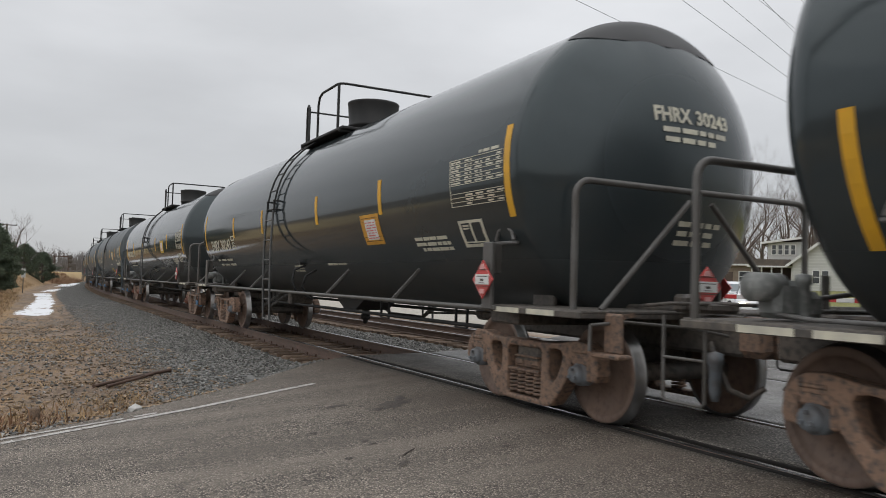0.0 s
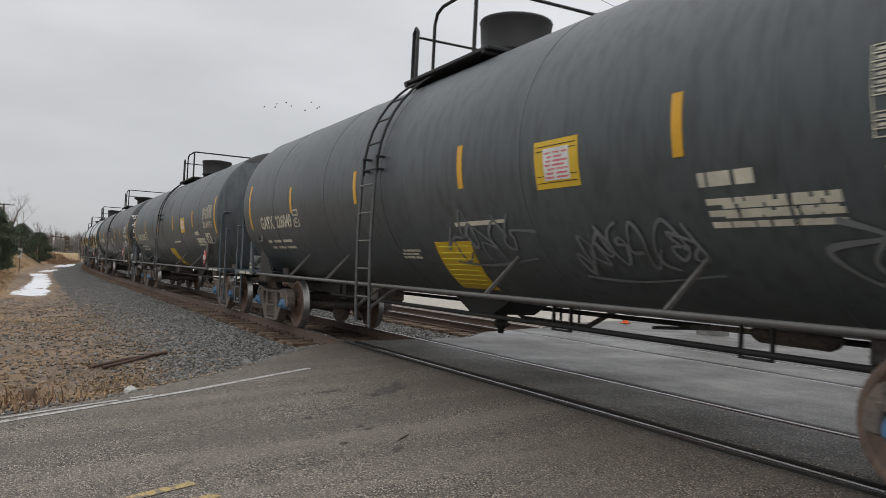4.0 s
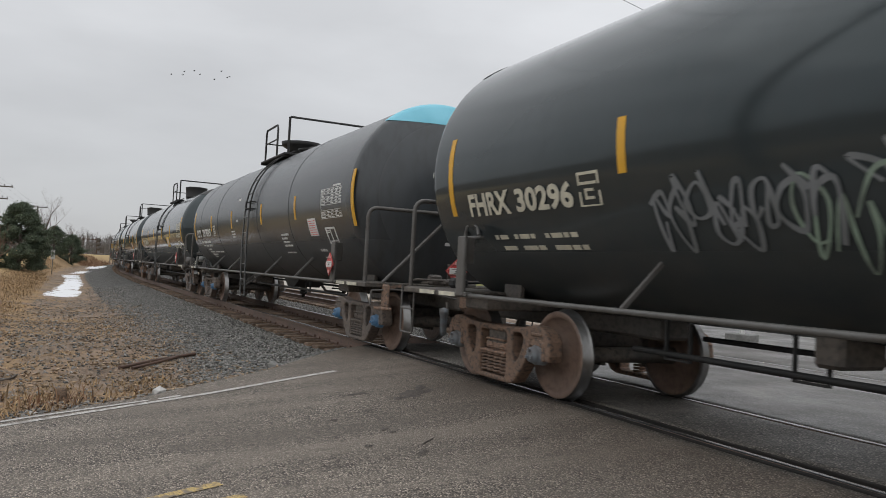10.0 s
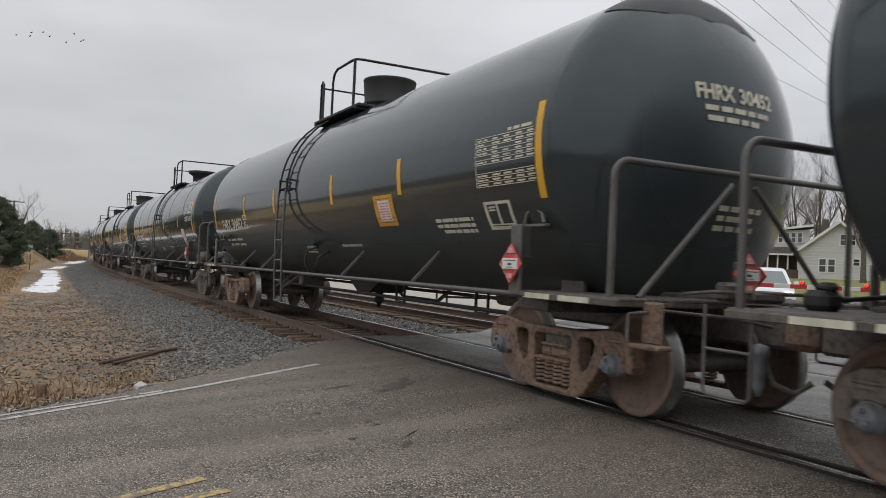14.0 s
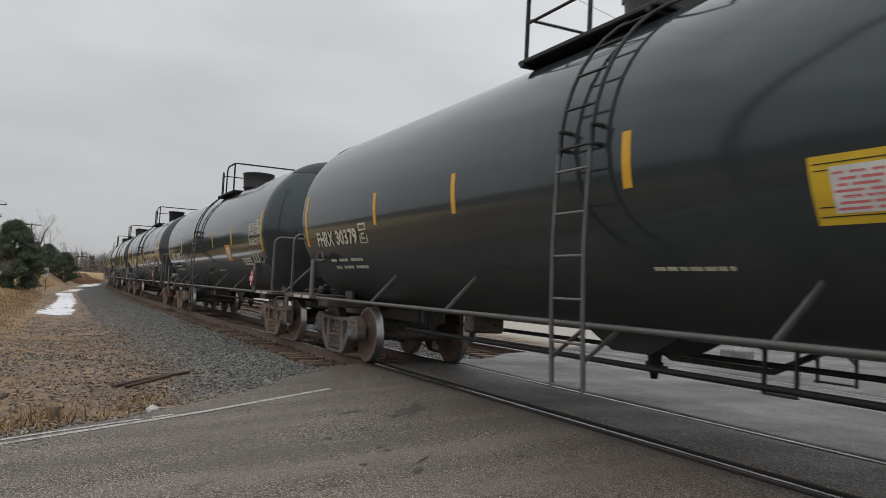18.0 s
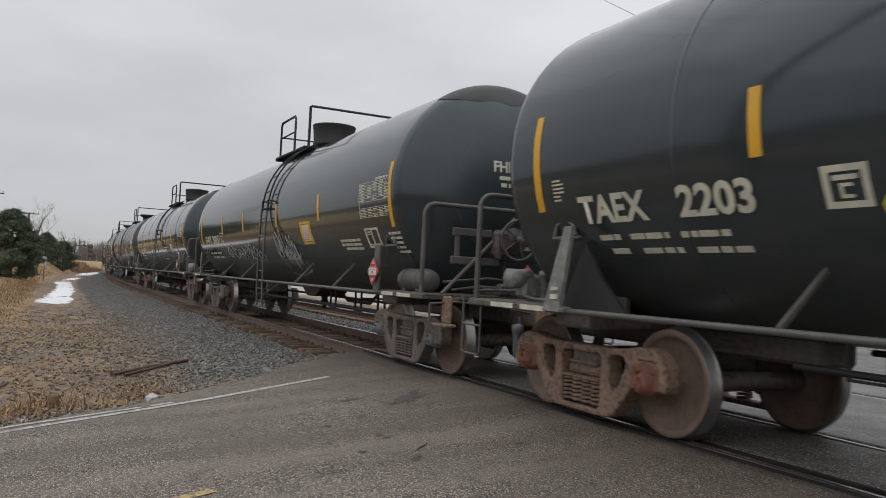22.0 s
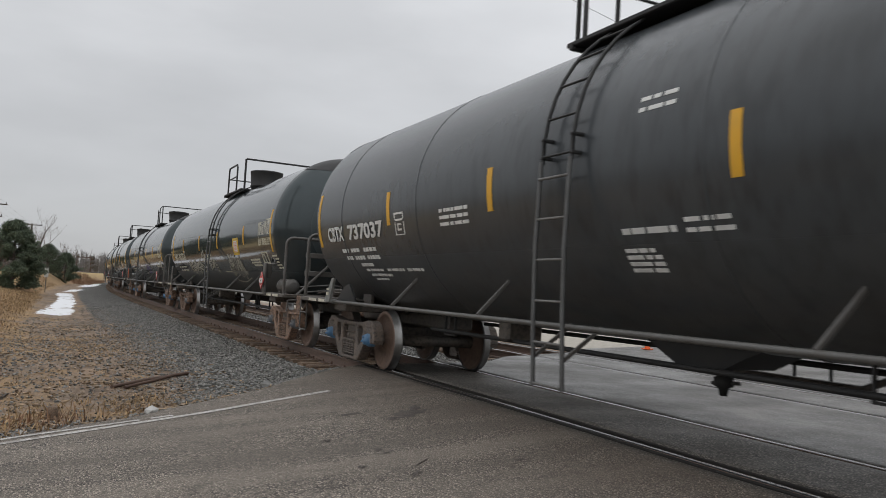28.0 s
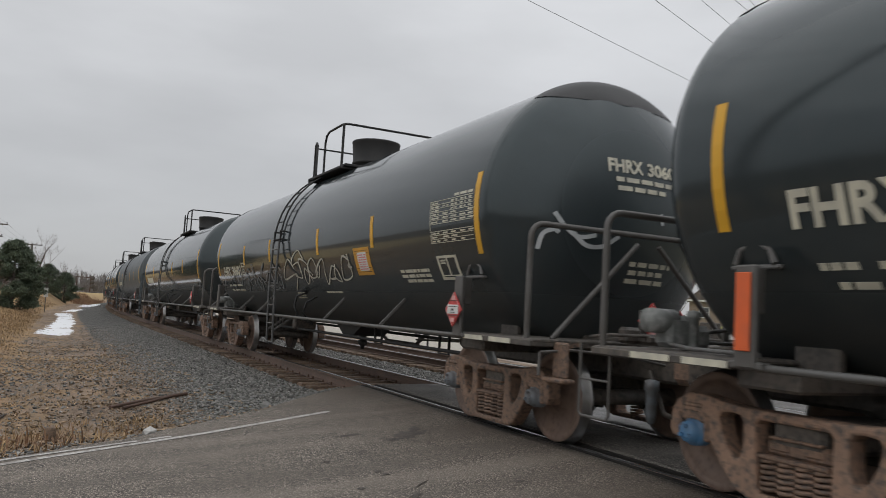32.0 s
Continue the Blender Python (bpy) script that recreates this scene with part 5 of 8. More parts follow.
        for k in (0, 1):
            part("ladder_stay", shared("ladder_stay", lambda: Geo().bar((0, 0, 0.72), (0.0, 0.4, 1.02), 0.022, 0.032), PIPE), None, ladder, at=pose(lx - 0.2 + 0.44 * k, s * 1.66, 0, 0, 0, 0 if s < 0 else 180))
    # top platform, rails and valve housing
    top = zc + R
    deck = top - 0.13
    for s in (-1, 1):
        part("top_platform", Geo().box(-0.25, s * 0.68 if s < 0 else 0.84, deck, 2.3, 0.5 if s < 0 else 0.7, 0.05, 0.01).box(-1.3, s * 0.5, deck - 0.03, 0.06, 0.9, 0.08, 0.01).box(0.8, s * 0.5, deck - 0.03, 0.06, 0.9, 0.08, 0.01), SOOT, car)
        zt, y = 4.75, (-0.82 if s < 0 else 1.12)
        if not flip:
            low = Geo().tube([(-1.36, y, deck), (-1.36, y, 4.6), (-1.3, y, 4.66), (-1.24, y, 4.6), (-1.24, y, deck)], 0.026, 7)
            tall = Geo().tube([(-0.72, y, deck), (-0.72, y, zt - 0.2), (-0.66, y, zt - 0.06), (-0.5, y, zt), (0.3, y, zt), (0.38, y - s * 0.03, zt), (0.42, y - s * 0.11, zt)], 0.023, 7).tube([(0.38, y, deck), (0.38, y, zt - 0.01)], 0.026, 7)
        else:
            low = Geo().tube([(-1.4, y, deck), (-1.4, y, zt - 0.12), (-1.34, y, zt - 0.03), (-0.3, y, zt - 0.03), (-0.22, y, zt - 0.12), (-0.22, y, deck)], 0.026, 7)
            tall = Geo().tube([(0.85, y, deck), (0.85, y, zt)], 0.03, 7)
            mid = Geo().tube([(-1.4, y, 4.36), (-0.22, y, 4.36)], 0.018, 6)
        part("gate_rail", low, SOOT, car)
        part("top_rail", tall, SOOT, car)
        if flip:
            part("mid_rail", mid, SOOT, car)
    xc = 0.85 if flip else 0.42
    part("cross_rail", (Geo().tube([(xc, -0.82, 4.62), (xc, -0.8, 4.75), (xc, 1.1, 4.75), (xc, 1.12, 4.62)], 0.027, 7) if flip else Geo().tube([(xc, -0.71, 4.75), (xc, 1.01, 4.75)], 0.023, 7)), SOOT, car)
    part("mid_cross_rail", Geo().tube([(-1.34, -0.82, 4.38 if flip else 4.55), (-1.34, 1.12, 4.38 if flip else 4.55)], 0.018, 6), SOOT, car)
    if hood == "wide":
        hg = Geo().lathe([(top - 0.1, 0.43), (top + 0.07, 0.43), (top + 0.08, 0.46), (top + 0.12, 0.46), (top + 0.14, 0.445), (top + 0.5, 0.475), (top + 0.52, 0.485), (top + 0.545, 0.475), (top + 0.575, 0.3), (top + 0.58, 0.0)], (0.03, 0, 0), "z", 28).box(-0.3, -0.2, top + 0.57, 0.2, 0.18, 0.09, 0.02).box(-0.38, -0.24, top + 0.47, 0.06, 0.08, 0.18, 0.01)
    elif hood == "flared":
        hg = Geo().lathe([(top - 0.06, 0.34), (top + 0.25, 0.34), (top + 0.34, 0.5), (top + 0.44, 0.52), (top + 0.46, 0.0)], axis="z", n=24)
    else:
        hg = Geo().lathe([(top - 0.06, 0.35), (top + 0.5, 0.36), (top + 0.51, 0.4), (top + 0.56, 0.4), (top + 0.57, 0.0)], axis="z", n=20).lathe([(top - 0.05, 0.14), (top + 0.32, 0.14), (top + 0.33, 0.2), (top + 0.36, 0.0)], (-1.25, 0, 0), "z", 14).box(-0.6, 0, top + 0.18, 1.0, 0.3, 0.16, 0.03)
    behind = style == "charcoal" and flip
    part("valve_housing", hg, SOOT, car, at=pose(-0.95 if behind else 0.3 if hood == "tall" else 0.0, 0, 0))
    if behind:
        part("manway", Geo().lathe([(top - 0.06, 0.34), (top + 0.06, 0.34), (top + 0.07, 0.4), (top + 0.12, 0.4), (top + 0.15, 0.0)], (0.25, 0, 0), "z", 20).box(0.75, -0.1, top + 0.04, 0.36, 0.3, 0.14, 0.03).bar((-0.2, -0.2, top + 0.14), (0.6, -0.1, top + 0.16), 0.05, 0.04), SOOT, car)
    # bogies and wheels
    for e in (-1, 1):
        bx_ = GAP_R / 2 if e > 0 else -GAP_R / 2 - (0.0 if style == "jacketed" else 0.17)
        add_truck(car, bx_, caps, truck_mat, CAP_BLUE if e > 0 and caps is RUST_RED and style == "jacketed" else None)
        for a in (-AXLE, AXLE):
            add_wheelset(car, bx_ + a)
    return car


PREP = {}


def base_car(style, caps="grey", truck="rust", reservoir=False, brake_wheel=False, hood="wide", lx=-0.77, flip=False, pale=False):
    key = style, caps, truck, reservoir, brake_wheel, hood, lx, flip, pale
    if key not in PREP:
        ob = build_car(style, {"grey": CAP_GREY, "blue": CAP_BLUE, "red": RUST_RED}[caps], {"rust": RUST, "dark": GEAR, "brown": TRUCK_DARK}[truck], reservoir, brake_wheel, hood, lx, flip, pale)
        PREP[key] = ob
    else:
        ob = copy_thing(PREP[key], Matrix())
    return ob


TRUCK_DARK = material("truck_grey_brown", (0.13, 0.113, 0.1), 0.75, second=(0.19, 0.145, 0.115), scale=3.0, fine=(0.085, 0.075, 0.07), fine_scale=25.0, bump=0.25, bump_scale=30.0)


def bars(g, R, zc, x0, x1, h, height, seed, back=0.0):
    """A line of writing too small to read."""
    rnd = random.Random(seed)
    x = x0 + back
    while x < x1 - 0.03:
        w = min(rnd.choice((0.07, 0.11, 0.16, 0.22)) * rnd.uniform(0.8, 1.2), x1 - x)
        tank_patch(g, R, zc, x, x + w, h, h + height, 0.003, 0, 1)
        x += w + rnd.uniform(0.018, 0.04)
    return g


def marks(car, style, mark, number, stripes, colour, dot="yellow", seed=1, box=True, end_mark=True, big=0.25, nx=(-6.55, 0.88, -5.52, 0.97), dx=None, drop=0.0, panel=0.0, decal_z=None, low_ends=False, low_note=False):
    """Stripes, lettering and data panels on the near side and the leading end."""
    st = STYLES[style]
    R, zc, half = st["R"], st["zc"], st["half"]
    h = lambda z: R * math.asin(max(-1, min(1, (z - zc) / R)))
    for i, x in enumerate(stripes):
        ends = i in (0, len(stripes) - 1)
        g = tank_patch(Geo(), R, zc, x - 0.05, x + 0.05, h((1.5 if low_ends else 1.9) if ends else 2.11), h((2.28 if low_ends else 2.78) if ends else 2.56), 0.005)
        part("reflective_stripe", g, YELLOW, car, "yellow reflective stripe")
    if mark is None:
        small = Geo()
        bars(small, R, zc, nx[0], nx[2] + nx[3], h(1.87), 0.22, seed)
        tagged(part("faint_stencil", small, colour, car), kind="stuff")
        return
    rnd_p = random.Random(seed * 31)
    letters = Geo()
    base_z = {"charcoal": 1.97, "brown": 1.97, "welded": 1.77}.get(style, 1.88 if number != "30315" else 1.98)
    tank_text(letters, R, zc, mark, nx[0], nx[1], h(base_z), big * 0.98)
    part("reporting_mark", letters, colour, car, "pale stencilled reporting mark")
    part("car_number", tank_text(Geo(), R, zc, number, nx[2], nx[3], h(base_z), big * 0.98), colour, car, "pale stencilled car number")
    if box:
        bx = Geo()
        if mark == "TAEX":
            for a, b_, c, d_ in ((0.0, 0.045, 0.0, 0.26), (0.255, 0.3, 0.0, 0.26), (0.045, 0.255, 0.0, 0.04), (0.045, 0.255, 0.22, 0.26), (0.07, 0.23, 0.17, 0.2), (0.11, 0.19, 0.06, 0.08), (0.11, 0.13, 0.08, 0.13), (0.11, 0.19, 0.13, 0.15)):
                tank_patch(bx, R, zc, -4.22 + a, -4.22 + b_, h(1.76) + c, h(1.76) + d_, 0.006, 0, 1)
            for k in range(6):
                bars(bx, R, zc, -6.95, -6.79, h(1.98) + 0.035 * k, 0.016, seed + 7 + k)
        x0, h0 = nx[2] + nx[3] + (0.42 if nx is WIDE else 0.16 if number == "30315" else 0.08), h(base_z)
        for a, b_, c, d_ in () if mark == "TAEX" else ((0, 0.3, 0, 0.012), (0, 0.3, 0.275, 0.3), (0, 0.025, 0, 0.3), (0.275, 0.3, 0, 0.3), (0.04, 0.26, 0.19, 0.215), (0.09, 0.21, 0.06, 0.085), (0.09, 0.21, 0.13, 0.155), (0.09, 0.115, 0.06, 0.155)):
            tank_patch(bx, R, zc, x0 + a, x0 + b_, h0 + c, h0 + d_, 0.006, 0, 1)
        tagged(part("inspection_box", bx, colour, car), kind="stuff")
    small = Geo()
    if style == "charcoal":
        for k, (z, x, words, tall) in enumerate(((1.79, -6.6, (0.27, 0.42, 0.5), 0.06), (1.68, -6.5, (0.25, 0.4, 0.52), 0.06), (1.58, -6.0, (0.48,), 0.05), (1.51, -5.9, (0.7, 0.6, 0.5), 0.042), (1.44, -5.8, (0.85,), 0.042), (1.385, -5.72, (0.48,), 0.03))):
            for wide in words:
                bars(small, R, zc, x, x + wide, h(z), tall, seed * 7 + k)
                x += wide + 0.12
    else:
        for k, z in enumerate((1.63, 1.52) if number != "30315" else (1.72, 1.61)):
            x = -6.45 + 0.09 * k
            for wide in (0.26, 0.44, 0.52):
                bars(small, R, zc, x, x + wide, h(z), 0.05, seed * 7 + k)
                x += wide + 0.13
    tagged(part("weight_stencil", small, colour, car), kind="stuff")
    data = Geo()
    h0 = h(2.06 + panel)
    # ruled rows of small print in columns: a lower block, a gap and an upper block under a short heading
    for k in range(12):
        if k == 4:
            continue
        tank_patch(data, R, zc, 6.0, 7.05, h0 + 0.045 * k, h0 + 0.045 * k + 0.007, 0.006, 0, 1)
        if k < 11 and k not in (3,):
            x = 6.03
            for wide, gap in ((0.2, 0.1), (0.14, 0.07), (0.14, 0.08), (0.13, 0.06), (0.12, 0.0)):
                if rnd_p.random() < 0.88:
                    bars(data, R, zc, x, x + wide, h0 + 0.045 * k + 0.016, 0.017, seed * 11 + k)
                x += wide + gap
    tank_patch(data, R, zc, 6.0, 6.008, h0, h0 + 0.5, 0.006, 0, 2)
    bars(data, R, zc, 6.6, 7.03, h0 + 0.52, 0.03, seed)
    tagged(part("data_panel", data, colour, car, "stencilled data panel"), kind="stuff")
    note = Geo()
    for k in range(3 if style != "welded" else 0):
        bars(note, R, zc, 4.88, 5.75, h(1.62) + 0.07 * k, 0.042, seed * 5 + k, 0.0 if k else 0.12)
    bars(note, R, zc, 1.35, 2.17, h(1.48 if style != "grey" else 1.74), 0.035, seed + 90)
    for k in range(0 if low_note else 3):
        bars(note, R, zc, -0.62 + 0.06 * k, -0.08 + 0.03 * k, h(1.38) + 0.055 * k, 0.03, seed + 50 + k)
    if drop:
        for k in range(5):
            bars(note, R, zc, 7.02 - 0.03 * k, 7.36 - 0.02 * k, h(1.56) + 0.07 * k, 0.035, seed * 3 + k)
    if style != "charcoal":
        tagged(part("stencil_note", note, colour, car), kind="stuff")
    frame_g = Geo()
    x0, h0 = (6.05 if style != "welded" else 5.1), h(1.64 if style != "welded" else 1.48)
    for a, b_, c, d_ in ((0, 0.5, 0, 0.035), (0, 0.5, 0.05, 0.062), (0, 0.5, 0.275, 0.305), (0, 0.045, 0, 0.3), (0.455, 0.5, 0, 0.3), (0.23, 0.26, 0.062, 0.28), (0.08, 0.2, 0.235, 0.255), (0.08, 0.19, 0.205, 0.222)):
        tank_patch(frame_g, R, zc, x0 + a, x0 + b_, h0 + c, h0 + d_, 0.006, 0, 2)
    tagged(part("test_panel", frame_g, colour, car), kind="stuff")
    if dot:
        x0, z0 = (dx, 1.68 if dot == "red" else 1.74) if dx is not None else ((5.2, 1.72) if dot == "red" else (3.5, 1.74))
        z0 = decal_z or (z0 + 0.05 if style == "charcoal" else z0)
        if dot in ("yellow", "orange"):
            p = part("warning_decal", tank_patch(Geo(), R, zc, x0, x0 + 0.62, h(z0), h(z0) + 0.42, 0.005), SIGN_YELLOW if dot == "yellow" else DECAL_ORANGE, car, "yellow warning decal with a red and white panel")
            x1, w1, hh = x0 + 0.14, 0.36, 0.28
            lines = Geo()
            for u in (0.05, 0.11, 0.33, 0.37):
                tank_patch(lines, R, zc, x0 + 0.03, x0 + 0.59, h(z0) + u, h(z0) + u + 0.006, 0.008, 0, 1)
            tagged(part("decal_ruling", lines, SOOT, p), kind="stuff")
        else:
            p = car
            x1, w1, hh = x0, 0.46, 0.32
        part("decal_panel", tank_patch(Geo(), R, zc, x1, x1 + w1, h(z0) + 0.07, h(z0) + 0.07 + hh, 0.009), WHITE, p)
        pr = Geo()
        for k in range(7):
            bars(pr, R + 0.006, zc, x1 + 0.015 + 0.02 * (k % 3), x1 + w1 - 0.015 - 0.015 * (k % 2), h(z0) + 0.085 + k * (hh - 0.03) / 7, 0.017, seed * 13 + k)
        tagged(part("decal_print", pr, PINK, p), kind="stuff")
    if end_mark:
        # lettering on the leading head, bent to its dish
        prof = head_profile(half, R, st["crown"], st["knuckle"])

        def on_head(y, z, out):
            r = math.hypot(y, z - zc)
            for (x0_, r0), (x1_, r1) in zip(prof, prof[1:]):
                if r1 <= r <= r0:
                    return (x0_ + (x1_ - x0_) * (r0 - r) / max(r0 - r1, 1e-6) + out, y, z)
            return (prof[0][0] + out, y, z)
        g = Geo()
        ya, wa = (-0.62, 0.54) if style == "brown" else (-0.42, 0.44)
        for nm, body, y0, w, z0, hh in (("end_mark", mark, ya, wa, 2.835 - drop, 0.15), ("end_number", number, ya + wa + 0.06, wa + 0.06, 2.835 - drop, 0.15)):
            g = Geo()
            vs, fs = text_flat(body)
            wide = max(v[0] for v in vs)
            g.add([on_head(y0 + u / wide * w, z0 + v * hh, 0.012) for u, v in vs], fs, False)
            part(nm, g, colour, car, "pale lettering on the tank head")
        g = Geo()
        rnd = random.Random(seed)
        rows_ = [(2.735 - drop, -0.34, 0.85), (2.64 - drop, -0.32, 0.65), (1.85, -0.1, 0.6), (1.76, -0.1, 0.5), (1.67, -0.12, 0.55)]
        for z, y0, w in rows_:
            y = y0
            while y < y0 + w:
                ww = rnd.uniform(0.08, 0.2)
                ys_ = [y, min(y + ww, y0 + w)]
                g.add([on_head(ys_[0], z, 0.012), on_head(ys_[1], z, 0.012), on_head(ys_[1], z + 0.05, 0.012), on_head(ys_[0], z + 0.05, 0.012)], [(0, 1, 2, 3)], False)
                y += ww + 0.03
        tagged(part("end_stencil", g, colour, car), kind="stuff")


def tag_strokes(car, style, x0, x1, z0, z1, seed, mat, letters=6, w=0.05):
    st = STYLES[style]
    h = lambda z: st["R"] * math.asin((z - st["zc"]) / st["R"])
    part("spray_tag", squiggle(Geo(), st["R"], st["zc"], x0, x1, h(z0), h(z1), seed, w, letters), mat, car, "sprayed looping graffiti strokes")["kind"] = "stuff"
S_F = (-7.2, -4.11, -1.72, 1.55, 4.08, 7.14)
S_F2 = (-7.15, -4.08, -1.66, 1.33, 4.05, 7.14)
S_C = (-7.56, -4.58, -1.64, 1.62, 4.36, 7.57)
S_C2 = (-7.56, -4.5, -1.75, 1.5, 4.3, 7.5)
WIDE = (-7.1, 0.74, -6.14, 1.42)
OFFSETS = [13.42, 31.25, 49.0, 67.07, 85.09, 102.8, 120.91, 138.95, 156.75, 174.42, 192.36, 210.28, 228.05, 245.93, 263.96, 281.84, 299.8, 317.75, 335.53, 353.07]
OFFSETS[6] += 0.06
OFFSETS[18] -= 0.02
OFFSETS[19] += 0.09
OFFSETS = [13.42 - 17.86] + OFFSETS + [353.07 + 17.85 * k for k in range(1, 10)]
FLIP = dict(reservoir=True, lx=0.78, flip=True)
CARS = [
    # style, mark, number, colour, options of the car, stripes, kind of decal and its place, place of the lettering
    ("jacketed", "FHRX", "30311", CREAM, dict(), S_F, "yellow", 3.5, None),
    ("jacketed", "FHRX", "30243", CREAM, dict(), S_F, "orange", 3.36, None),
    ("jacketed", "FHRX", "30315", CREAM, dict(caps="red"), (-7.0, -4.6, -1.55, 1.69, 4.25, 7.05), "yellow", 2.86, (-6.66, 0.86, -5.65, 0.92)),
    ("grey", "GATX", "226049", CREAM, dict(caps="blue", truck="brown", lx=-0.75), (-7.3, -4.5, -1.5, 1.48, 4.58, 7.4), "yellow", 2.85, None),
    ("grey", "GATX", "226133", CREAM, dict(caps="blue", truck="brown", lx=-0.75), (-7.66, -4.7, -1.65, 1.39, 4.58, 7.38), "yellow", 2.78, (-6.75, 0.88, -5.72, 0.97)),
    ("brown", "FURX", "160068", WHITE, dict(truck="brown", reservoir=True, hood="flared", lx=-0.55, pale=True), (-7.6, -4.5, -1.76, 1.8, 4.5, 7.55), None, None, (-7.05, 1.05, -5.85, 1.3)),
    ("jacketed", "FHRX", "30296", CREAM, dict(**FLIP), (-7.2, -4.15, -1.5, 1.5, 4.03, 7.06), "yellow", 3.3, (-6.8, 0.86, -5.82, 0.97)),
    ("charcoal", "CBTX", "737029", WHITE, dict(caps="blue", truck="brown", hood="flared", lx=0.68, flip=True), S_C, "red", 5.14, WIDE),
    ("jacketed", "FHRX", "30549", CREAM, dict(brake_wheel=True, truck="brown", **FLIP), S_F2, "yellow", 2.95, None),
    ("jacketed", "FHRX", "30452", CREAM, dict(), S_F, "orange", 3.2, (-6.4, 0.88, -5.37, 0.97)),
    ("welded", "CBTX", "743200", WHITE, dict(truck="brown", reservoir=True, brake_wheel=True, hood="flared", lx=0.2), (-7.3, -4.25, -1.27, 1.58, 4.62, 7.12), "red", 5.15, None),
    ("jacketed", "FHRX", "30379", CREAM, dict(truck="brown", **FLIP), (-7.38, -4.06, -1.64, 1.33, 4.05, 7.14), "yellow", 2.95, (-6.8, 0.86, -5.82, 0.97)),
    ("jacketed", "FHRX", "30282", CREAM, dict(), S_F, "orange", 3.22, None),
    ("welded", "TAEX", "2203", CREAM, dict(caps="red", hood="tall", lx=-0.3), (-7.18, -4.66, -1.28, 1.33, 4.62, 7.3), "red", 2.2, (-6.6, 0.85, -5.42, 0.7)),
    ("jacketed", "FHRX", "30251", CREAM, dict(brake_wheel=True, truck="brown", **FLIP), S_F2, "yellow", 2.9, None),
    ("welded", "KLRX", "30805", WHITE, dict(caps="red", truck="brown", reservoir=True, brake_wheel=True, lx=0.9, flip=True, pale=True), (-7.22, -4.28, -1.48, 1.9, 4.46, 7.21), "red", 3.95, (-6.35, 0.75, -5.4, 0.85)),
    ("charcoal", "CTCX", "300357", WHITE, dict(truck="brown", reservoir=True, brake_wheel=True, hood="flared", lx=0.6, flip=True), (-7.3, -4.0, -1.31, 1.33, 4.0, 7.3), "red", 2.35, None),
    ("charcoal", "CBTX", "737037", WHITE, dict(caps="blue", truck="brown", reservoir=True, hood="flared", lx=-0.42), S_C2, "red", 5.35, WIDE),
    ("jacketed", "FHRX", "30273", CREAM, dict(brake_wheel=True, **FLIP), (-7.1, -4.71, -1.58, 1.28, 4.52, 7.07), "yellow", 3.3, (-6.8, 0.86, -5.82, 0.97)),
    ("jacketed", "FHRX", "30616", CREAM, dict(caps="blue"), (-7.1, -4.1, -1.52, 1.4, 4.03, 7.14), None, None, None),
    ("jacketed", "FHRX", "30601", CREAM, dict(), S_F, "orange", 3.3, None),
]
TALE = {"jacketed": "glossy black tank car with yellow stripes on the near track", "grey": "matt grey tank car with yellow decals on the near track",
        "brown": "matt brown-black tank car with white graffiti on the near track", "charcoal": "charcoal grey tank car with weld seams on the near track",
        "welded": "black tank car with welded rings on the near track"}
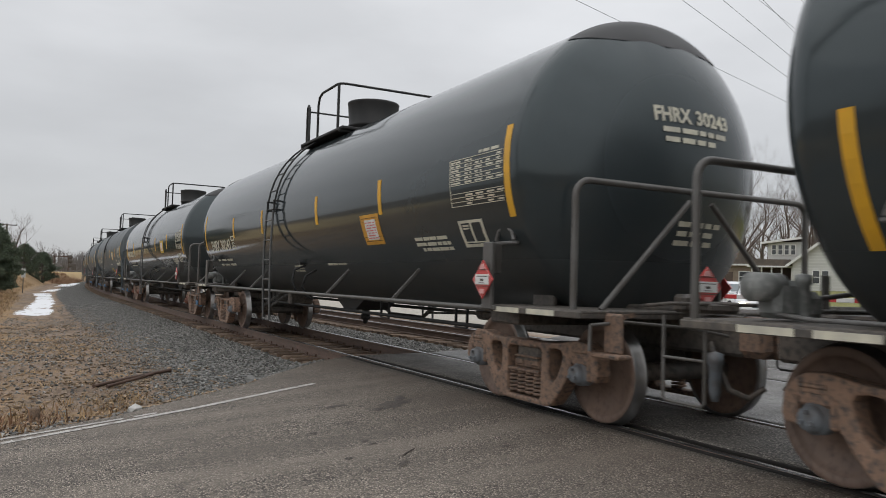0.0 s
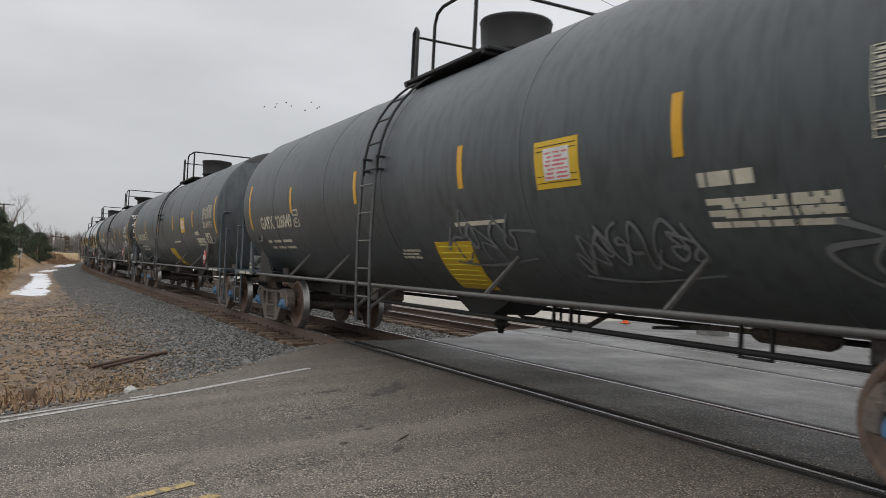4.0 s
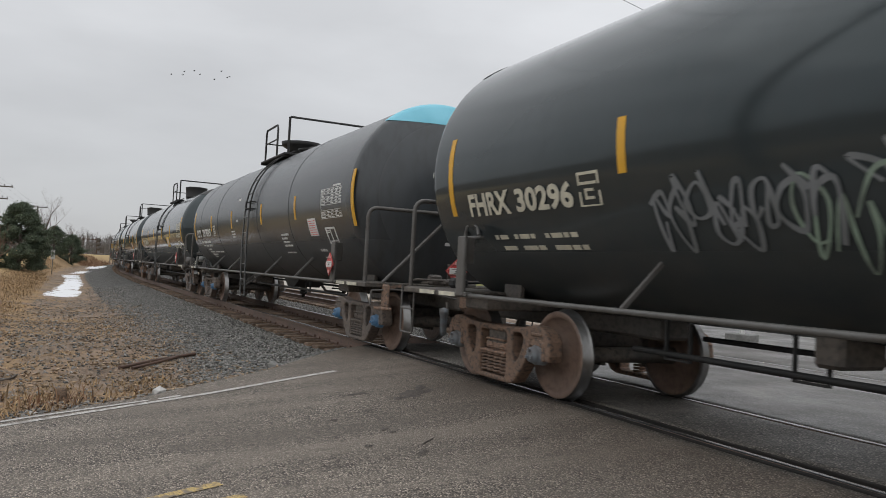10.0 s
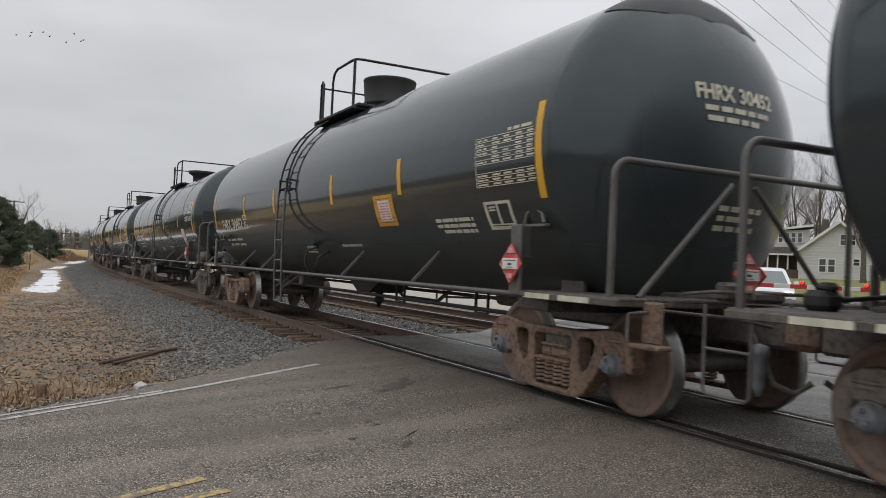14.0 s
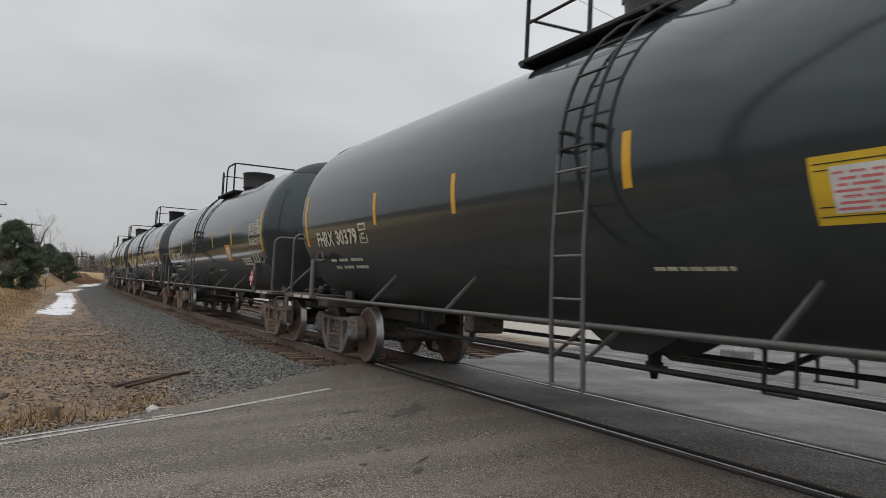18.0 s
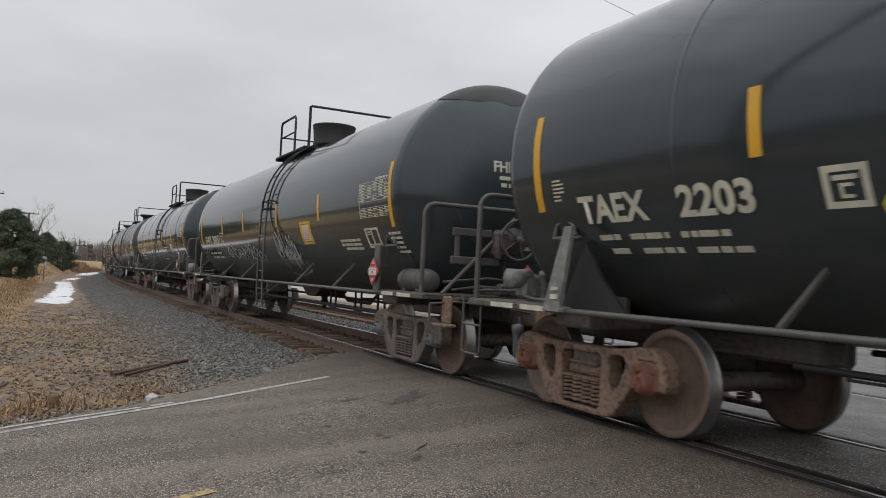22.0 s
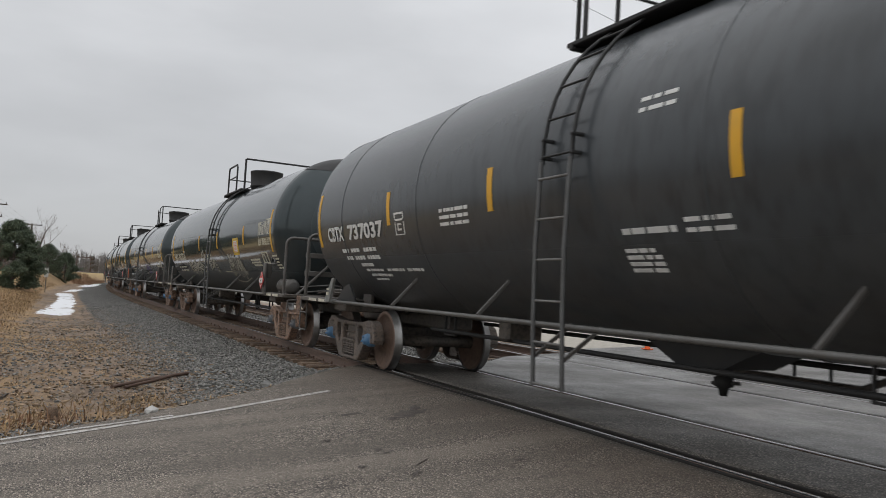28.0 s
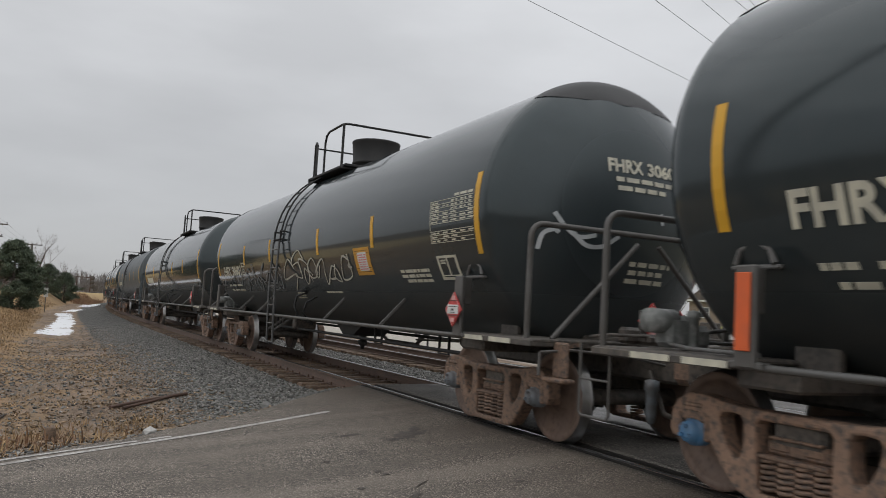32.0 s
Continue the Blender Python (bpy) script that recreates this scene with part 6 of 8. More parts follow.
# sprayed tags: car, from x, to x, from z, to z, seed, paint, strokes, width
TAGS = [(2, 2.65, 4.45, 1.5, 1.9, 4, GRAF_WHITE, 7, 0.036), (3, 0.9, 2.4, 1.4, 1.85, 6, GRAF_DIM, 5, 0.043), (3, 3.1, 4.6, 1.3, 1.75, 7, GRAF_DIM, 6, 0.043), (3, 5.6, 7.0, 1.25, 1.8, 8, GRAF_DIM, 5, 0.058),
        (5, -4.4, -0.75, 1.45, 2.05, 21, GRAF_WHITE, 9, 0.065), (5, 2.95, 4.7, 1.72, 2.15, 22, GRAF_DIM, 6, 0.036), (5, 5.15, 6.7, 1.55, 1.95, 24, GRAF_WHITE, 5, 0.043), (5, 3.0, 4.8, 1.5, 1.7, 25, GRAF_DIM, 6, 0.036),
        (6, -3.85, -2.3, 1.5, 2.1, 31, GRAF_DIM, 8, 0.050), (6, -2.1, -0.9, 1.75, 2.1, 32, GRAF_DIM, 4, 0.043), (6, -2.6, -0.9, 1.35, 2.05, 34, GRAF_GREEN, 7, 0.036),
        (12, -4.0, -2.95, 1.62, 2.1, 41, GRAF_WHITE, 5, 0.043), (13, -3.8, -1.55, 1.72, 2.1, 51, GRAF_YELLOW, 6, 0.11), (13, 2.45, 3.2, 1.75, 2.2, 52, GRAF_WHITE, 4, 0.036), (13, 0.65, 1.7, 1.48, 1.68, 53, GRAF_WHITE, 5, 0.032),
        (13, 5.1, 6.2, 1.8, 2.12, 54, GRAF_DIM, 5, 0.054), (13, 6.15, 6.75, 1.58, 1.98, 55, GRAF_DIM, 2, 0.058), (14, -3.95, -0.35, 1.42, 1.85, 61, GRAF_WHITE, 9, 0.043), (14, 0.9, 2.35, 1.28, 2.0, 62, GRAF_WHITE, 8, 0.042), (16, -4.2, -1.4, 1.55, 2.15, 71, GRAF_DIM, 8, 0.050),
        (18, -4.05, -1.5, 1.42, 1.95, 81, GRAF_CREAM, 9, 0.058), (18, -1.2, 0.6, 1.5, 2.15, 82, GRAF_CREAM, 6, 0.050), (18, 2.2, 3.9, 1.35, 2.0, 83, GRAF_CREAM, 6, 0.050), (19, -3.75, -2.1, 1.6, 2.05, 91, GRAF_WHITE, 7, 0.043),
        (19, 0.3, 1.95, 1.5, 1.95, 92, GRAF_PURPLE, 6, 0.058), (20, -5.9, -0.9, 1.55, 2.15, 95, GRAF_DIM, 11, 0.043), (20, -0.7, 3.1, 1.55, 2.2, 96, GRAF_CREAM, 7, 0.043), (10, 3.0, 4.6, 1.4, 1.85, 97, GRAF_DIM, 6, 0.036)]
FAR_STYLES = ("jacketed", "jacketed", "charcoal", "jacketed", "grey", "jacketed", "jacketed", "welded", "jacketed")
bodies = [base_car(CARS[i][0], **CARS[i][4]) if i < len(CARS) else base_car(FAR_STYLES[i % 9]) for i in range(len(OFFSETS))]
train = []
for i, off in enumerate(OFFSETS):
    if i < len(CARS):
        style, mark, number, colour, opts, stripes, decal, dx, nx = CARS[i]
    else:
        style = FAR_STYLES[i % 9]
        mark, number, colour, opts, stripes, decal, dx, nx = None, None, CREAM, dict(), S_F, "yellow", None, None
    car = bodies[i]
    tagged(car, TALE[style], "tank car", group="tank cars of the train")
    marks(car, style, mark, number, stripes, colour, decal, seed=i + 1, end_mark=bool(mark), nx=nx or (-6.55, 0.88, -5.52, 0.97), dx=dx, low_ends=(i == 0), low_note=bool(opts.get("flip")), big=0.24 if nx is WIDE else 0.25,
          drop=0.16 if opts.get("flip") else (-0.1 if style == "brown" else 0.0), panel=0.19 if style == "welded" else 0.0, decal_z=2.0 if style == "grey" or i == 2 else 1.9 if i == 18 else 1.62 if i == 13 else None)
    for q in TAGS:
        if q[0] == i:
            tag_strokes(car, style, *q[1:])
    train.append(car)


ORANGE_TAPE = material("orange_tape", (0.75, 0.13, 0.03), 0.55, second=(0.6, 0.12, 0.04), scale=5.0)


def head_stroke(g, st, prof, pts, w, out):
    """A smooth stroke of paint on the leading head, through points across and up."""
    m, path, vs, fs = len(pts), [], [], []
    for i in range(m - 1):
        p0, p1, p2, p3 = pts[max(i - 1, 0)], pts[i], pts[i + 1], pts[min(i + 2, m - 1)]
        for q in range(6):
            u = q / 6
            path.append(tuple(0.5 * (2 * b + (c - a) * u + (2 * a - 5 * b + 4 * c - d) * u * u + (3 * b - a - 3 * c + d) * u ** 3) for a, b, c, d in zip(p0, p1, p2, p3)))
    path.append(pts[-1])
    for i, (y, z) in enumerate(path):
        a, b = path[max(i - 1, 0)], path[min(i + 1, len(path) - 1)]
        dy, dz = b[0] - a[0], b[1] - a[1]
        ln = math.hypot(dy, dz) or 1
        for sgn in (-1, 1):
            yy, zz = y - sgn * dz / ln * w, z + sgn * dy / ln * w
            r = math.hypot(yy, zz - st["zc"])
            x = next((p[0] + (c[0] - p[0]) * (p[1] - r) / max(p[1] - c[1], 1e-6) for p, c in zip(prof, prof[1:]) if c[1] <= r <= p[1]), prof[1][0])
            vs.append((x + out, yy, zz))
        if i:
            fs.append((2 * i - 2, 2 * i - 1, 2 * i + 1, 2 * i))
    return g.add(vs, fs)


def cap_geo(st, rise_):
    """The top of a tank head above a level line, rise_ over its middle."""
    prof = head_profile(st["half"], st["R"], st["crown"], st["knuckle"])
    n = 24
    pr = [(x, r) for x, r in prof[1:] if r > rise_]
    a, b = pr[-1], next(p for p in prof if p[1] <= rise_)
    u = (a[1] - rise_) / (a[1] - b[1])
    pr.append((a[0] + (b[0] - a[0]) * u, rise_))
    vs, fs = [], []
    for x, r in pr:
        reach = math.acos(min(1.0, rise_ / r))
        for j in range(n + 1):
            w = reach * (2 * j / n - 1)
            vs.append((x + 0.006, (r + 0.005) * math.sin(w), st["zc"] + (r + 0.005) * math.cos(w)))
    for i in range(len(pr) - 1):
        for j in range(n):
            fs.append((i * (n + 1) + j, i * (n + 1) + j + 1, (i + 1) * (n + 1) + j + 1, (i + 1) * (n + 1) + j))
    return Geo().add(vs, fs)


def extra_marks():
    """Patches that single cars carry."""
    st = STYLES["grey"]
    for i in (3, 4):
        g = Geo()
        R, zc = st["R"], st["zc"]
        h = lambda z: R * math.asin((z - zc) / R)
        x0 = -0.33 if i == 4 else 0.5
        tank_patch(g, R, zc, x0, x0 + 0.84, h(1.57), h(1.05), 0.006, 0.35)
        p = part("yellow_patch", g, SIGN_YELLOW, train[i], "slanting yellow panel low on the tank")
        q = Geo()
        for k in range(8):
            hh = h(1.57) + (h(1.05) - h(1.57)) * (k + 0.6) / 9
            tank_patch(q, R, zc, x0 + 0.06 + 0.35 * (hh - h(1.57)), x0 + 0.76 + 0.35 * (hh - h(1.57)), hh, hh - 0.018, 0.01, 0, 1)
        tagged(part("patch_print", q, GRAF_YELLOW, p), kind="stuff")
        q = Geo()
        for k in range(3):
            bars(q, R, zc, 4.75, 5.75, h(1.62) + 0.085 * k, 0.045, 300 + k)
        bars(q, R, zc, 4.72, 5.2, h(1.89), 0.1, 310)
        tank_patch(q, R, zc, 1.17, 1.99, h(1.73), h(1.77), 0.006, 0, 1)
        tagged(part("stencil_note", q, CREAM, train[i]), kind="stuff")
    g = Geo()
    R, zc = st["R"], st["zc"]
    for k in range(9):
        a0 = 0.55 + k * 0.035
        tank_patch(g, R, zc, 0.6 + 0.008 * (k - 4) ** 2, 0.88 - 0.008 * (k - 4) ** 2, R * (a0 - 0.42), R * (a0 - 0.3851), 0.004, 0, 1)
    tagged(part("bare_patch", g, PATCH_GREY, train[4], "lighter grey patch where paint has peeled"), kind="stuff")
    q = Geo()
    wl = STYLES["welded"]
    bars(q, wl["R"], wl["zc"], -1.82, -1.01, wl["R"] * math.asin((1.86 - wl["zc"]) / wl["R"]), 0.04, 450)
    for k in range(2):
        bars(q, wl["R"], wl["zc"], 2.3, 3.1 - 0.35 * (1 - k), wl["R"] * math.asin((1.84 - wl["zc"]) / wl["R"]) + 0.08 * k, 0.04, 452 + k)
    tagged(part("stencil_note", q, WHITE, train[15]), kind="stuff")
    # stencils amidships on the brown and the charcoal cars
    R, zc = 1.56, 2.44
    h = lambda z: R * math.asin((z - zc) / R)
    q = Geo()
    for k in range(4):
        bars(q, R, zc, 3.05 + 0.03 * (k % 2), 3.62 - 0.05 * (k % 3), h(1.62) + 0.08 * k, 0.04, 460 + k)
    bars(q, R, zc, 2.98, 3.6, h(1.49), 0.03, 470)
    bars(q, R, zc, 5.3, 5.66, h(1.52), 0.05, 471)
    bars(q, R, zc, 5.3, 6.1, h(1.4), 0.035, 472)
    bars(q, R, zc, -1.0, -0.75, h(2.78), 0.05, 473)
    bars(q, R, zc, -1.0, -0.8, h(2.26), 0.05, 474)
    for k in range(3):
        bars(q, R, zc, -1.75, -1.35, h(1.88) + 0.07 * k, 0.035, 475 + k)
    tagged(part("stencil_note", q, WHITE, train[7]), kind="stuff")
    q = Geo()
    for k in range(4):
        bars(q, R, zc, 0.2, 0.6, h(1.5) + 0.06 * k, 0.035, 480 + k)
    bars(q, R, zc, 0.24, 0.85, h(1.79), 0.05, 485)
    for k in range(2):
        bars(q, R, zc, 0.95, 1.4, h(1.78) + 0.08 * k, 0.035, 486 + k)
        bars(q, R, zc, 0.5, 0.9, h(2.72) + 0.09 * k, 0.035, 488 + k)
    for k in range(3):
        bars(q, R, zc, -2.95, -2.25, h(2.02) + 0.08 * k, 0.04, 490 + k)
    tagged(part("stencil_note", q, WHITE, train[17]), kind="stuff")
    st = STYLES["brown"]
    q = Geo()
    for k in range(4):
        bars(q, R, zc, -0.06 + 0.03 * (k % 2), 0.46 + 0.04 * (k % 3), h(1.9) + 0.08 * k, 0.045, 400 + k)
        bars(q, R, zc, -0.1 + 0.03 * k, 0.3, h(1.52) + 0.055 * k, 0.03, 410 + k)
    for k in range(2):
        bars(q, R, zc, 0.62, 0.92 + 0.04 * k, h(1.76) + 0.08 * k, 0.04, 420 + k)
        bars(q, R, zc, 0.22, 0.66 - 0.2 * k, h(2.71) + 0.09 * k, 0.04, 430 + k)
        bars(q, R, zc, -3.04, -2.4, h(2.02) + 0.09 * k, 0.05, 440 + k)
    tagged(part("stencil_note", q, WHITE, train[5]), kind="stuff")
    # plate that shields the lower half of one tank head
    shield = Geo()
    rim = [(-1.42, 2.5), (1.42, 2.5), (1.4, 2.2), (0.7, 1.12), (-0.7, 1.12), (-1.4, 2.2)]
    shield.add([(8.03, y, z) for y, z in rim] + [(7.99, y, z) for y, z in rim], [(0, 1, 2, 3, 4, 5), (11, 10, 9, 8, 7, 6)] + [(k, (k + 1) % 6, 6 + (k + 1) % 6, 6 + k) for k in range(6)], True)
    part("head_shield", shield, CHARCOAL, train[10], "flat steel plate shielding the lower tank head")
    part("warning_tape", Geo().box(-6.82, -1.585, 1.36, 0.12, 0.012, 0.5, 0.004), ORANGE_TAPE, train[19], "strip of orange tape on the rear bracket")
    # caps on top of the heads: one painted light blue, the others matt black
    for k, (style, *_) in enumerate(CARS):
        if style == "brown":
            continue
        for e in (1, -1):
            paint = SKYBLUE if k == 7 and e > 0 else CAP_BLACK
            back = 0.0 if e > 0 else (0.35 if CARS[k][4].get("flip") else 0.2)
            part("head_cap", shared("%s_head_cap" % style, lambda: cap_geo(STYLES[style], 1.4 if style == "welded" else 1.165 if style == "charcoal" else 1.225), paint), None, train[k], "light blue painted top of the tank head" if paint is SKYBLUE else "matt black top of the tank head", at=pose(-back, 0, 0, 0, 0, 0 if e > 0 else 180))
    # loops of white paint on one head
    st = STYLES["jacketed"]
    prof = head_profile(st["half"], st["R"], st["crown"], st["knuckle"])
    g = Geo()
    for n, pts in enumerate((((-0.98, 2.35), (-0.87, 2.21), (-0.72, 2.11), (-0.54, 2.14)), ((-1.1, 1.96), (-1.07, 2.12), (-0.97, 2.17), (-0.92, 2.14)), ((-0.78, 2.15), (-0.64, 2.03), (-0.46, 2.03), (-0.28, 2.15)),
                             ((0.56, 2.46), (0.61, 2.24), (0.73, 2.11), (0.9, 2.09), (1.0, 2.2)), ((0.6, 2.42), (0.67, 2.34), (0.77, 2.38)), ((0.26, 2.44), (0.29, 2.32)))):
        head_stroke(g, st, prof, pts, 0.022, 0.012 + 0.0004 * n)
    tagged(part("spray_tag", g, GRAF_WHITE, train[20], "white sprayed loops on the tank head"), kind="stuff")
    # strokes on the head of the brown car
    st = STYLES["brown"]
    prof = head_profile(st["half"], st["R"], st["crown"], st["knuckle"])
    rnd = random.Random(77)
    g = Geo()
    spots_ = [(-1.44 + 0.16 * c + 0.05 * r, 2.86 - 0.3 * r, 0.15, 0.24) for r in range(4) for c in range(4)] + [(-0.52, 2.62, 0.2, 0.24)]
    for k, (y0, z0, w, hh) in enumerate(spots_):
        pts = [(y0 + u * w, z0 + v * hh) for u, v in scrawl(rnd)[:-1]]
        path = []
        for a, b in zip(pts, pts[1:]):
            for u in (0, 0.25, 0.5, 0.75):
                path.append((a[0] + (b[0] - a[0]) * u, a[1] + (b[1] - a[1]) * u))
        path.append(pts[-1])
        vs, fs = [], []
        for i, (y, z) in enumerate(path):
            a, b = path[max(i - 1, 0)], path[min(i + 1, len(path) - 1)]
            dy, dz = b[0] - a[0], b[1] - a[1]
            ln = math.hypot(dy, dz) or 1
            for sgn in (-1, 1):
                yy, zz = y - sgn * dz / ln * 0.014, z + sgn * dy / ln * 0.014
                r = math.hypot(yy, zz - st["zc"])
                x = next((p[0] + (c[0] - p[0]) * (p[1] - r) / max(p[1] - c[1], 1e-6) for p, c in zip(prof, prof[1:]) if c[1] <= r <= p[1]), prof[1][0])
                vs.append((x + 0.014 + 0.0004 * k, yy, zz))
            if i:
                fs.append((2 * i - 2, 2 * i - 1, 2 * i + 1, 2 * i))
        g.add(vs, fs)
    tagged(part("spray_tag", g, WHITE, train[5], "white sprayed strokes on the tank head"), kind="stuff")


extra_marks()


# ---------- plants ----------
BARK = material("bark_grey_brown", (0.12, 0.1, 0.085), 0.9, second=(0.07, 0.06, 0.052), scale=5.0, bump=0.3, bump_scale=20.0)
TWIG = material("twig_brown", (0.14, 0.105, 0.085), 0.9, second=(0.1, 0.075, 0.062), scale=2.0)
# paler and greyer than TWIG: the distance haze is mixed into this colour
TWIG_HAZED = material("twig_far_hazed", (0.19, 0.175, 0.17), 0.95, second=(0.14, 0.13, 0.128), scale=0.05)
TWIG_RED = material("twig_reddish", (0.2, 0.12, 0.09), 0.9, second=(0.14, 0.09, 0.07), scale=2.0)
NEEDLE = material("pine_needles", (0.1, 0.135, 0.088), 0.8, second=(0.12, 0.145, 0.09), scale=1.3, fine=(0.058, 0.074, 0.05), fine_scale=6.0, island=0.35)
NEEDLE_OLD = material("spruce_needles_brown_green", (0.07, 0.07, 0.04), 0.85, second=(0.1, 0.085, 0.05), scale=1.0)
DRY = material("dry_grass_blades", (0.3, 0.2, 0.105), 0.9, second=(0.2, 0.13, 0.068), scale=1.5, fine=(0.4, 0.28, 0.155), fine_scale=8.0, island=0.45)
DRY_RED = material("dry_weed_stems", (0.24, 0.135, 0.075), 0.9, second=(0.16, 0.1, 0.06), scale=2.0, island=0.4)


def branches(g, p, d, length, r, level, rnd, spread=0.55, up=0.25, kids=(3, 5)):
    """A limb that bends, tapers and forks."""
    pts, rs = [p.copy()], [r]
    n = 4 if level > 1 else 3
    q, dd = p.copy(), d.copy()
    for i in range(n):
        dd = (dd + Vector((rnd.uniform(-1, 1), rnd.uniform(-1, 1), rnd.uniform(-0.4, 1) * up * 2)) * 0.22).normalized()
        q = q + dd * (length / n)
        pts.append(q.copy())
        rs.append(r * (1 - 0.75 * (i + 1) / n))
    g.tube(pts, rs, 5 if level > 2 else 3, cap=False)
    if level <= 0:
        return
    for k in range(rnd.randint(*kids)):
        u = rnd.uniform(0.3, 1.0)
        i = min(int(u * n), n - 1)
        base = pts[i].lerp(pts[i + 1], u * n - i)
        side = Vector((rnd.uniform(-1, 1), rnd.uniform(-1, 1), rnd.uniform(-0.2, 0.9) + up)).normalized()
        nd = (dd * (1 - spread) + side * spread).normalized()
        branches(g, base, nd, length * rnd.uniform(0.45, 0.7), max(rs[i] * 0.55, 0.006), level - 1, rnd, spread, up, kids)


def bare_tree(at, h, seed, label, levels=4, r=None, mat=TWIG, spread=0.55, group="bare trees"):
    rnd = random.Random(seed)
    tree = tagged(new("bare_tree"), label, "tree", group=group)
    tree.matrix_basis = pose(*at)
    r = r or h * 0.022
    trunk = Geo()
    top = Vector((rnd.uniform(-0.2, 0.2), rnd.uniform(-0.2, 0.2), h * 0.42))
    trunk.tube([(0, 0, -0.3), (0, 0, 0.2), tuple(top * 0.5), tuple(top)], [r * 1.5, r * 1.1, r * 0.9, r * 0.7], 7, cap=False)
    part("trunk", trunk, BARK, tree)
    crown = Geo()
    for k in range(6):
        a = 2 * math.pi * k / 6 + rnd.uniform(-0.4, 0.4)
        z = rnd.uniform(0.45, 1.0)
        d = Vector((math.cos(a), math.sin(a), rnd.uniform(0.8, 1.7))).normalized()
        branches(crown, top * z, d, h * rnd.uniform(0.3, 0.5), r * 0.55, levels - 1, rnd, spread)
    branches(crown, top, Vector((0, 0, 1)), h * 0.5, r * 0.65, levels - 1, rnd, spread)
    part("crown", crown, mat, tree, "leafless twigs")
    return tree


def pine(at, h, w, seed, label, mat=NEEDLE, clumps=900, cone=0.75):
    """A bushy conifer: limbs with tufts of needles and gaps between them."""
    rnd = random.Random(seed)
    tree = tagged(new("pine_tree"), label, "tree")
    tree.matrix_basis = pose(*at)
    part("trunk", Geo().tube([(0, 0, -0.3), (0, 0, h * 0.5), (0.05, 0, h * 0.97)], [h * 0.03, h * 0.02, h * 0.004], 7, cap=False), BARK, tree)
    crown, limbs = Geo(), Geo()
    nl = 60
    tips = []
    for k in range(nl):
        u = (k + rnd.random()) / nl
        z = h * (0.04 + 0.93 * u)
        reach = w / 2 * (min(1.0, 0.72 + 1.6 * u) if u < 0.3 else ((1 - u) / 0.7) ** cone) * rnd.uniform(0.72, 1.12) + 0.12
        a = k * 2.4 + rnd.uniform(-0.4, 0.4)
        end = Vector((math.cos(a) * reach, math.sin(a) * reach, z + reach * rnd.uniform(0.05, 0.35)))
        limbs.tube([(0, 0, z), tuple(end)], [0.035, 0.008], 4, cap=False)
        tips.append((Vector((0, 0, z)), end))
    for k in range(clumps):
        a, b = rnd.choice(tips)
        c = a.lerp(b, rnd.uniform(0.35, 1.0) ** 0.7) + Vector((rnd.gauss(0, 0.16), rnd.gauss(0, 0.16), rnd.gauss(0, 0.12)))
        size = h * 0.0095 * rnd.uniform(0.7, 1.5)
        for q in range(4):
            d = Vector((rnd.gauss(0, 1), rnd.gauss(0, 1), rnd.gauss(0.5, 0.8))).normalized()
            sd = d.cross(Vector((rnd.gauss(0, 1), rnd.gauss(0, 1), rnd.gauss(0, 1)))).normalized() * size * 0.35
            crown.add([tuple(c - sd), tuple(c + sd), tuple(c + d * size * 2 + sd * 0.3), tuple(c + d * size * 2 - sd * 0.3)], [(0, 1, 2, 3)], True)
    part("inner_wood", limbs, BARK, tree)["kind"] = "stuff"
    part("crown", crown.mesh("crown", mat, False), None, tree, "dark green needle tufts")
    return tree


def gz(x, y):
    return ground_z(x, y)


pine((-62, -3.15, gz(-62, -3.15) - 0.35), 5.0, 4.7, 3, "dense dark green pine standing on the dry lawn", clumps=30000, cone=0.75)
pine((-118, 0.3, gz(-118, 0.3) - 0.2), 4.2, 4.3, 4, "dark green pine further along the dry lawn", clumps=16000, cone=0.7)
pine((-112, -1.8, gz(-112, -1.8) - 0.2), 3.9, 4.0, 5, "smaller dark green pine beside another pine", clumps=14000, cone=0.7)
pine((-66, -6.6, gz(-66, -6.6) - 0.2), 4.6, 4.8, 7, "dense dark green pine at the edge of the lawn", clumps=14000, cone=0.7)
bare_tree((-44, -3.2, gz(-44, -3.2)), 2.7, 11, "small bare sapling with reddish twigs on the lawn", 3, 0.03, TWIG_RED, group="saplings")
bare_tree((-110, -3.0, gz(-110, -3.0)), 6.2, 13, "bare round-crowned tree behind the pines", 4, 0.12)
bare_tree((-135, 0.4, gz(-135, 0.4)), 5.0, 14, "bare tree in the scrub beside the line", 4, 0.1)


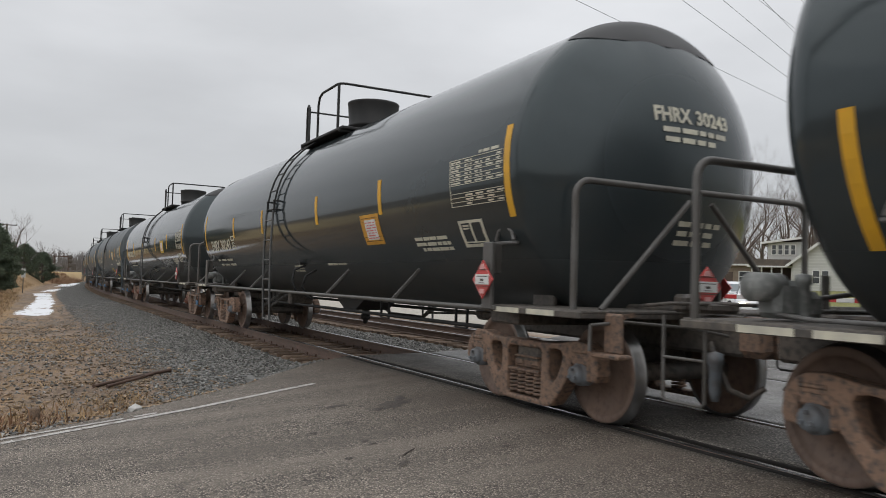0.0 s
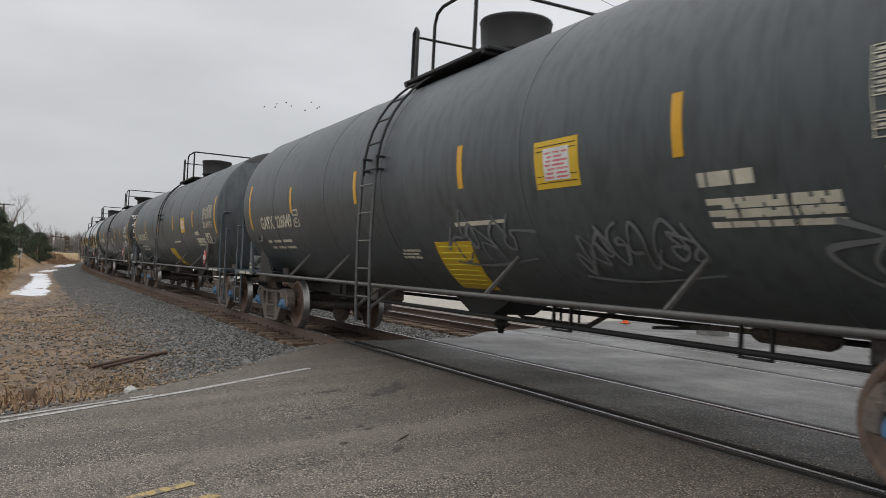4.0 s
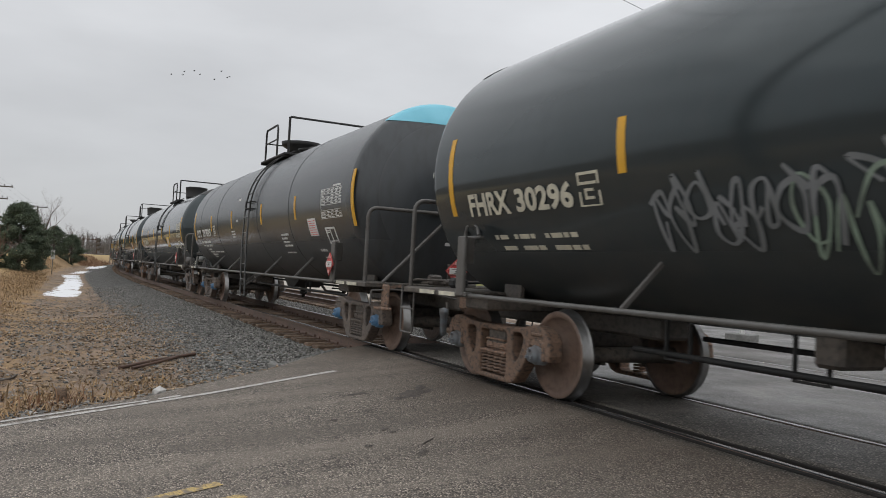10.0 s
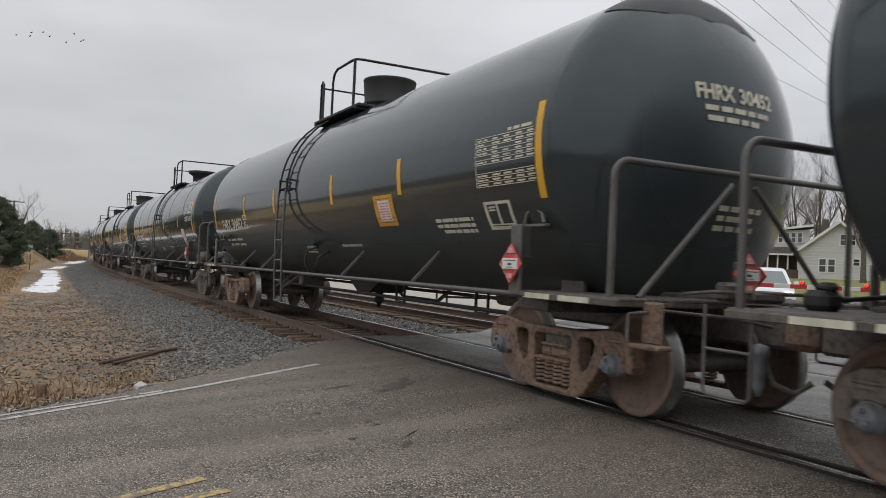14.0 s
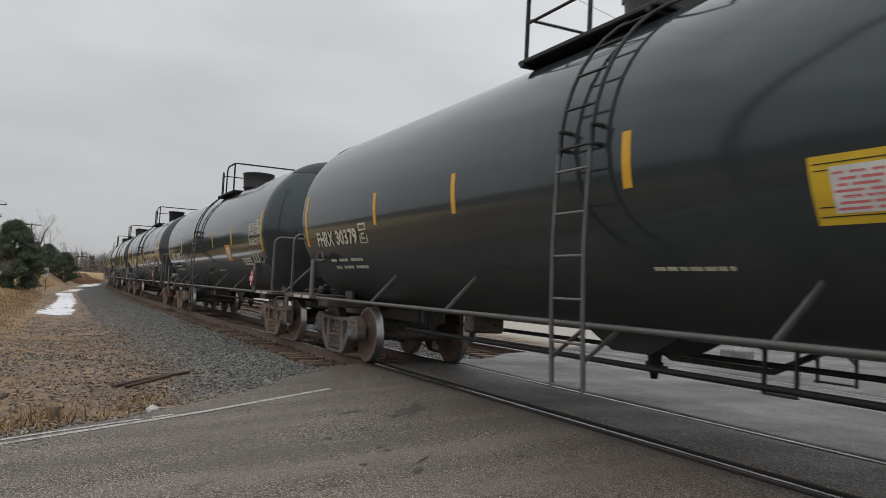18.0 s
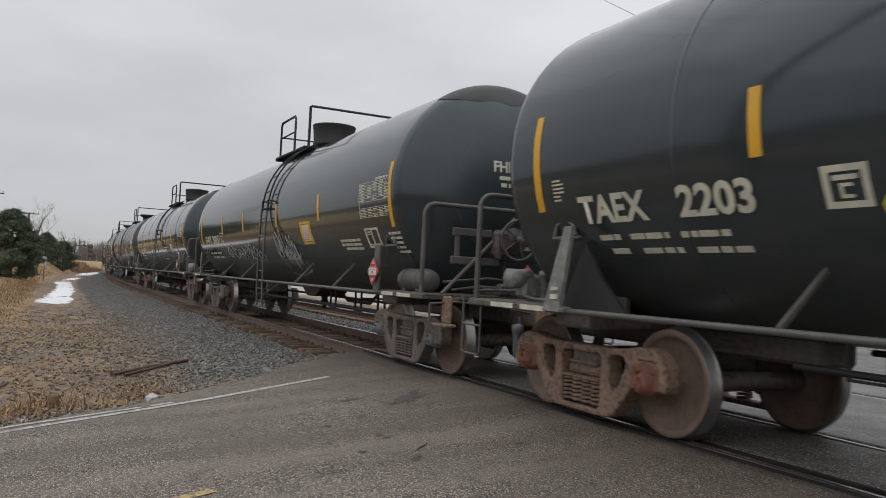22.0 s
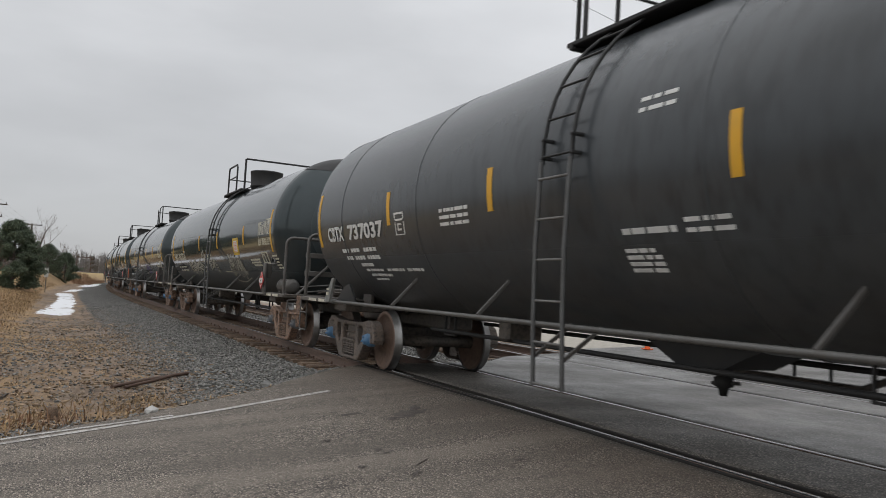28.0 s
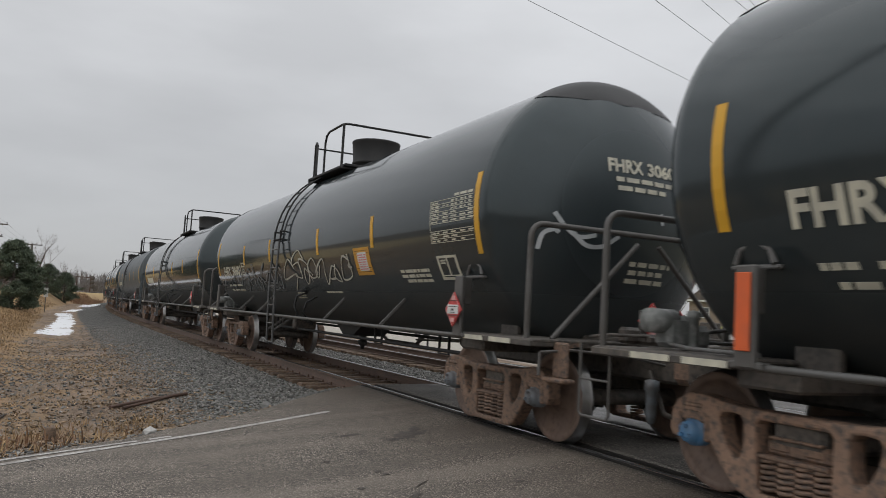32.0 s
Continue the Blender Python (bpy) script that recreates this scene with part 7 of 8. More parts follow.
def woods(name, trees, seed, label, kids=13):
    """Far leafless woodland, one joined thicket."""
    rnd = random.Random(seed)
    g = Geo()
    for x, y, h in trees:
        z0 = gz(max(-2900, min(2900, x)), y)
        g.tube([(x, y, z0 - 0.3), (x + rnd.uniform(-0.4, 0.4), y, z0 + h * 0.9)], [h * 0.014, h * 0.004], 3, cap=False)
        for k in range(kids):
            u = rnd.uniform(0.02, 0.95)
            a = rnd.uniform(0, 6.283)
            r = h * 0.3 * (1.15 - u) * rnd.uniform(0.6, 1.3)
            b = Vector((x, y, z0 + h * u * 0.85))
            e = b + Vector((math.cos(a) * r, math.sin(a) * r, h * rnd.uniform(0.08, 0.25)))
            g.tube([tuple(b), tuple(e)], [h * 0.008, h * 0.002], 3, cap=False)
            for q in range(2):
                f = b.lerp(e, rnd.uniform(0.3, 0.9))
                g.tube([tuple(f), tuple(f + Vector((rnd.uniform(-1, 1), rnd.uniform(-1, 1), rnd.uniform(0.2, 1))) * h * 0.09)], [h * 0.004, h * 0.0015], 3, cap=False)
    return tagged(new(name, g.mesh(name, TWIG_HAZED if name == "far_woods" else TWIG, False)), label, "woods", kind="stuff")


_r = random.Random(5)
woods("far_woods", [(-430 + _r.uniform(-50, 70), _r.uniform(-90, 75), _r.uniform(5.5, 10.5)) for _ in range(1500)], 6, "far leafless woods along the horizon, haze mixed into their grey-brown")
# made-up woods behind the camera, only for the tanks' mirrored horizon
woods("near_side_woods", [(_r.uniform(-260, 240), -170 - _r.uniform(0, 70), _r.uniform(8, 14)) for _ in range(260)], 7, "leafless woods added out of view behind the road, for the tanks to mirror")
woods("far_side_woods", [(_r.uniform(-300, 140), 125 + _r.uniform(0, 60), _r.uniform(10, 17)) for _ in range(330)], 8, "leafless woods behind the houses")


def scrub(name, spots, mat, label, seed, size=0.5, blades=9, kind="stuff", flat=0.2):
    """Tufts of thin blades, each blade bent and tapered."""
    rnd = random.Random(seed)
    vs, fs = [], []
    for x, y, s in spots:
        z = gz(x, y)
        for k in range(blades):
            a, l = rnd.uniform(0, 6.283), size * s * rnd.uniform(0.5, 1.2)
            lean = rnd.uniform(flat, 1.15)
            bx, by = x + rnd.gauss(0, 0.06) * (1 + s), y + rnd.gauss(0, 0.06) * (1 + s)
            w = 0.004 + 0.003 * s
            dx, dy = math.cos(a), math.sin(a)
            n = len(vs)
            vs += [(bx - dy * w, by + dx * w, z - 0.01), (bx + dy * w, by - dx * w, z - 0.01),
                   (bx + dx * l * lean * 0.45 + dy * w, by + dy * l * lean * 0.45 - dx * w, z + l * 0.6 * (1.1 - lean * 0.5)), (bx + dx * l * lean * 0.45 - dy * w, by + dy * l * lean * 0.45 + dx * w, z + l * 0.6 * (1.1 - lean * 0.5)),
                   (bx + dx * l * lean, by + dy * l * lean, z + l * (1.0 - lean * 0.75))]
            fs += [(n, n + 1, n + 2, n + 3), (n + 3, n + 2, n + 4)]
    me = bpy.data.meshes.new(name)
    me.from_pydata(vs, [], fs)
    me.materials.append(mat)
    return tagged(new(name, me), label, "grass", kind=kind)


def spots(n, seed, x0, x1, y0, y1, keep, s0=0.4, s1=1.0):
    rnd = random.Random(seed)
    out = []
    while len(out) < n:
        x, y = rnd.uniform(x0, x1), rnd.uniform(y0, y1)
        if keep(x, y, rnd):
            out.append((x, y, rnd.uniform(s0, s1)))
    return out


def on_verge(x, y, rnd):
    if x > road_left(y) - 0.25:
        return False
    d = track_y(x) - y
    if d < 2.6:
        return False
    f = smooth(2.6, 5.0, d) * (0.14 + 1.3 * max(0.0, hum(x, y, 0.7, 2) + 0.1))
    f *= 1 - 0.75 * smooth(9.0, 6.5, d) * smooth(-9.5, -12.0, x)
    return rnd.random() < f


scrub("verge_grass", spots(4600, 31, -24, -7.2, -6.5, 2.6, on_verge, 0.25, 0.8), DRY, "short dry winter grass on the verge", 32, 0.12, 8, flat=0.75)
scrub("verge_grass_far", spots(6500, 33, -110, -22, -8, -1.6, lambda x, y, r: y < -1.7 and r.random() < 0.8, 0.4, 1.0), DRY, "dry grass further along the verge", 34, 0.06, 7, flat=0.75)
scrub("bank_edge_grass", spots(900, 43, -100, -33, -4, 6, lambda x, y, r: 6.5 < track_y(x) - y < 8.4, 0.7, 1.5), DRY, "shaggy dry grass at the lawn's edge above the ditch", 44, 0.2, 8, flat=0.5)
scrub("tall_weeds", spots(34, 35, -11.5, -8.0, -3.5, 0.9, lambda x, y, r: road_left(y) - 1.8 < x < road_left(y) - 0.25, 0.6, 1.3), DRY_RED, "tall rusty dry weeds at the road's edge", 36, 0.22, 9)
scrub("pale_weeds", spots(55, 37, -12.5, -8.0, -3.5, 1.4, lambda x, y, r: road_left(y) - 2.4 < x < road_left(y) - 0.25, 0.6, 1.2), DRY, "tall pale dry weeds at the road's edge", 38, 0.22, 9)
scrub("line_side_scrub", spots(700, 39, -178, -128, -1.0, 8.0, lambda x, y, r: 3.9 < track_y(x) - y < 8.5, 0.7, 1.6), DRY_RED, "reddish dry scrub beside the line", 40, 0.75, 10)
scrub("ditch_bank_grass", spots(700, 41, -60, -24, -3.0, -1.2, lambda x, y, r: r.random() < 0.8, 0.7, 1.4), DRY, "long dry grass on the ditch bank", 42, 0.16, 9, flat=0.5)

# ---------- small things on the near ground ----------
ROD_RUST = material("rod_rust", (0.075, 0.048, 0.036), 0.8, second=(0.12, 0.07, 0.05), scale=6.0)


def thing(name, geo, mat, label, category, at=None, group=""):
    return tagged(part(name, geo, mat, at=at), label, category, group)


def lying(name, pts, r, mat, label, category):
    g = Geo().tube([(x, y, gz(x, y) + lift) for x, y, lift in pts], r, 7)
    return thing(name, g, mat, label, category)


lying("rusty_rod", [(-12.45, 0.78, 0.035), (-13.1, 1.3, 0.03), (-13.85, 2.05, 0.045)], 0.028, ROD_RUST, "rusty iron bar lying at the ballast's edge", "scrap")
lying("rusty_strap", [(-12.35, 0.95, 0.04), (-12.9, 1.35, 0.03), (-13.35, 1.7, 0.05)], 0.024, ROD_RUST, "short rusty iron bar lying beside a longer one", "scrap")
lying("fallen_stick", [(-11.6, -0.95, 0.02), (-12.0, -0.6, 0.03), (-12.3, -0.55, 0.02)], 0.015, BARK, "thin dead stick on the dry grass", "stick")
stump_xy = (-10.0, 0.02)
thing("wooden_stump", Geo().lathe([(-0.1, 0.065), (0.0, 0.07), (0.15, 0.062), (0.17, 0.05), (0.175, 0.0)], axis="z", n=9), TIE_WOOD, "short broken wooden post in the weeds", "stump", pose(*stump_xy, gz(*stump_xy)))


def pebble(seed, s):
    rnd = random.Random(seed)
    bm = bmesh.new()
    bmesh.ops.create_icosphere(bm, subdivisions=1, radius=1.0)
    for v in bm.verts:
        v.co = Vector((v.co.x * s * rnd.uniform(0.75, 1.25), v.co.y * s * rnd.uniform(0.7, 1.1), v.co.z * s * rnd.uniform(0.45, 0.8)))
    g = Geo().add([v.co[:] for v in bm.verts], [[w.index for w in f.verts] for f in bm.faces], True)
    bm.free()
    return g


STONE_PALE = material("pale_stone", (0.55, 0.54, 0.52), 0.8, second=(0.4, 0.39, 0.37), scale=9.0)
thing("white_stone", pebble(3, 0.09), STONE_PALE, "pale stone at the edge of the asphalt", "stone", pose(-9.35, 1.02, gz(-9.35, 1.02) + 0.03))
thing("dark_stone", pebble(5, 0.12), STONE, "dark stone at the ballast's edge", "stone", pose(-10.9, 2.7, gz(-10.9, 2.7) + 0.03))


def tar_patch(at, w, l, seed, turn_deg):
    rnd = random.Random(seed)
    n = 22
    vs, fs = [], []
    spread_ = [rnd.uniform(0.5, 1.1) for _ in range(n)]
    c, s = math.cos(radians(turn_deg)), math.sin(radians(turn_deg))
    for ring_u in (0.0, 0.5, 1.0):
        for k in range(n if ring_u else 1):
            a = 2 * math.pi * k / n
            q = spread_[k] * ring_u
            x, y = w * q * math.cos(a), l * q * math.sin(a)
            X, Y = at[0] + c * x - s * y, at[1] + s * x + c * y
            vs.append((X, Y, ramp(Y) + 0.008 * hum(X, Y, 0.5) + (0.012 if ring_u < 1 else 0.004)))
    for k in range(n):
        b = (k + 1) % n
        fs += [(0, 1 + k, 1 + b), (1 + k, 1 + n + k, 1 + n + b, 1 + b)]
    return tagged(part("tar_patch", Geo().add(vs, fs), TAR), "dark oily stain on the asphalt", "stain", kind="structure")


TAR = material("tar_stain", (0.04, 0.035, 0.03), 0.8, second=(0.075, 0.064, 0.054), scale=8.0, fine=(0.12, 0.1, 0.083), fine_scale=55.0, bump=0.4, bump_scale=60.0)
for k, (x, y, w, l, a) in enumerate(((-7.75, 3.5, 0.17, 0.34, 40), (-8.0, 3.66, 0.1, 0.18, 60), (-7.55, 3.2, 0.06, 0.12, 60), (-6.34, 2.58, 0.035, 0.07, 60), (-5.47, 2.55, 0.05, 0.12, 55), (-5.75, 2.72, 0.012, 0.16, 40), (-5.45, 3.46, 0.04, 0.06, 0), (-5.85, 2.25, 0.04, 0.04, 0), (-6.2, 2.6, 0.03, 0.04, 30), (-6.9, 2.3, 0.04, 0.05, 0), (-8.0, 2.9, 0.06, 0.2, 10))):
    tar_patch((x, y), w, l, k + 3, a)

# ---------- by the line ----------
POLE_WOOD = material("pole_wood", (0.13, 0.115, 0.1), 0.9, second=(0.08, 0.07, 0.062), scale=3.0, stretch=(4, 4, 0.4))
INSULATOR = material("insulator_dark", (0.06, 0.045, 0.04), 0.4)
CABLE = material("cable_black", (0.025, 0.025, 0.027), 0.6)
SIGN_PLATE = material("sign_plate_pale", (0.5, 0.5, 0.48), 0.6, second=(0.38, 0.38, 0.36), scale=9.0)


def utility_pole(x, y, h, arms, label, turn_deg, r=0.14):
    p = tagged(new("utility_pole"), label, "utility pole", group="utility poles")
    p.matrix_basis = pose(x, y, gz(x, y), 0, 0, turn_deg)
    part("pole", Geo().tube([(0, 0, -0.5), (0, 0, h)], [r * 1.2, r * 0.75], 10), POLE_WOOD, p)
    for z, w in arms:
        arm = part("crossarm", Geo().box(0, 0.14, z, w, 0.1, 0.13, 0.01), POLE_WOOD, p)
        for k in (-0.46, -0.2, 0.2, 0.46):
            part("insulator", shared("insulator", lambda: Geo().lathe([(0, 0.02), (0.06, 0.03), (0.08, 0.055), (0.13, 0.05), (0.17, 0.03), (0.18, 0.0)], axis="z", n=8), INSULATOR), None, arm, at=pose(k * w, 0.14, z + 0.06))
    return p


utility_pole(-91, -6.9, 8.0 - gz(-91, -6.9), ((7.75 - gz(-91, -6.9), 2.6), (6.5 - gz(-91, -6.9), 1.8)), "weathered wooden utility pole with two crossarms", 80)
utility_pole(-130, -4.6, 8.1 - gz(-130, -4.6), ((7.9 - gz(-130, -4.6), 2.6),), "weathered wooden utility pole with one crossarm", 80)
utility_pole(-72, -8.6, 9.6, ((9.4, 2.6), (8.4, 1.8)), "wooden utility pole beside the dry lawn", 80, 0.16)


utility_pole(-10.5, -3.5, 14.6, ((13.6, 2.6), (12.6, 2.2)), "tall weathered utility pole on the verge beside the road", 20, 0.17)


def cable(a, b, sag, label, r=0.012, group="cables"):
    a, b = Vector(a), Vector(b)
    pts = [tuple(a.lerp(b, i / 14) - Vector((0, 0, sag * 4 * (i / 14) * (1 - i / 14)))) for i in range(15)]
    return tagged(part("cable", Geo().tube(pts, r, 5), CABLE), label, "cable", group)


for k in (-1.2, -0.5, 0.5, 1.2):
    cable((-91, -6.9 + k, 7.9), (-130, -4.6 + k, 8.05), 0.5, "thin dark line between utility poles", 0.006)
    cable((-72, -8.6 + k, 9.5), (-91, -6.9 + k, 7.9), 0.4, "thin dark line between utility poles", 0.006)


def marker_sign():
    s = tagged(new("marker_sign"), "pale metal marker sign on a thin post in the grass", "sign")
    s.matrix_basis = pose(-70, -1.15, gz(-70, -1.15), 0, 0, 84)
    part("post", Geo().box(0, 0, 0.95, 0.06, 0.06, 2.1, 0.01), POLE_WOOD, s)
    part("plate", Geo().box(0, -0.05, 1.6, 0.3, 0.02, 0.75, 0.006), SIGN_PLATE, s)


def track_signal():
    s = tagged(new("railway_signal"), "dark railway signal mast with a side bracket by the line", "signal")
    x, y = -215, 6.2
    s.matrix_basis = pose(x, y, gz(x, y) + 0.6, 0, 0, 95)
    part("mast", Geo().tube([(0, 0, -0.3), (0, 0, 3.6)], 0.12, 8), ROD_RUST, s)
    part("bracket", Geo().box(-1.6, 0, 3.3, 3.6, 0.25, 0.2, 0.02).box(-3.2, 0, 1.7, 0.16, 0.16, 3.4, 0.02), ROD_RUST, s)
    for k in range(3):
        head = part("signal_head", shared("signal_head", lambda: Geo().lathe([(-0.06, 0.0), (-0.06, 0.55), (0.0, 0.56), (0.02, 0.5), (0.02, 0.0)], axis="y", n=16).box(0, 0.2, 0, 0.5, 0.4, 0.6, 0.05), GEAR), None, s, at=pose(0.4, -0.1, 1.1 + 1.05 * k))
    part("relay_case", Geo().box(1.3, 0.3, 0.7, 1.0, 0.8, 1.5, 0.05), GEAR, s)


marker_sign()
track_signal()

# ---------- beyond the tracks ----------
SIDING = material("white_siding", (0.55, 0.55, 0.53), 0.7, second=(0.46, 0.46, 0.44), scale=0.8, stretch=(0.3, 0.3, 4))
ROOFING = material("roof_shingle", (0.1, 0.085, 0.075), 0.9, second=(0.15, 0.12, 0.1), scale=2.0, bump=0.4, bump_scale=12.0)
PORCH = material("porch_brown", (0.09, 0.065, 0.055), 0.8, second=(0.12, 0.085, 0.07), scale=3.0)
TRIM_WHITE = material("trim_white", (0.7, 0.7, 0.68), 0.6, second=(0.6, 0.6, 0.58), scale=4.0)
GLASS = material("window_glass_dark", (0.03, 0.035, 0.04), 0.08, spec=0.8)


def window(parent, x, y, z, w, h):
    wd = part("window", Geo().box(x, y - 0.03, z, w + 0.2, 0.1, h + 0.2, 0.01), TRIM_WHITE, parent)
    part("pane", Geo().box(x, y - 0.085, z + h * 0.26, w, 0.02, h * 0.46), GLASS, wd)
    part("pane", Geo().box(x, y - 0.085, z - h * 0.26, w, 0.02, h * 0.46), GLASS, wd)


def gable_house():
    h = tagged(new("gable_house"), "white clapboard house with a brown porch on a rising lawn", "house")
    h.matrix_basis = pose(-50, 68.8, gz(-50, 68.8) - 0.05, 0, 0, 36)
    wall = Geo().prism([(-3.4, -0.3), (3.4, -0.3), (3.4, 2.75), (0.2, 5.55), (-3.4, 2.75)], 0, 9)
    part("wall", wall, SIDING, h)
    for k in range(18):
        z = 0.1 + k * 0.3
        half = 3.4 if z < 2.75 else 3.4 * (5.55 - z) / 2.8
        part("siding_board", shared("siding_board%d" % k, lambda z=z, half=half: Geo().box(0.05 if z > 2.75 else 0, -0.012, z, max(half * 2 - 0.1, 0.2), 0.03, 0.022), TRIM_WHITE), None, h)
    for s in (-1, 1):
        a, b = Vector((0.2, 0, 5.68)), Vector((s * 4.0, 0, 2.35))
        g = Geo()
        d = (b - a).normalized()
        n = Vector((-d.z, 0, d.x)) * (0.09 if d.x > 0 else -0.09)
        vs = [a + n, b + n, b - n, a - n]
        g.add([(v.x, -0.55, v.z) for v in vs] + [(v.x, 9.4, v.z) for v in vs], [(0, 1, 2, 3), (7, 6, 5, 4), (0, 4, 5, 1), (1, 5, 6, 2), (2, 6, 7, 3), (3, 7, 4, 0)], True)
        part("roof", g, ROOFING, h)
        part("bargeboard", Geo().bar((a.x, -0.6, a.z), (b.x, -0.6, b.z), 0.05, 0.24, 0.01), TRIM_WHITE, h)
    for x in (-1.25, -0.45):
        window(h, x, 0, 1.35, 0.55, 1.25)
    window(h, 1.7, 0, 1.75, 0.5, 0.6)
    for x in (1.1, 1.9):
        window(h, x - 0.6, 0, 3.9, 0.45, 1.0)
    # dormer wing and porch to the side
    part("dormer", Geo().box(-4.2, 3.0, 3.9, 3.2, 3.2, 2.0, 0.03), SIDING, h)
    for x in (-5.2, -4.6, -4.0, -3.4):
        window(h, x, 1.4, 4.1, 0.35, 0.95)
    part("dormer_roof", Geo().box(-4.3, 2.9, 5.05, 4.2, 4.2, 0.16, 0.02, pose(0, 0, 0, 0, -8, 0)), ROOFING, h)
    part("dormer_fascia", Geo().box(-4.3, 0.78, 5.05, 4.3, 0.06, 0.22, 0.01, pose(0, 0, 0, 0, -8, 0)), TRIM_WHITE, h)
    part("porch_wall", Geo().box(-5.4, 2.6, 0.35, 4.0, 3.0, 1.0, 0.02), PORCH, h)
    part("porch_back", Geo().box(-5.4, 4.0, 1.4, 4.0, 0.2, 2.6, 0.02), PORCH, h)
    for x in (-7.3, -6.35, -5.4, -4.45, -3.5):
        part("porch_post", shared("porch_post", lambda: Geo().box(0, 1.2, 1.55, 0.16, 0.16, 1.6, 0.02), TRIM_WHITE), None, h, at=pose(x, 0, 0))
    part("porch_roof", Geo().prism([(-7.7, 2.35), (-3.2, 2.35), (-3.6, 3.1), (-6.8, 3.1)], 0.8, 4.6), ROOFING, h)
    part("porch_gutter", Geo().box(-5.45, 0.78, 2.35, 4.6, 0.08, 0.16, 0.01), TRIM_WHITE, h)
    part("chimney", Geo().box(-1.2, 5.5, 5.4, 0.7, 0.7, 1.8, 0.03), ROOFING, h)


def low_house(x, y, turn_deg, w, label, wall_mat, roof_mat):
    h = tagged(new("low_house"), label, "house")
    h.matrix_basis = pose(x, y, gz(x, y) - 0.05, 0, 0, turn_deg)
    part("wall", Geo().box(0, 3, 1.3, w, 6, 3.2, 0.02), wall_mat, h)
    part("roof", Geo().prism([(-w / 2 - 0.5, 2.85), (w / 2 + 0.5, 2.85), (w / 2 - 2.2, 5.0), (-w / 2 + 2.2, 5.0)], -0.6, 6.6), roof_mat, h)
    part("fascia", Geo().box(0, -0.63, 2.85, w + 1.0, 0.06, 0.2, 0.01), TRIM_WHITE, h)
    for k in range(3):
        window(h, -w / 2 + w * (k + 0.5) / 3, 0, 1.5, 1.0, 1.1)
    part("door", Geo().box(w / 6, -0.05, 1.0, 0.9, 0.1, 2.0, 0.01), PORCH, h)


gable_house()
BRICK_TAN = material("tan_wall", (0.3, 0.24, 0.19), 0.85, second=(0.24, 0.19, 0.15), scale=4.0)
low_house(-66, 70, 44, 10, "low tan house with a brown roof behind the street", BRICK_TAN, ROOFING)
low_house(-30, 78, 22, 9, "small white house with a grey roof further along the street", SIDING, ROOFING)
for k, (x, y, hh, lv) in enumerate(((-41.5, 60.5, 11, 4), (-58, 88, 15, 5), (-66, 92, 16, 5), (-74, 84, 15, 5), (-50, 95, 16, 5), (-38, 92, 15, 5), (-82, 90, 14, 5), (-30, 60, 12, 4), (-60, 100, 17, 5), (-70, 104, 17, 5), (-62, 82, 13, 5), (-47, 86, 14, 5), (-78, 98, 16, 5), (-55, 108, 17, 5), (-88, 104, 16, 5))):
    bare_tree((x, y, gz(x, y)), hh, 60 + k, "tall bare street tree by the houses" if k != 7 else "bare tree with a thick trunk beside the street", lv, hh * 0.02)
pine((-54, 84, gz(-54, 84)), 11.5, 7, 15, "tall thinning brown-green spruce behind the house", NEEDLE_OLD, 9000, 0.9)

# the crossing gate over the street
RED_PAINT = material("gate_red", (0.55, 0.04, 0.04), 0.5, second=(0.45, 0.06, 0.05), scale=5.0)
LAMP_RED = material("red_lamp_lit", (0.6, 0.02, 0.01), 0.4, emit=(1.0, 0.03, 0.015), emit_strength=1.6)
LAMP_WHITE = material("headlamp_lit", (0.9, 0.85, 0.7), 0.3, emit=(1.0, 0.85, 0.55), emit_strength=6.0)


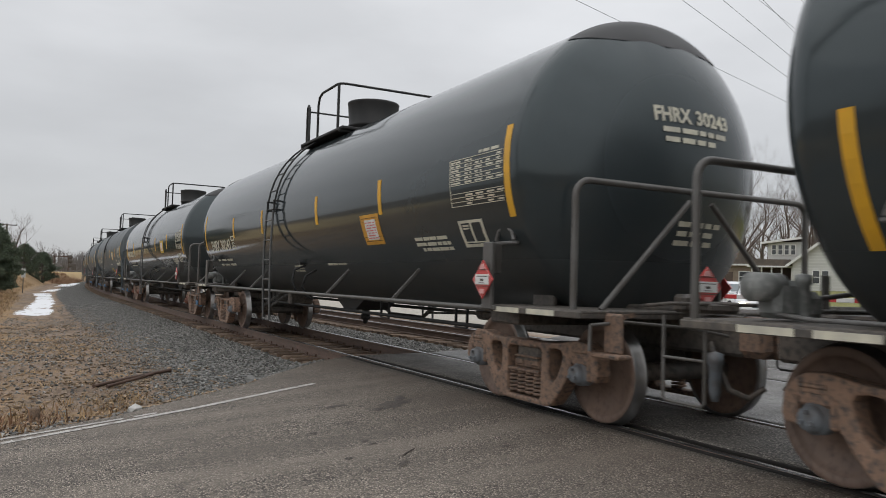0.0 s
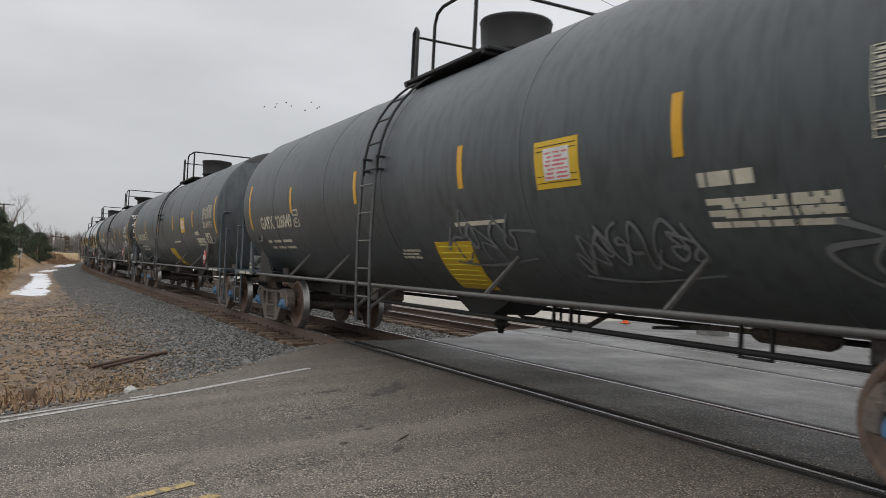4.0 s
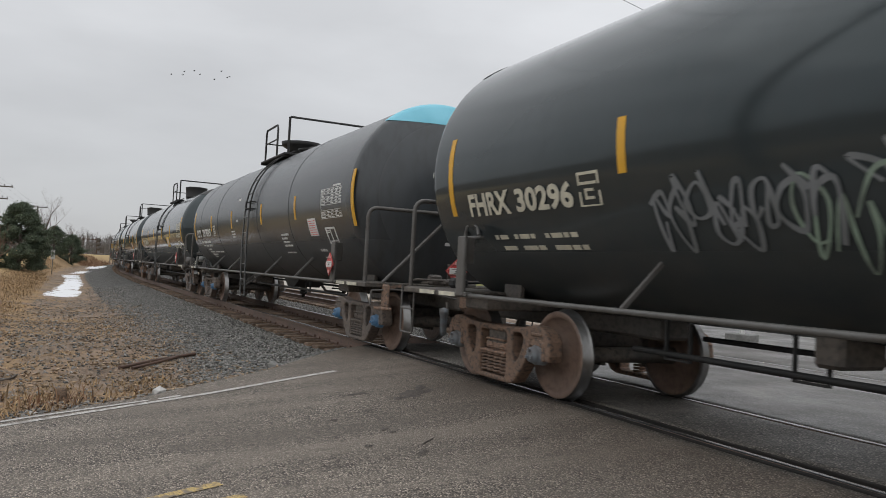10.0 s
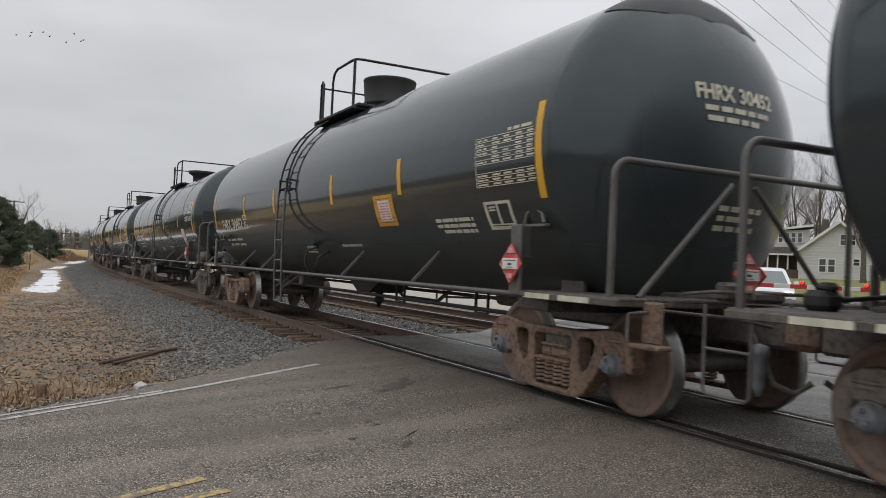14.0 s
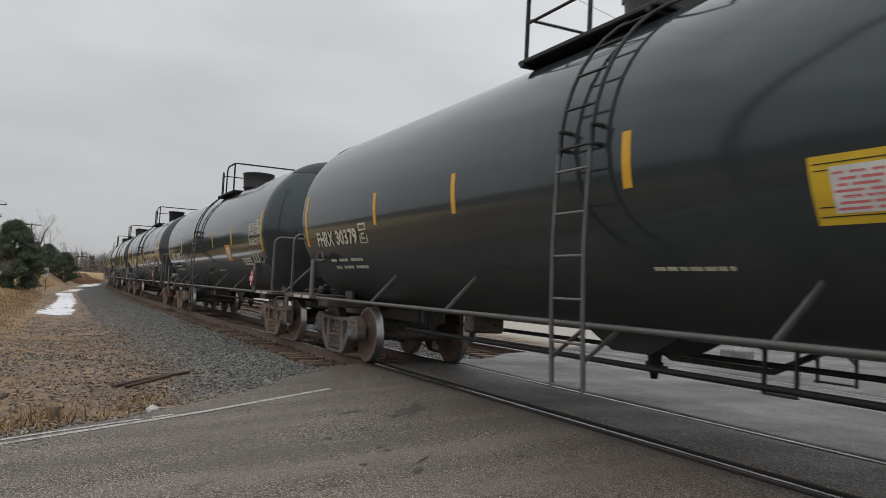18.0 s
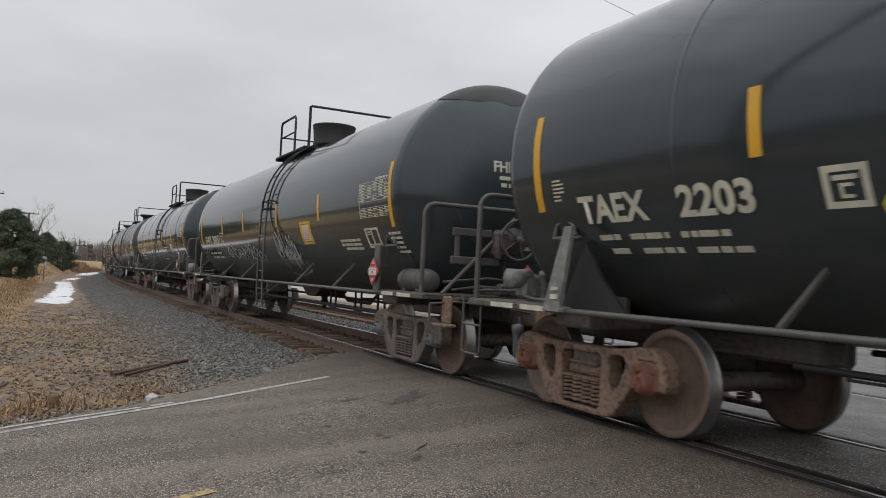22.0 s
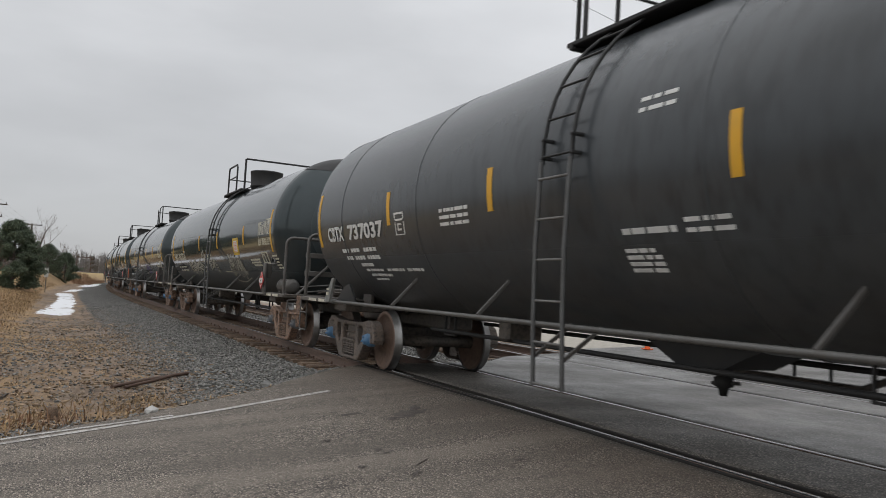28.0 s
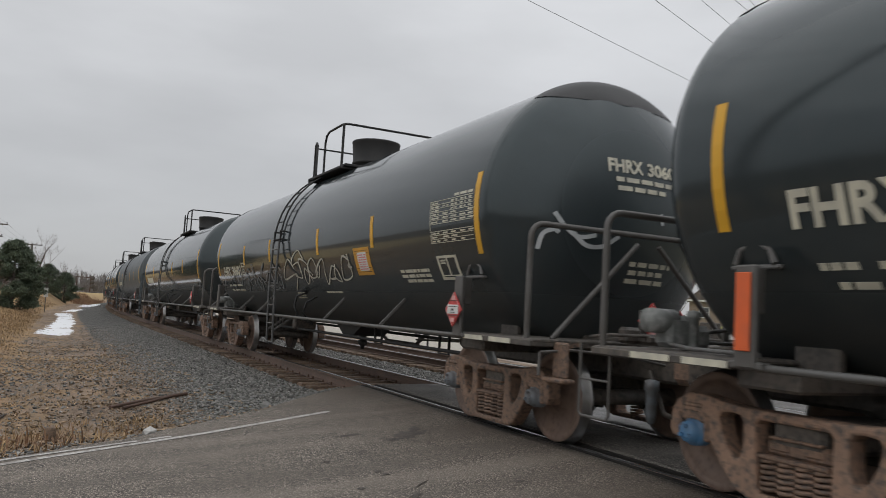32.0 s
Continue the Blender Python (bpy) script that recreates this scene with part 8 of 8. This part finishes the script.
def crossing_gate():
    g = tagged(new("crossing_gate"), "lowered crossing gate with red and white arm and lit lamps", "crossing gate")
    x, y = -13.7, 14.7
    g.matrix_basis = pose(x, y, ramp(y), 0, 0, 22)
    part("foundation", Geo().box(0, 0, 0.08, 0.6, 0.6, 0.2, 0.02), STONE, g)
    part("mast", Geo().tube([(0, 0.0, 0.1), (0, 0, 4.2)], 0.06, 10), TRIM_WHITE, g)
    part("mechanism", Geo().box(0.05, -0.25, 1.1, 0.42, 0.36, 0.6, 0.04), TRIM_WHITE, g)
    part("counterweight", Geo().box(-0.6, -0.28, 1.15, 0.5, 0.08, 0.5, 0.02), GEAR, g)
    for k in range(9):
        part("arm_segment", Geo().box(0.2 + 0.36 * (k + 0.5), -0.3, 1.15, 0.36, 0.05, 0.1, 0.008), RED_PAINT if k % 2 == 0 else TRIM_WHITE, g)
    for k in (0.75, 1.9, 3.2):
        lamp = part("arm_lamp", Geo().box(k, -0.3, 1.23, 0.09, 0.08, 0.07, 0.01), GEAR, g)
        part("lens", Geo().lathe([(-0.05, 0.0), (-0.05, 0.035), (0.0, 0.04)], (k, -0.33, 1.24), "y", 10), LAMP_RED, lamp)
    for s in (-1, 1):
        lamp = part("flasher", Geo().lathe([(-0.03, 0.0), (-0.03, 0.26), (0.0, 0.27), (0.02, 0.0)], (s * 0.42, -0.1, 2.5), "y", 18).tube([(0, 0, 2.5), (s * 0.42, -0.05, 2.5)], 0.03, 6), GEAR, g)
        part("lens", Geo().lathe([(-0.06, 0.0), (-0.05, 0.09), (-0.03, 0.1)], (s * 0.42, -0.1, 2.5), "y", 14), LAMP_RED, lamp)
        part("crossbuck", Geo().box(0, -0.1, 3.6, 1.2, 0.02, 0.2, 0.005, pose(0, 0, 0, 0, s * 45, 0)), TRIM_WHITE, g)


crossing_gate()

# parked and waiting cars
CAR_WHITE = material("car_paint_white", (0.68, 0.69, 0.7), 0.25, coat=0.6)
RUBBER = material("tyre_rubber", (0.02, 0.02, 0.02), 0.85)
CAR_GLASS = material("car_glass", (0.12, 0.14, 0.15), 0.06, spec=0.8)


def motor_car(x, y, turn_deg, paint, label, lit=True, tall=0.0):
    """A car facing its own -y."""
    c = tagged(new("car"), label, "car", group="cars in the street")
    c.matrix_basis = pose(x, y, ramp(y) + rise(y), 0, 0, turn_deg)
    body = Geo()
    sec = [(-2.2, 0.42, 0.72, 0.74), (-2.05, 0.3, 0.86, 0.88), (-1.2, 0.28, 0.98, 0.9), (-0.7, 0.28, 1.02, 0.9), (1.2, 0.28, 1.06, 0.9), (2.0, 0.3, 1.02, 0.88), (2.25, 0.45, 0.9, 0.8)]
    vs, fs = [], []
    for yy, z0, z1, w in sec:
        vs += [(-w, yy, z0), (w, yy, z0), (w, yy, (z0 + z1) / 2), (w - 0.06, yy, z1), (-w + 0.06, yy, z1), (-w, yy, (z0 + z1) / 2)]
    for i in range(len(sec) - 1):
        for j in range(6):
            fs.append((i * 6 + j, i * 6 + (j + 1) % 6, (i + 1) * 6 + (j + 1) % 6, (i + 1) * 6 + j))
    fs += [tuple(range(6)), tuple(range(len(vs) - 1, len(vs) - 7, -1))]
    part("body", body.add(vs, fs, False), paint, c)
    cab = Geo()
    top = 1.5 + tall
    low, high = [(-0.82, -1.05), (0.82, -1.05), (0.82, 1.95), (-0.82, 1.95)], [(-0.64, -0.35), (0.64, -0.35), (0.64, 1.55), (-0.64, 1.55)]
    brow = [(-0.58, -0.2), (0.58, -0.2), (0.58, 1.48), (-0.58, 1.48)]
    crown = [(-0.42, 0.05), (0.42, 0.05), (0.42, 1.3), (-0.42, 1.3)]
    cab.add([(a, b, 1.0) for a, b in low] + [(a, b, top - 0.1) for a, b in high] + [(a, b, top - 0.03) for a, b in brow] + [(a, b, top) for a, b in crown],
            [(8 + 4, 9 + 4, 10 + 4, 11 + 4)] + [(4 * r + j, 4 * r + (j + 1) % 4, 4 * r + 4 + (j + 1) % 4, 4 * r + 4 + j) for r in range(3) for j in range(4)], True)
    cabin = part("cabin", cab, paint, c)
    for q in ((0, 1, 5, 4), (1, 2, 6, 5), (2, 3, 7, 6), (3, 0, 4, 7)):
        p = [Vector(cab.v[i]) for i in q]
        m = sum(p, Vector()) / 4
        n = (p[1] - p[0]).cross(p[3] - p[0]).normalized() * 0.012
        if n.dot(Vector((m.x, m.y - 0.4, 0))) < 0:
            n = -n
        part("window_pane", Geo().add([tuple(m + (v - m) * 0.84 + n) for v in p], [(0, 1, 2, 3)], True), CAR_GLASS, cabin)
    for sx in (-1, 1):
        for yy in (-1.35, 1.4):
            wh = part("wheel", shared("car_tyre", lambda: Geo().lathe([(-0.1, 0.2), (-0.11, 0.3), (-0.07, 0.33), (0.07, 0.33), (0.11, 0.3), (0.1, 0.2)], axis="x", n=20), RUBBER), None, c, at=pose(sx * 0.8, yy, 0.33))
            part("rim", shared("car_rim", lambda: Geo().lathe([(-0.09, 0.0), (-0.1, 0.2), (0.1, 0.2), (0.09, 0.0)], axis="x", n=16), CAP_GREY), None, wh)
        part("headlamp", Geo().box(sx * 0.66, -2.16, 0.72, 0.24, 0.1, 0.16, 0.04), LAMP_WHITE if lit else CAR_GLASS, c)
        part("tail_lamp", Geo().box(sx * 0.66, 2.22, 0.85, 0.22, 0.08, 0.2, 0.02), RED_PAINT, c)
        part("mirror", Geo().box(sx * 0.98, -0.75, 1.08, 0.18, 0.1, 0.13, 0.03), paint, c)
    part("grille", Geo().box(0, -2.19, 0.66, 0.7, 0.05, 0.1, 0.02), CAR_GLASS, c)
    part("bumper", Geo().box(0, -2.2, 0.45, 1.5, 0.14, 0.2, 0.04), GEAR, c)
    return c


motor_car(-19.99, 23.57, 43, CAR_WHITE, "white car with lit headlamps waiting in the street", True, 0.12)
motor_car(-25.6, 28.6, 66, CAR_WHITE, "white car parked behind another car in the street", False)

# the tall pole and its lines
POLE_R = (-23.3, 34.9)


def street_pole():
    p = utility_pole(*POLE_R, 12.76 - gz(*POLE_R), ((7.2, 2.4), (6.0, 2.0)), "tall grey wooden street pole with pin insulators", 60, 0.17)
    for k, z in enumerate((12.3, 11.2, 10.1)):
        for s in (-1, 1):
            part("pin_insulator", Geo().lathe([(0.0, 0.03), (0.08, 0.05), (0.1, 0.11), (0.2, 0.12), (0.22, 0.05), (0.34, 0.04)], (0, 0, 0), "x", 10), INSULATOR, p, at=pose(0.12 if s > 0 else -0.12, 0, z, 0, 0, 0 if s > 0 else 180))
    part("guard", Geo().box(0, -0.16, 1.6, 0.2, 0.06, 0.5, 0.01), SIGN_YELLOW, p)


street_pole()
for (ax, ay), z in (((-15.43, 15.82), 8.83), ((-16.27, 18.21), 9.55), ((-16.86, 20.51), 10.17), ((-18.78, 22.85), 11.19), ((-19.54, 25.85), 12.01), ((-19.54, 23.18), 8.62)):
    a, b = Vector((ax, ay, z)), Vector((*POLE_R, z))
    cable(tuple(b + (a - b) * 3.2), tuple(b), 0.0, "dark overhead line running to a street pole", 0.006, "overhead lines")


def traffic_cone(x, y):
    c = tagged(new("traffic_cone"), "orange traffic cone with a white band beyond the tracks", "traffic cone")
    c.matrix_basis = pose(x, y, ramp(y) + 0.01)
    part("base", Geo().box(0, 0, 0.012, 0.24, 0.24, 0.024, 0.006), ORANGE, c)
    part("body", Geo().lathe([(0.02, 0.085), (0.21, 0.055)], axis="z", n=16), ORANGE, c)
    part("band", Geo().lathe([(0.21, 0.055), (0.31, 0.038)], axis="z", n=16), WHITE, c)
    part("tip", Geo().lathe([(0.31, 0.038), (0.45, 0.02), (0.45, 0.0)], axis="z", n=16), ORANGE, c)


ORANGE = material("cone_orange", (0.75, 0.13, 0.03), 0.6)
traffic_cone(-17.1, 14.9)

# birds far up
BIRD = material("bird_dark", (0.03, 0.03, 0.032), 0.8)
flock = []
for k in range(9):
    b = tagged(new("bird"), "small dark bird flying high over the line", "bird", group="flock of birds")
    part("body", shared("bird_body", lambda: Geo().lathe([(-0.25, 0.0), (-0.15, 0.05), (0.05, 0.08), (0.2, 0.04), (0.27, 0.0)], axis="x", n=8), BIRD), None, b)
    for s in (-1, 1):
        part("wing", shared("bird_wing", lambda: Geo().add([(0.1, 0, 0), (-0.12, 0, 0), (-0.1, 0.42, 0.12), (0.05, 0.42, 0.13), (0.1, 0, 0.02), (-0.12, 0, 0.02), (-0.1, 0.42, 0.135), (0.05, 0.42, 0.145)], [(0, 1, 2, 3), (7, 6, 5, 4), (0, 4, 5, 1), (1, 5, 6, 2), (2, 6, 7, 3), (3, 7, 4, 0)], True), BIRD), None, b,
             at=Matrix() if s > 0 else Matrix.Diagonal((1, -1, 1, 1)))
    flock.append(b)


# ---------- ties, spikes and ballast, piece by piece ----------
def tie_mesh(seed):
    rnd = random.Random(seed)
    g = Geo().box(0, 0, -0.09, 0.225, 2.6, 0.18, 0.014)
    g.v = [(x + rnd.uniform(-0.006, 0.006), y + rnd.uniform(-0.02, 0.02), z + rnd.uniform(-0.006, 0.006)) for x, y, z in g.v]
    return g.mesh("tie", TIE_WOOD)


TIES = [tie_mesh(k) for k in range(5)]
PLATE_ME = Geo().box(0, 0, 0.0, 0.19, 0.34, 0.025, 0.004).mesh("tie_plate", RAIL_STEEL)
SPIKE_ME = Geo().box(0, 0, 0.03, 0.022, 0.03, 0.05, 0.004).mesh("spike", SPIKE)


def lay_ties(bed_name, side, s0, s1, far_s, label, spikes):
    bed = tagged(new(bed_name), label, "railway ties", kind="structure")
    rnd = random.Random(int(side * 10) + 3)
    s = s0
    while s > s1:
        x, y, a = track(s, side + rnd.uniform(-0.04, 0.04))
        t = part("tie", rnd.choice(TIES), None, bed, at=pose(x, y, -0.187 + rnd.uniform(-0.012, 0.004), 0, 0, math.degrees(a) + rnd.uniform(-1.2, 1.2)))
        if spikes and s > -32:
            for o in (-GAUGE, GAUGE):
                part("tie_plate", PLATE_ME, None, t, at=pose(0, o, 0.0))
                if s > -26:
                    for q in (-0.1, 0.1):
                        part("spike", SPIKE_ME, None, t, at=pose(rnd.uniform(-0.05, 0.05), o + q, 0.012))
        s -= 0.5 + rnd.uniform(-0.02, 0.02)
    g = Geo()
    while s > far_s:
        x, y, a = track(s, side)
        m = pose(0, 0, 0, 0, 0, math.degrees(a))
        g.box(x, y, -0.275, 0.225, 2.6, 0.18, 0.0, m)
        s -= 0.5
    tagged(part("distant_ties", g, TIE_WOOD, bed), kind="stuff")


lay_ties("tie_bed_near_track", 0.0, -11.6, -56, -150, "weathered wooden ties under the near track", True)
lay_ties("tie_bed_far_track", TRACK_GAP, -14.6, -50, -120, "weathered wooden ties under the far track", False)


def stones(name, n, seed, region, size, label, parent_mat=STONE):
    """Loose angular ballast, joined where the single stones cannot be told apart."""
    rnd = random.Random(seed)
    kinds = [pebble(900 + k, 1.0) for k in range(8)]
    vs, fs = [], []
    for k in range(n):
        x, y = region(rnd)
        g = rnd.choice(kinds)
        sz = rnd.uniform(*size)
        m = Euler((rnd.uniform(-0.6, 0.6), rnd.uniform(-0.6, 0.6), rnd.uniform(0, 6.28))).to_matrix() * sz
        o = Vector((x, y, gz(x, y) + sz * rnd.uniform(0.1, 0.5)))
        i = len(vs)
        vs += [tuple(o + m @ Vector(v)) for v in g.v]
        fs += [tuple(i + q for q in f) for f in g.f]
    me = bpy.data.meshes.new(name)
    me.from_pydata(vs, [], fs)
    me.materials.append(parent_mat)
    return tagged(new(name, me), label, "ballast", kind="stuff")


BALLAST = material("ballast_loose", (0.125, 0.125, 0.117), 0.8, second=(0.235, 0.228, 0.21), scale=7.0, contrast=(0.3, 0.7), fine=(0.11, 0.1, 0.09), fine_scale=22.0, island=0.7)
GRAVEL = material("dusty_gravel", (0.21, 0.158, 0.115), 0.9, second=(0.29, 0.225, 0.168), scale=7.0, contrast=(0.3, 0.7), fine=(0.14, 0.108, 0.083), fine_scale=22.0, island=0.4)


def shoulder(rnd):
    while True:
        s = -11.0 - 34 * rnd.random() ** 1.6
        d = 1.25 + 3.0 * rnd.random() ** 1.1
        if rnd.random() < smooth(2.8, 4.0, d) * 0.9:
            continue
        x, y, _ = track(s, -d)
        if x < road_left(y) - 0.1:
            return x, y


def between(rnd):
    while True:
        x, y, _ = track(-13.0 - 30 * rnd.random() ** 1.5, rnd.choice((rnd.uniform(1.4, 3.3), rnd.uniform(1.4, 3.3), rnd.uniform(-1.3, 6.0))))
        if x < road_left(y) - 0.1:
            return x, y


def strewn(rnd):
    while True:
        x, y = (rnd.uniform(-22, -7.5), rnd.uniform(-4.5, 2.6)) if rnd.random() < 0.65 else (rnd.uniform(-45, -16), rnd.uniform(-1.0, 2.4))
        e = road_left(y)
        d = track_y(x) - y
        if x < -33 and y < 1.3:
            continue
        if x < e + 0.05 and d > 3 and rnd.random() < 0.25 + 0.9 * smooth(e - 1.6, e - 0.2, x):
            return x, y


stones("ballast_shoulder", 34000, 51, shoulder, (0.01, 0.028), "grey crushed-stone ballast on the track's shoulder", BALLAST)
stones("ballast_between", 8000, 52, between, (0.014, 0.034), "grey crushed-stone ballast between the tracks", BALLAST)
stones("strewn_gravel", 7000, 53, strewn, (0.01, 0.032), "gravel strewn along the edge of the asphalt", BALLAST)


def dirt_strip(rnd):
    while True:
        x = -11.5 - 30 * rnd.random() ** 1.3
        d = rnd.uniform(3.0, 7.2 + 2.0 * smooth(-20, -12, x))
        y = track_y(x) - d
        if x < -34 and y < 1.4:
            continue
        if x < road_left(y) - 0.3 and rnd.random() < 0.15 + 1.1 * max(0.0, hum(x, y, 0.5, 11)) + 0.5 * smooth(5.5, 3.2, d):
            return x, y


stones("dirt_strip_gravel", 5000, 54, dirt_strip, (0.007, 0.024), "dusty brown-grey gravel trodden into bare dirt", GRAVEL)


def litter(name, n, seed, region, label):
    """Chips of wood, dead leaves and crumbs of soil lying flat."""
    rnd = random.Random(seed)
    vs, fs = [], []
    for k in range(n):
        x, y = region(rnd)
        a, l, w = rnd.uniform(0, 6.28), rnd.uniform(0.015, 0.06), rnd.uniform(0.006, 0.02)
        c, s, z = math.cos(a), math.sin(a), gz(x, y)
        lift = [rnd.uniform(0.0, 0.03) for _ in range(4)]
        i = len(vs)
        for (p, q), u in zip(((-l, -w), (l, -w * 0.6), (l * 0.8, w), (-l * 0.9, w)), lift):
            vs.append((x + c * p - s * q, y + s * p + c * q, z + 0.004 + u))
        vs.append((x, y, z - 0.01))
        fs += [(i, i + 1, i + 2, i + 3), (i, i + 1, i + 4), (i + 1, i + 2, i + 4), (i + 2, i + 3, i + 4), (i + 3, i, i + 4)]
    me = bpy.data.meshes.new(name)
    me.from_pydata(vs, [], fs)
    me.materials.append(CHIPS)
    return tagged(new(name, me), label, "litter", kind="stuff")


CHIPS = material("wood_chips_and_leaves", (0.24, 0.175, 0.115), 0.9, second=(0.16, 0.115, 0.08), scale=3.0, fine=(0.34, 0.25, 0.16), fine_scale=14.0, island=0.6)


def verge(rnd):
    while True:
        x, y = -7.5 - 22 * rnd.random() ** 1.5, rnd.uniform(-6, 3.0)
        d = track_y(x) - y
        if x < road_left(y) - 0.02 and d > 2.7 and rnd.random() < 0.35 + 1.3 * max(0.0, hum(x, y, 0.9, 6)) + 0.7 * smooth(road_left(y) - 1.2, road_left(y) - 0.2, x):
            return x, y


litter("verge_litter", 4200, 61, verge, "wood chips, dead leaves and crumbs of soil on the verge")
bed = bpy.data.objects["ballast_shoulder"]
_s = random.Random(77)
k = 0
while k < 300:
    x, y = shoulder(_s)
    if x > -15.5:
        part("ballast_stone", shared("ballast_stone%d" % (k % 12), lambda: pebble(800 + k % 12, 0.034), STONE), None, bed, at=pose(x, y, gz(x, y) + 0.025, 0, 0, k * 37))
        k += 1


# slack in the couplings: small surges of the train, in metres
NUDGE = [(0, 0), (1, 0), (2, -0.12), (3, 0.05), (4, 0), (10, 0), (11, 0.1), (12, 0), (13, 0.04), (14, -0.09), (15, 0.22), (16, 0), (27, 0), (28, 0.06), (29, 0), (30, -0.08), (31, -0.07), (32, 0.08)]


def travelled(t):
    """Metres that the train has rolled; it gathers speed slowly."""
    u = t / 10
    return 10.0223 * t + 1.7387 * u ** 2 + 0.0695 * u ** 3 - 0.0204 * u ** 4 + lerp_table(NUDGE, t)


def car_pose(s):
    ax, ay, _ = track(s - GAP_R / 2)
    bx, by, _ = track(s + GAP_R / 2)
    return pose((ax + bx) / 2, (ay + by) / 2, 0, 0, 0, math.degrees(math.atan2(by - ay, bx - ax)))


def motions():
    """The train rolls by; its wheels turn on the rails."""
    times = [0.0] + [float(t) for t in range(1, 33)]
    spin = [k / 15 for k in range(481)]
    for car, off in zip(train, OFFSETS):
        walk(car, [(t, car_pose(travelled(t) - off)) for t in times])
        close = [t for t in spin if -75 < travelled(t) - off < 18]
        if not close:
            continue
        rows_t = sorted(set([0.0] + close + [32.0]))
        for ws in [c for c in car.children if c.name.startswith("wheelset")]:
            x = ws.matrix_basis.translation.x
            rows = []
            for t in rows_t:
                u = min(max(t, close[0]), close[-1])
                rows.append((t, pose(x, 0, 0.457, 0, math.degrees((travelled(u) - travelled(close[0])) / 0.457), 0)))
            walk(ws, rows)
    # the birds drift away over the line
    rnd = random.Random(9)
    path = [(0.0, 69.5, 10.6), (3.0, 72.9, 11.3), (6.0, 76.8, 11.7), (9.0, 81.0, 12.7), (12.0, 86.3, 13.5), (15.0, 93.0, 13.9), (20.0, 103.0, 14.5), (26.0, 112.0, 15.0), (32.0, 120.0, 15.5)]
    for b in flock:
        da, de = rnd.uniform(-2.2, 2.2), rnd.uniform(-0.4, 0.4)
        rows = []
        for t, a, e in path:
            a, e = radians(a + da), radians(e + de)
            rows.append((t, pose(-190 * math.sin(a) * math.cos(e), 190 * math.cos(a) * math.cos(e), EYE + 190 * math.sin(e), 0, 0, 200 + math.degrees(a))))
        walk(b, rows)


motions()
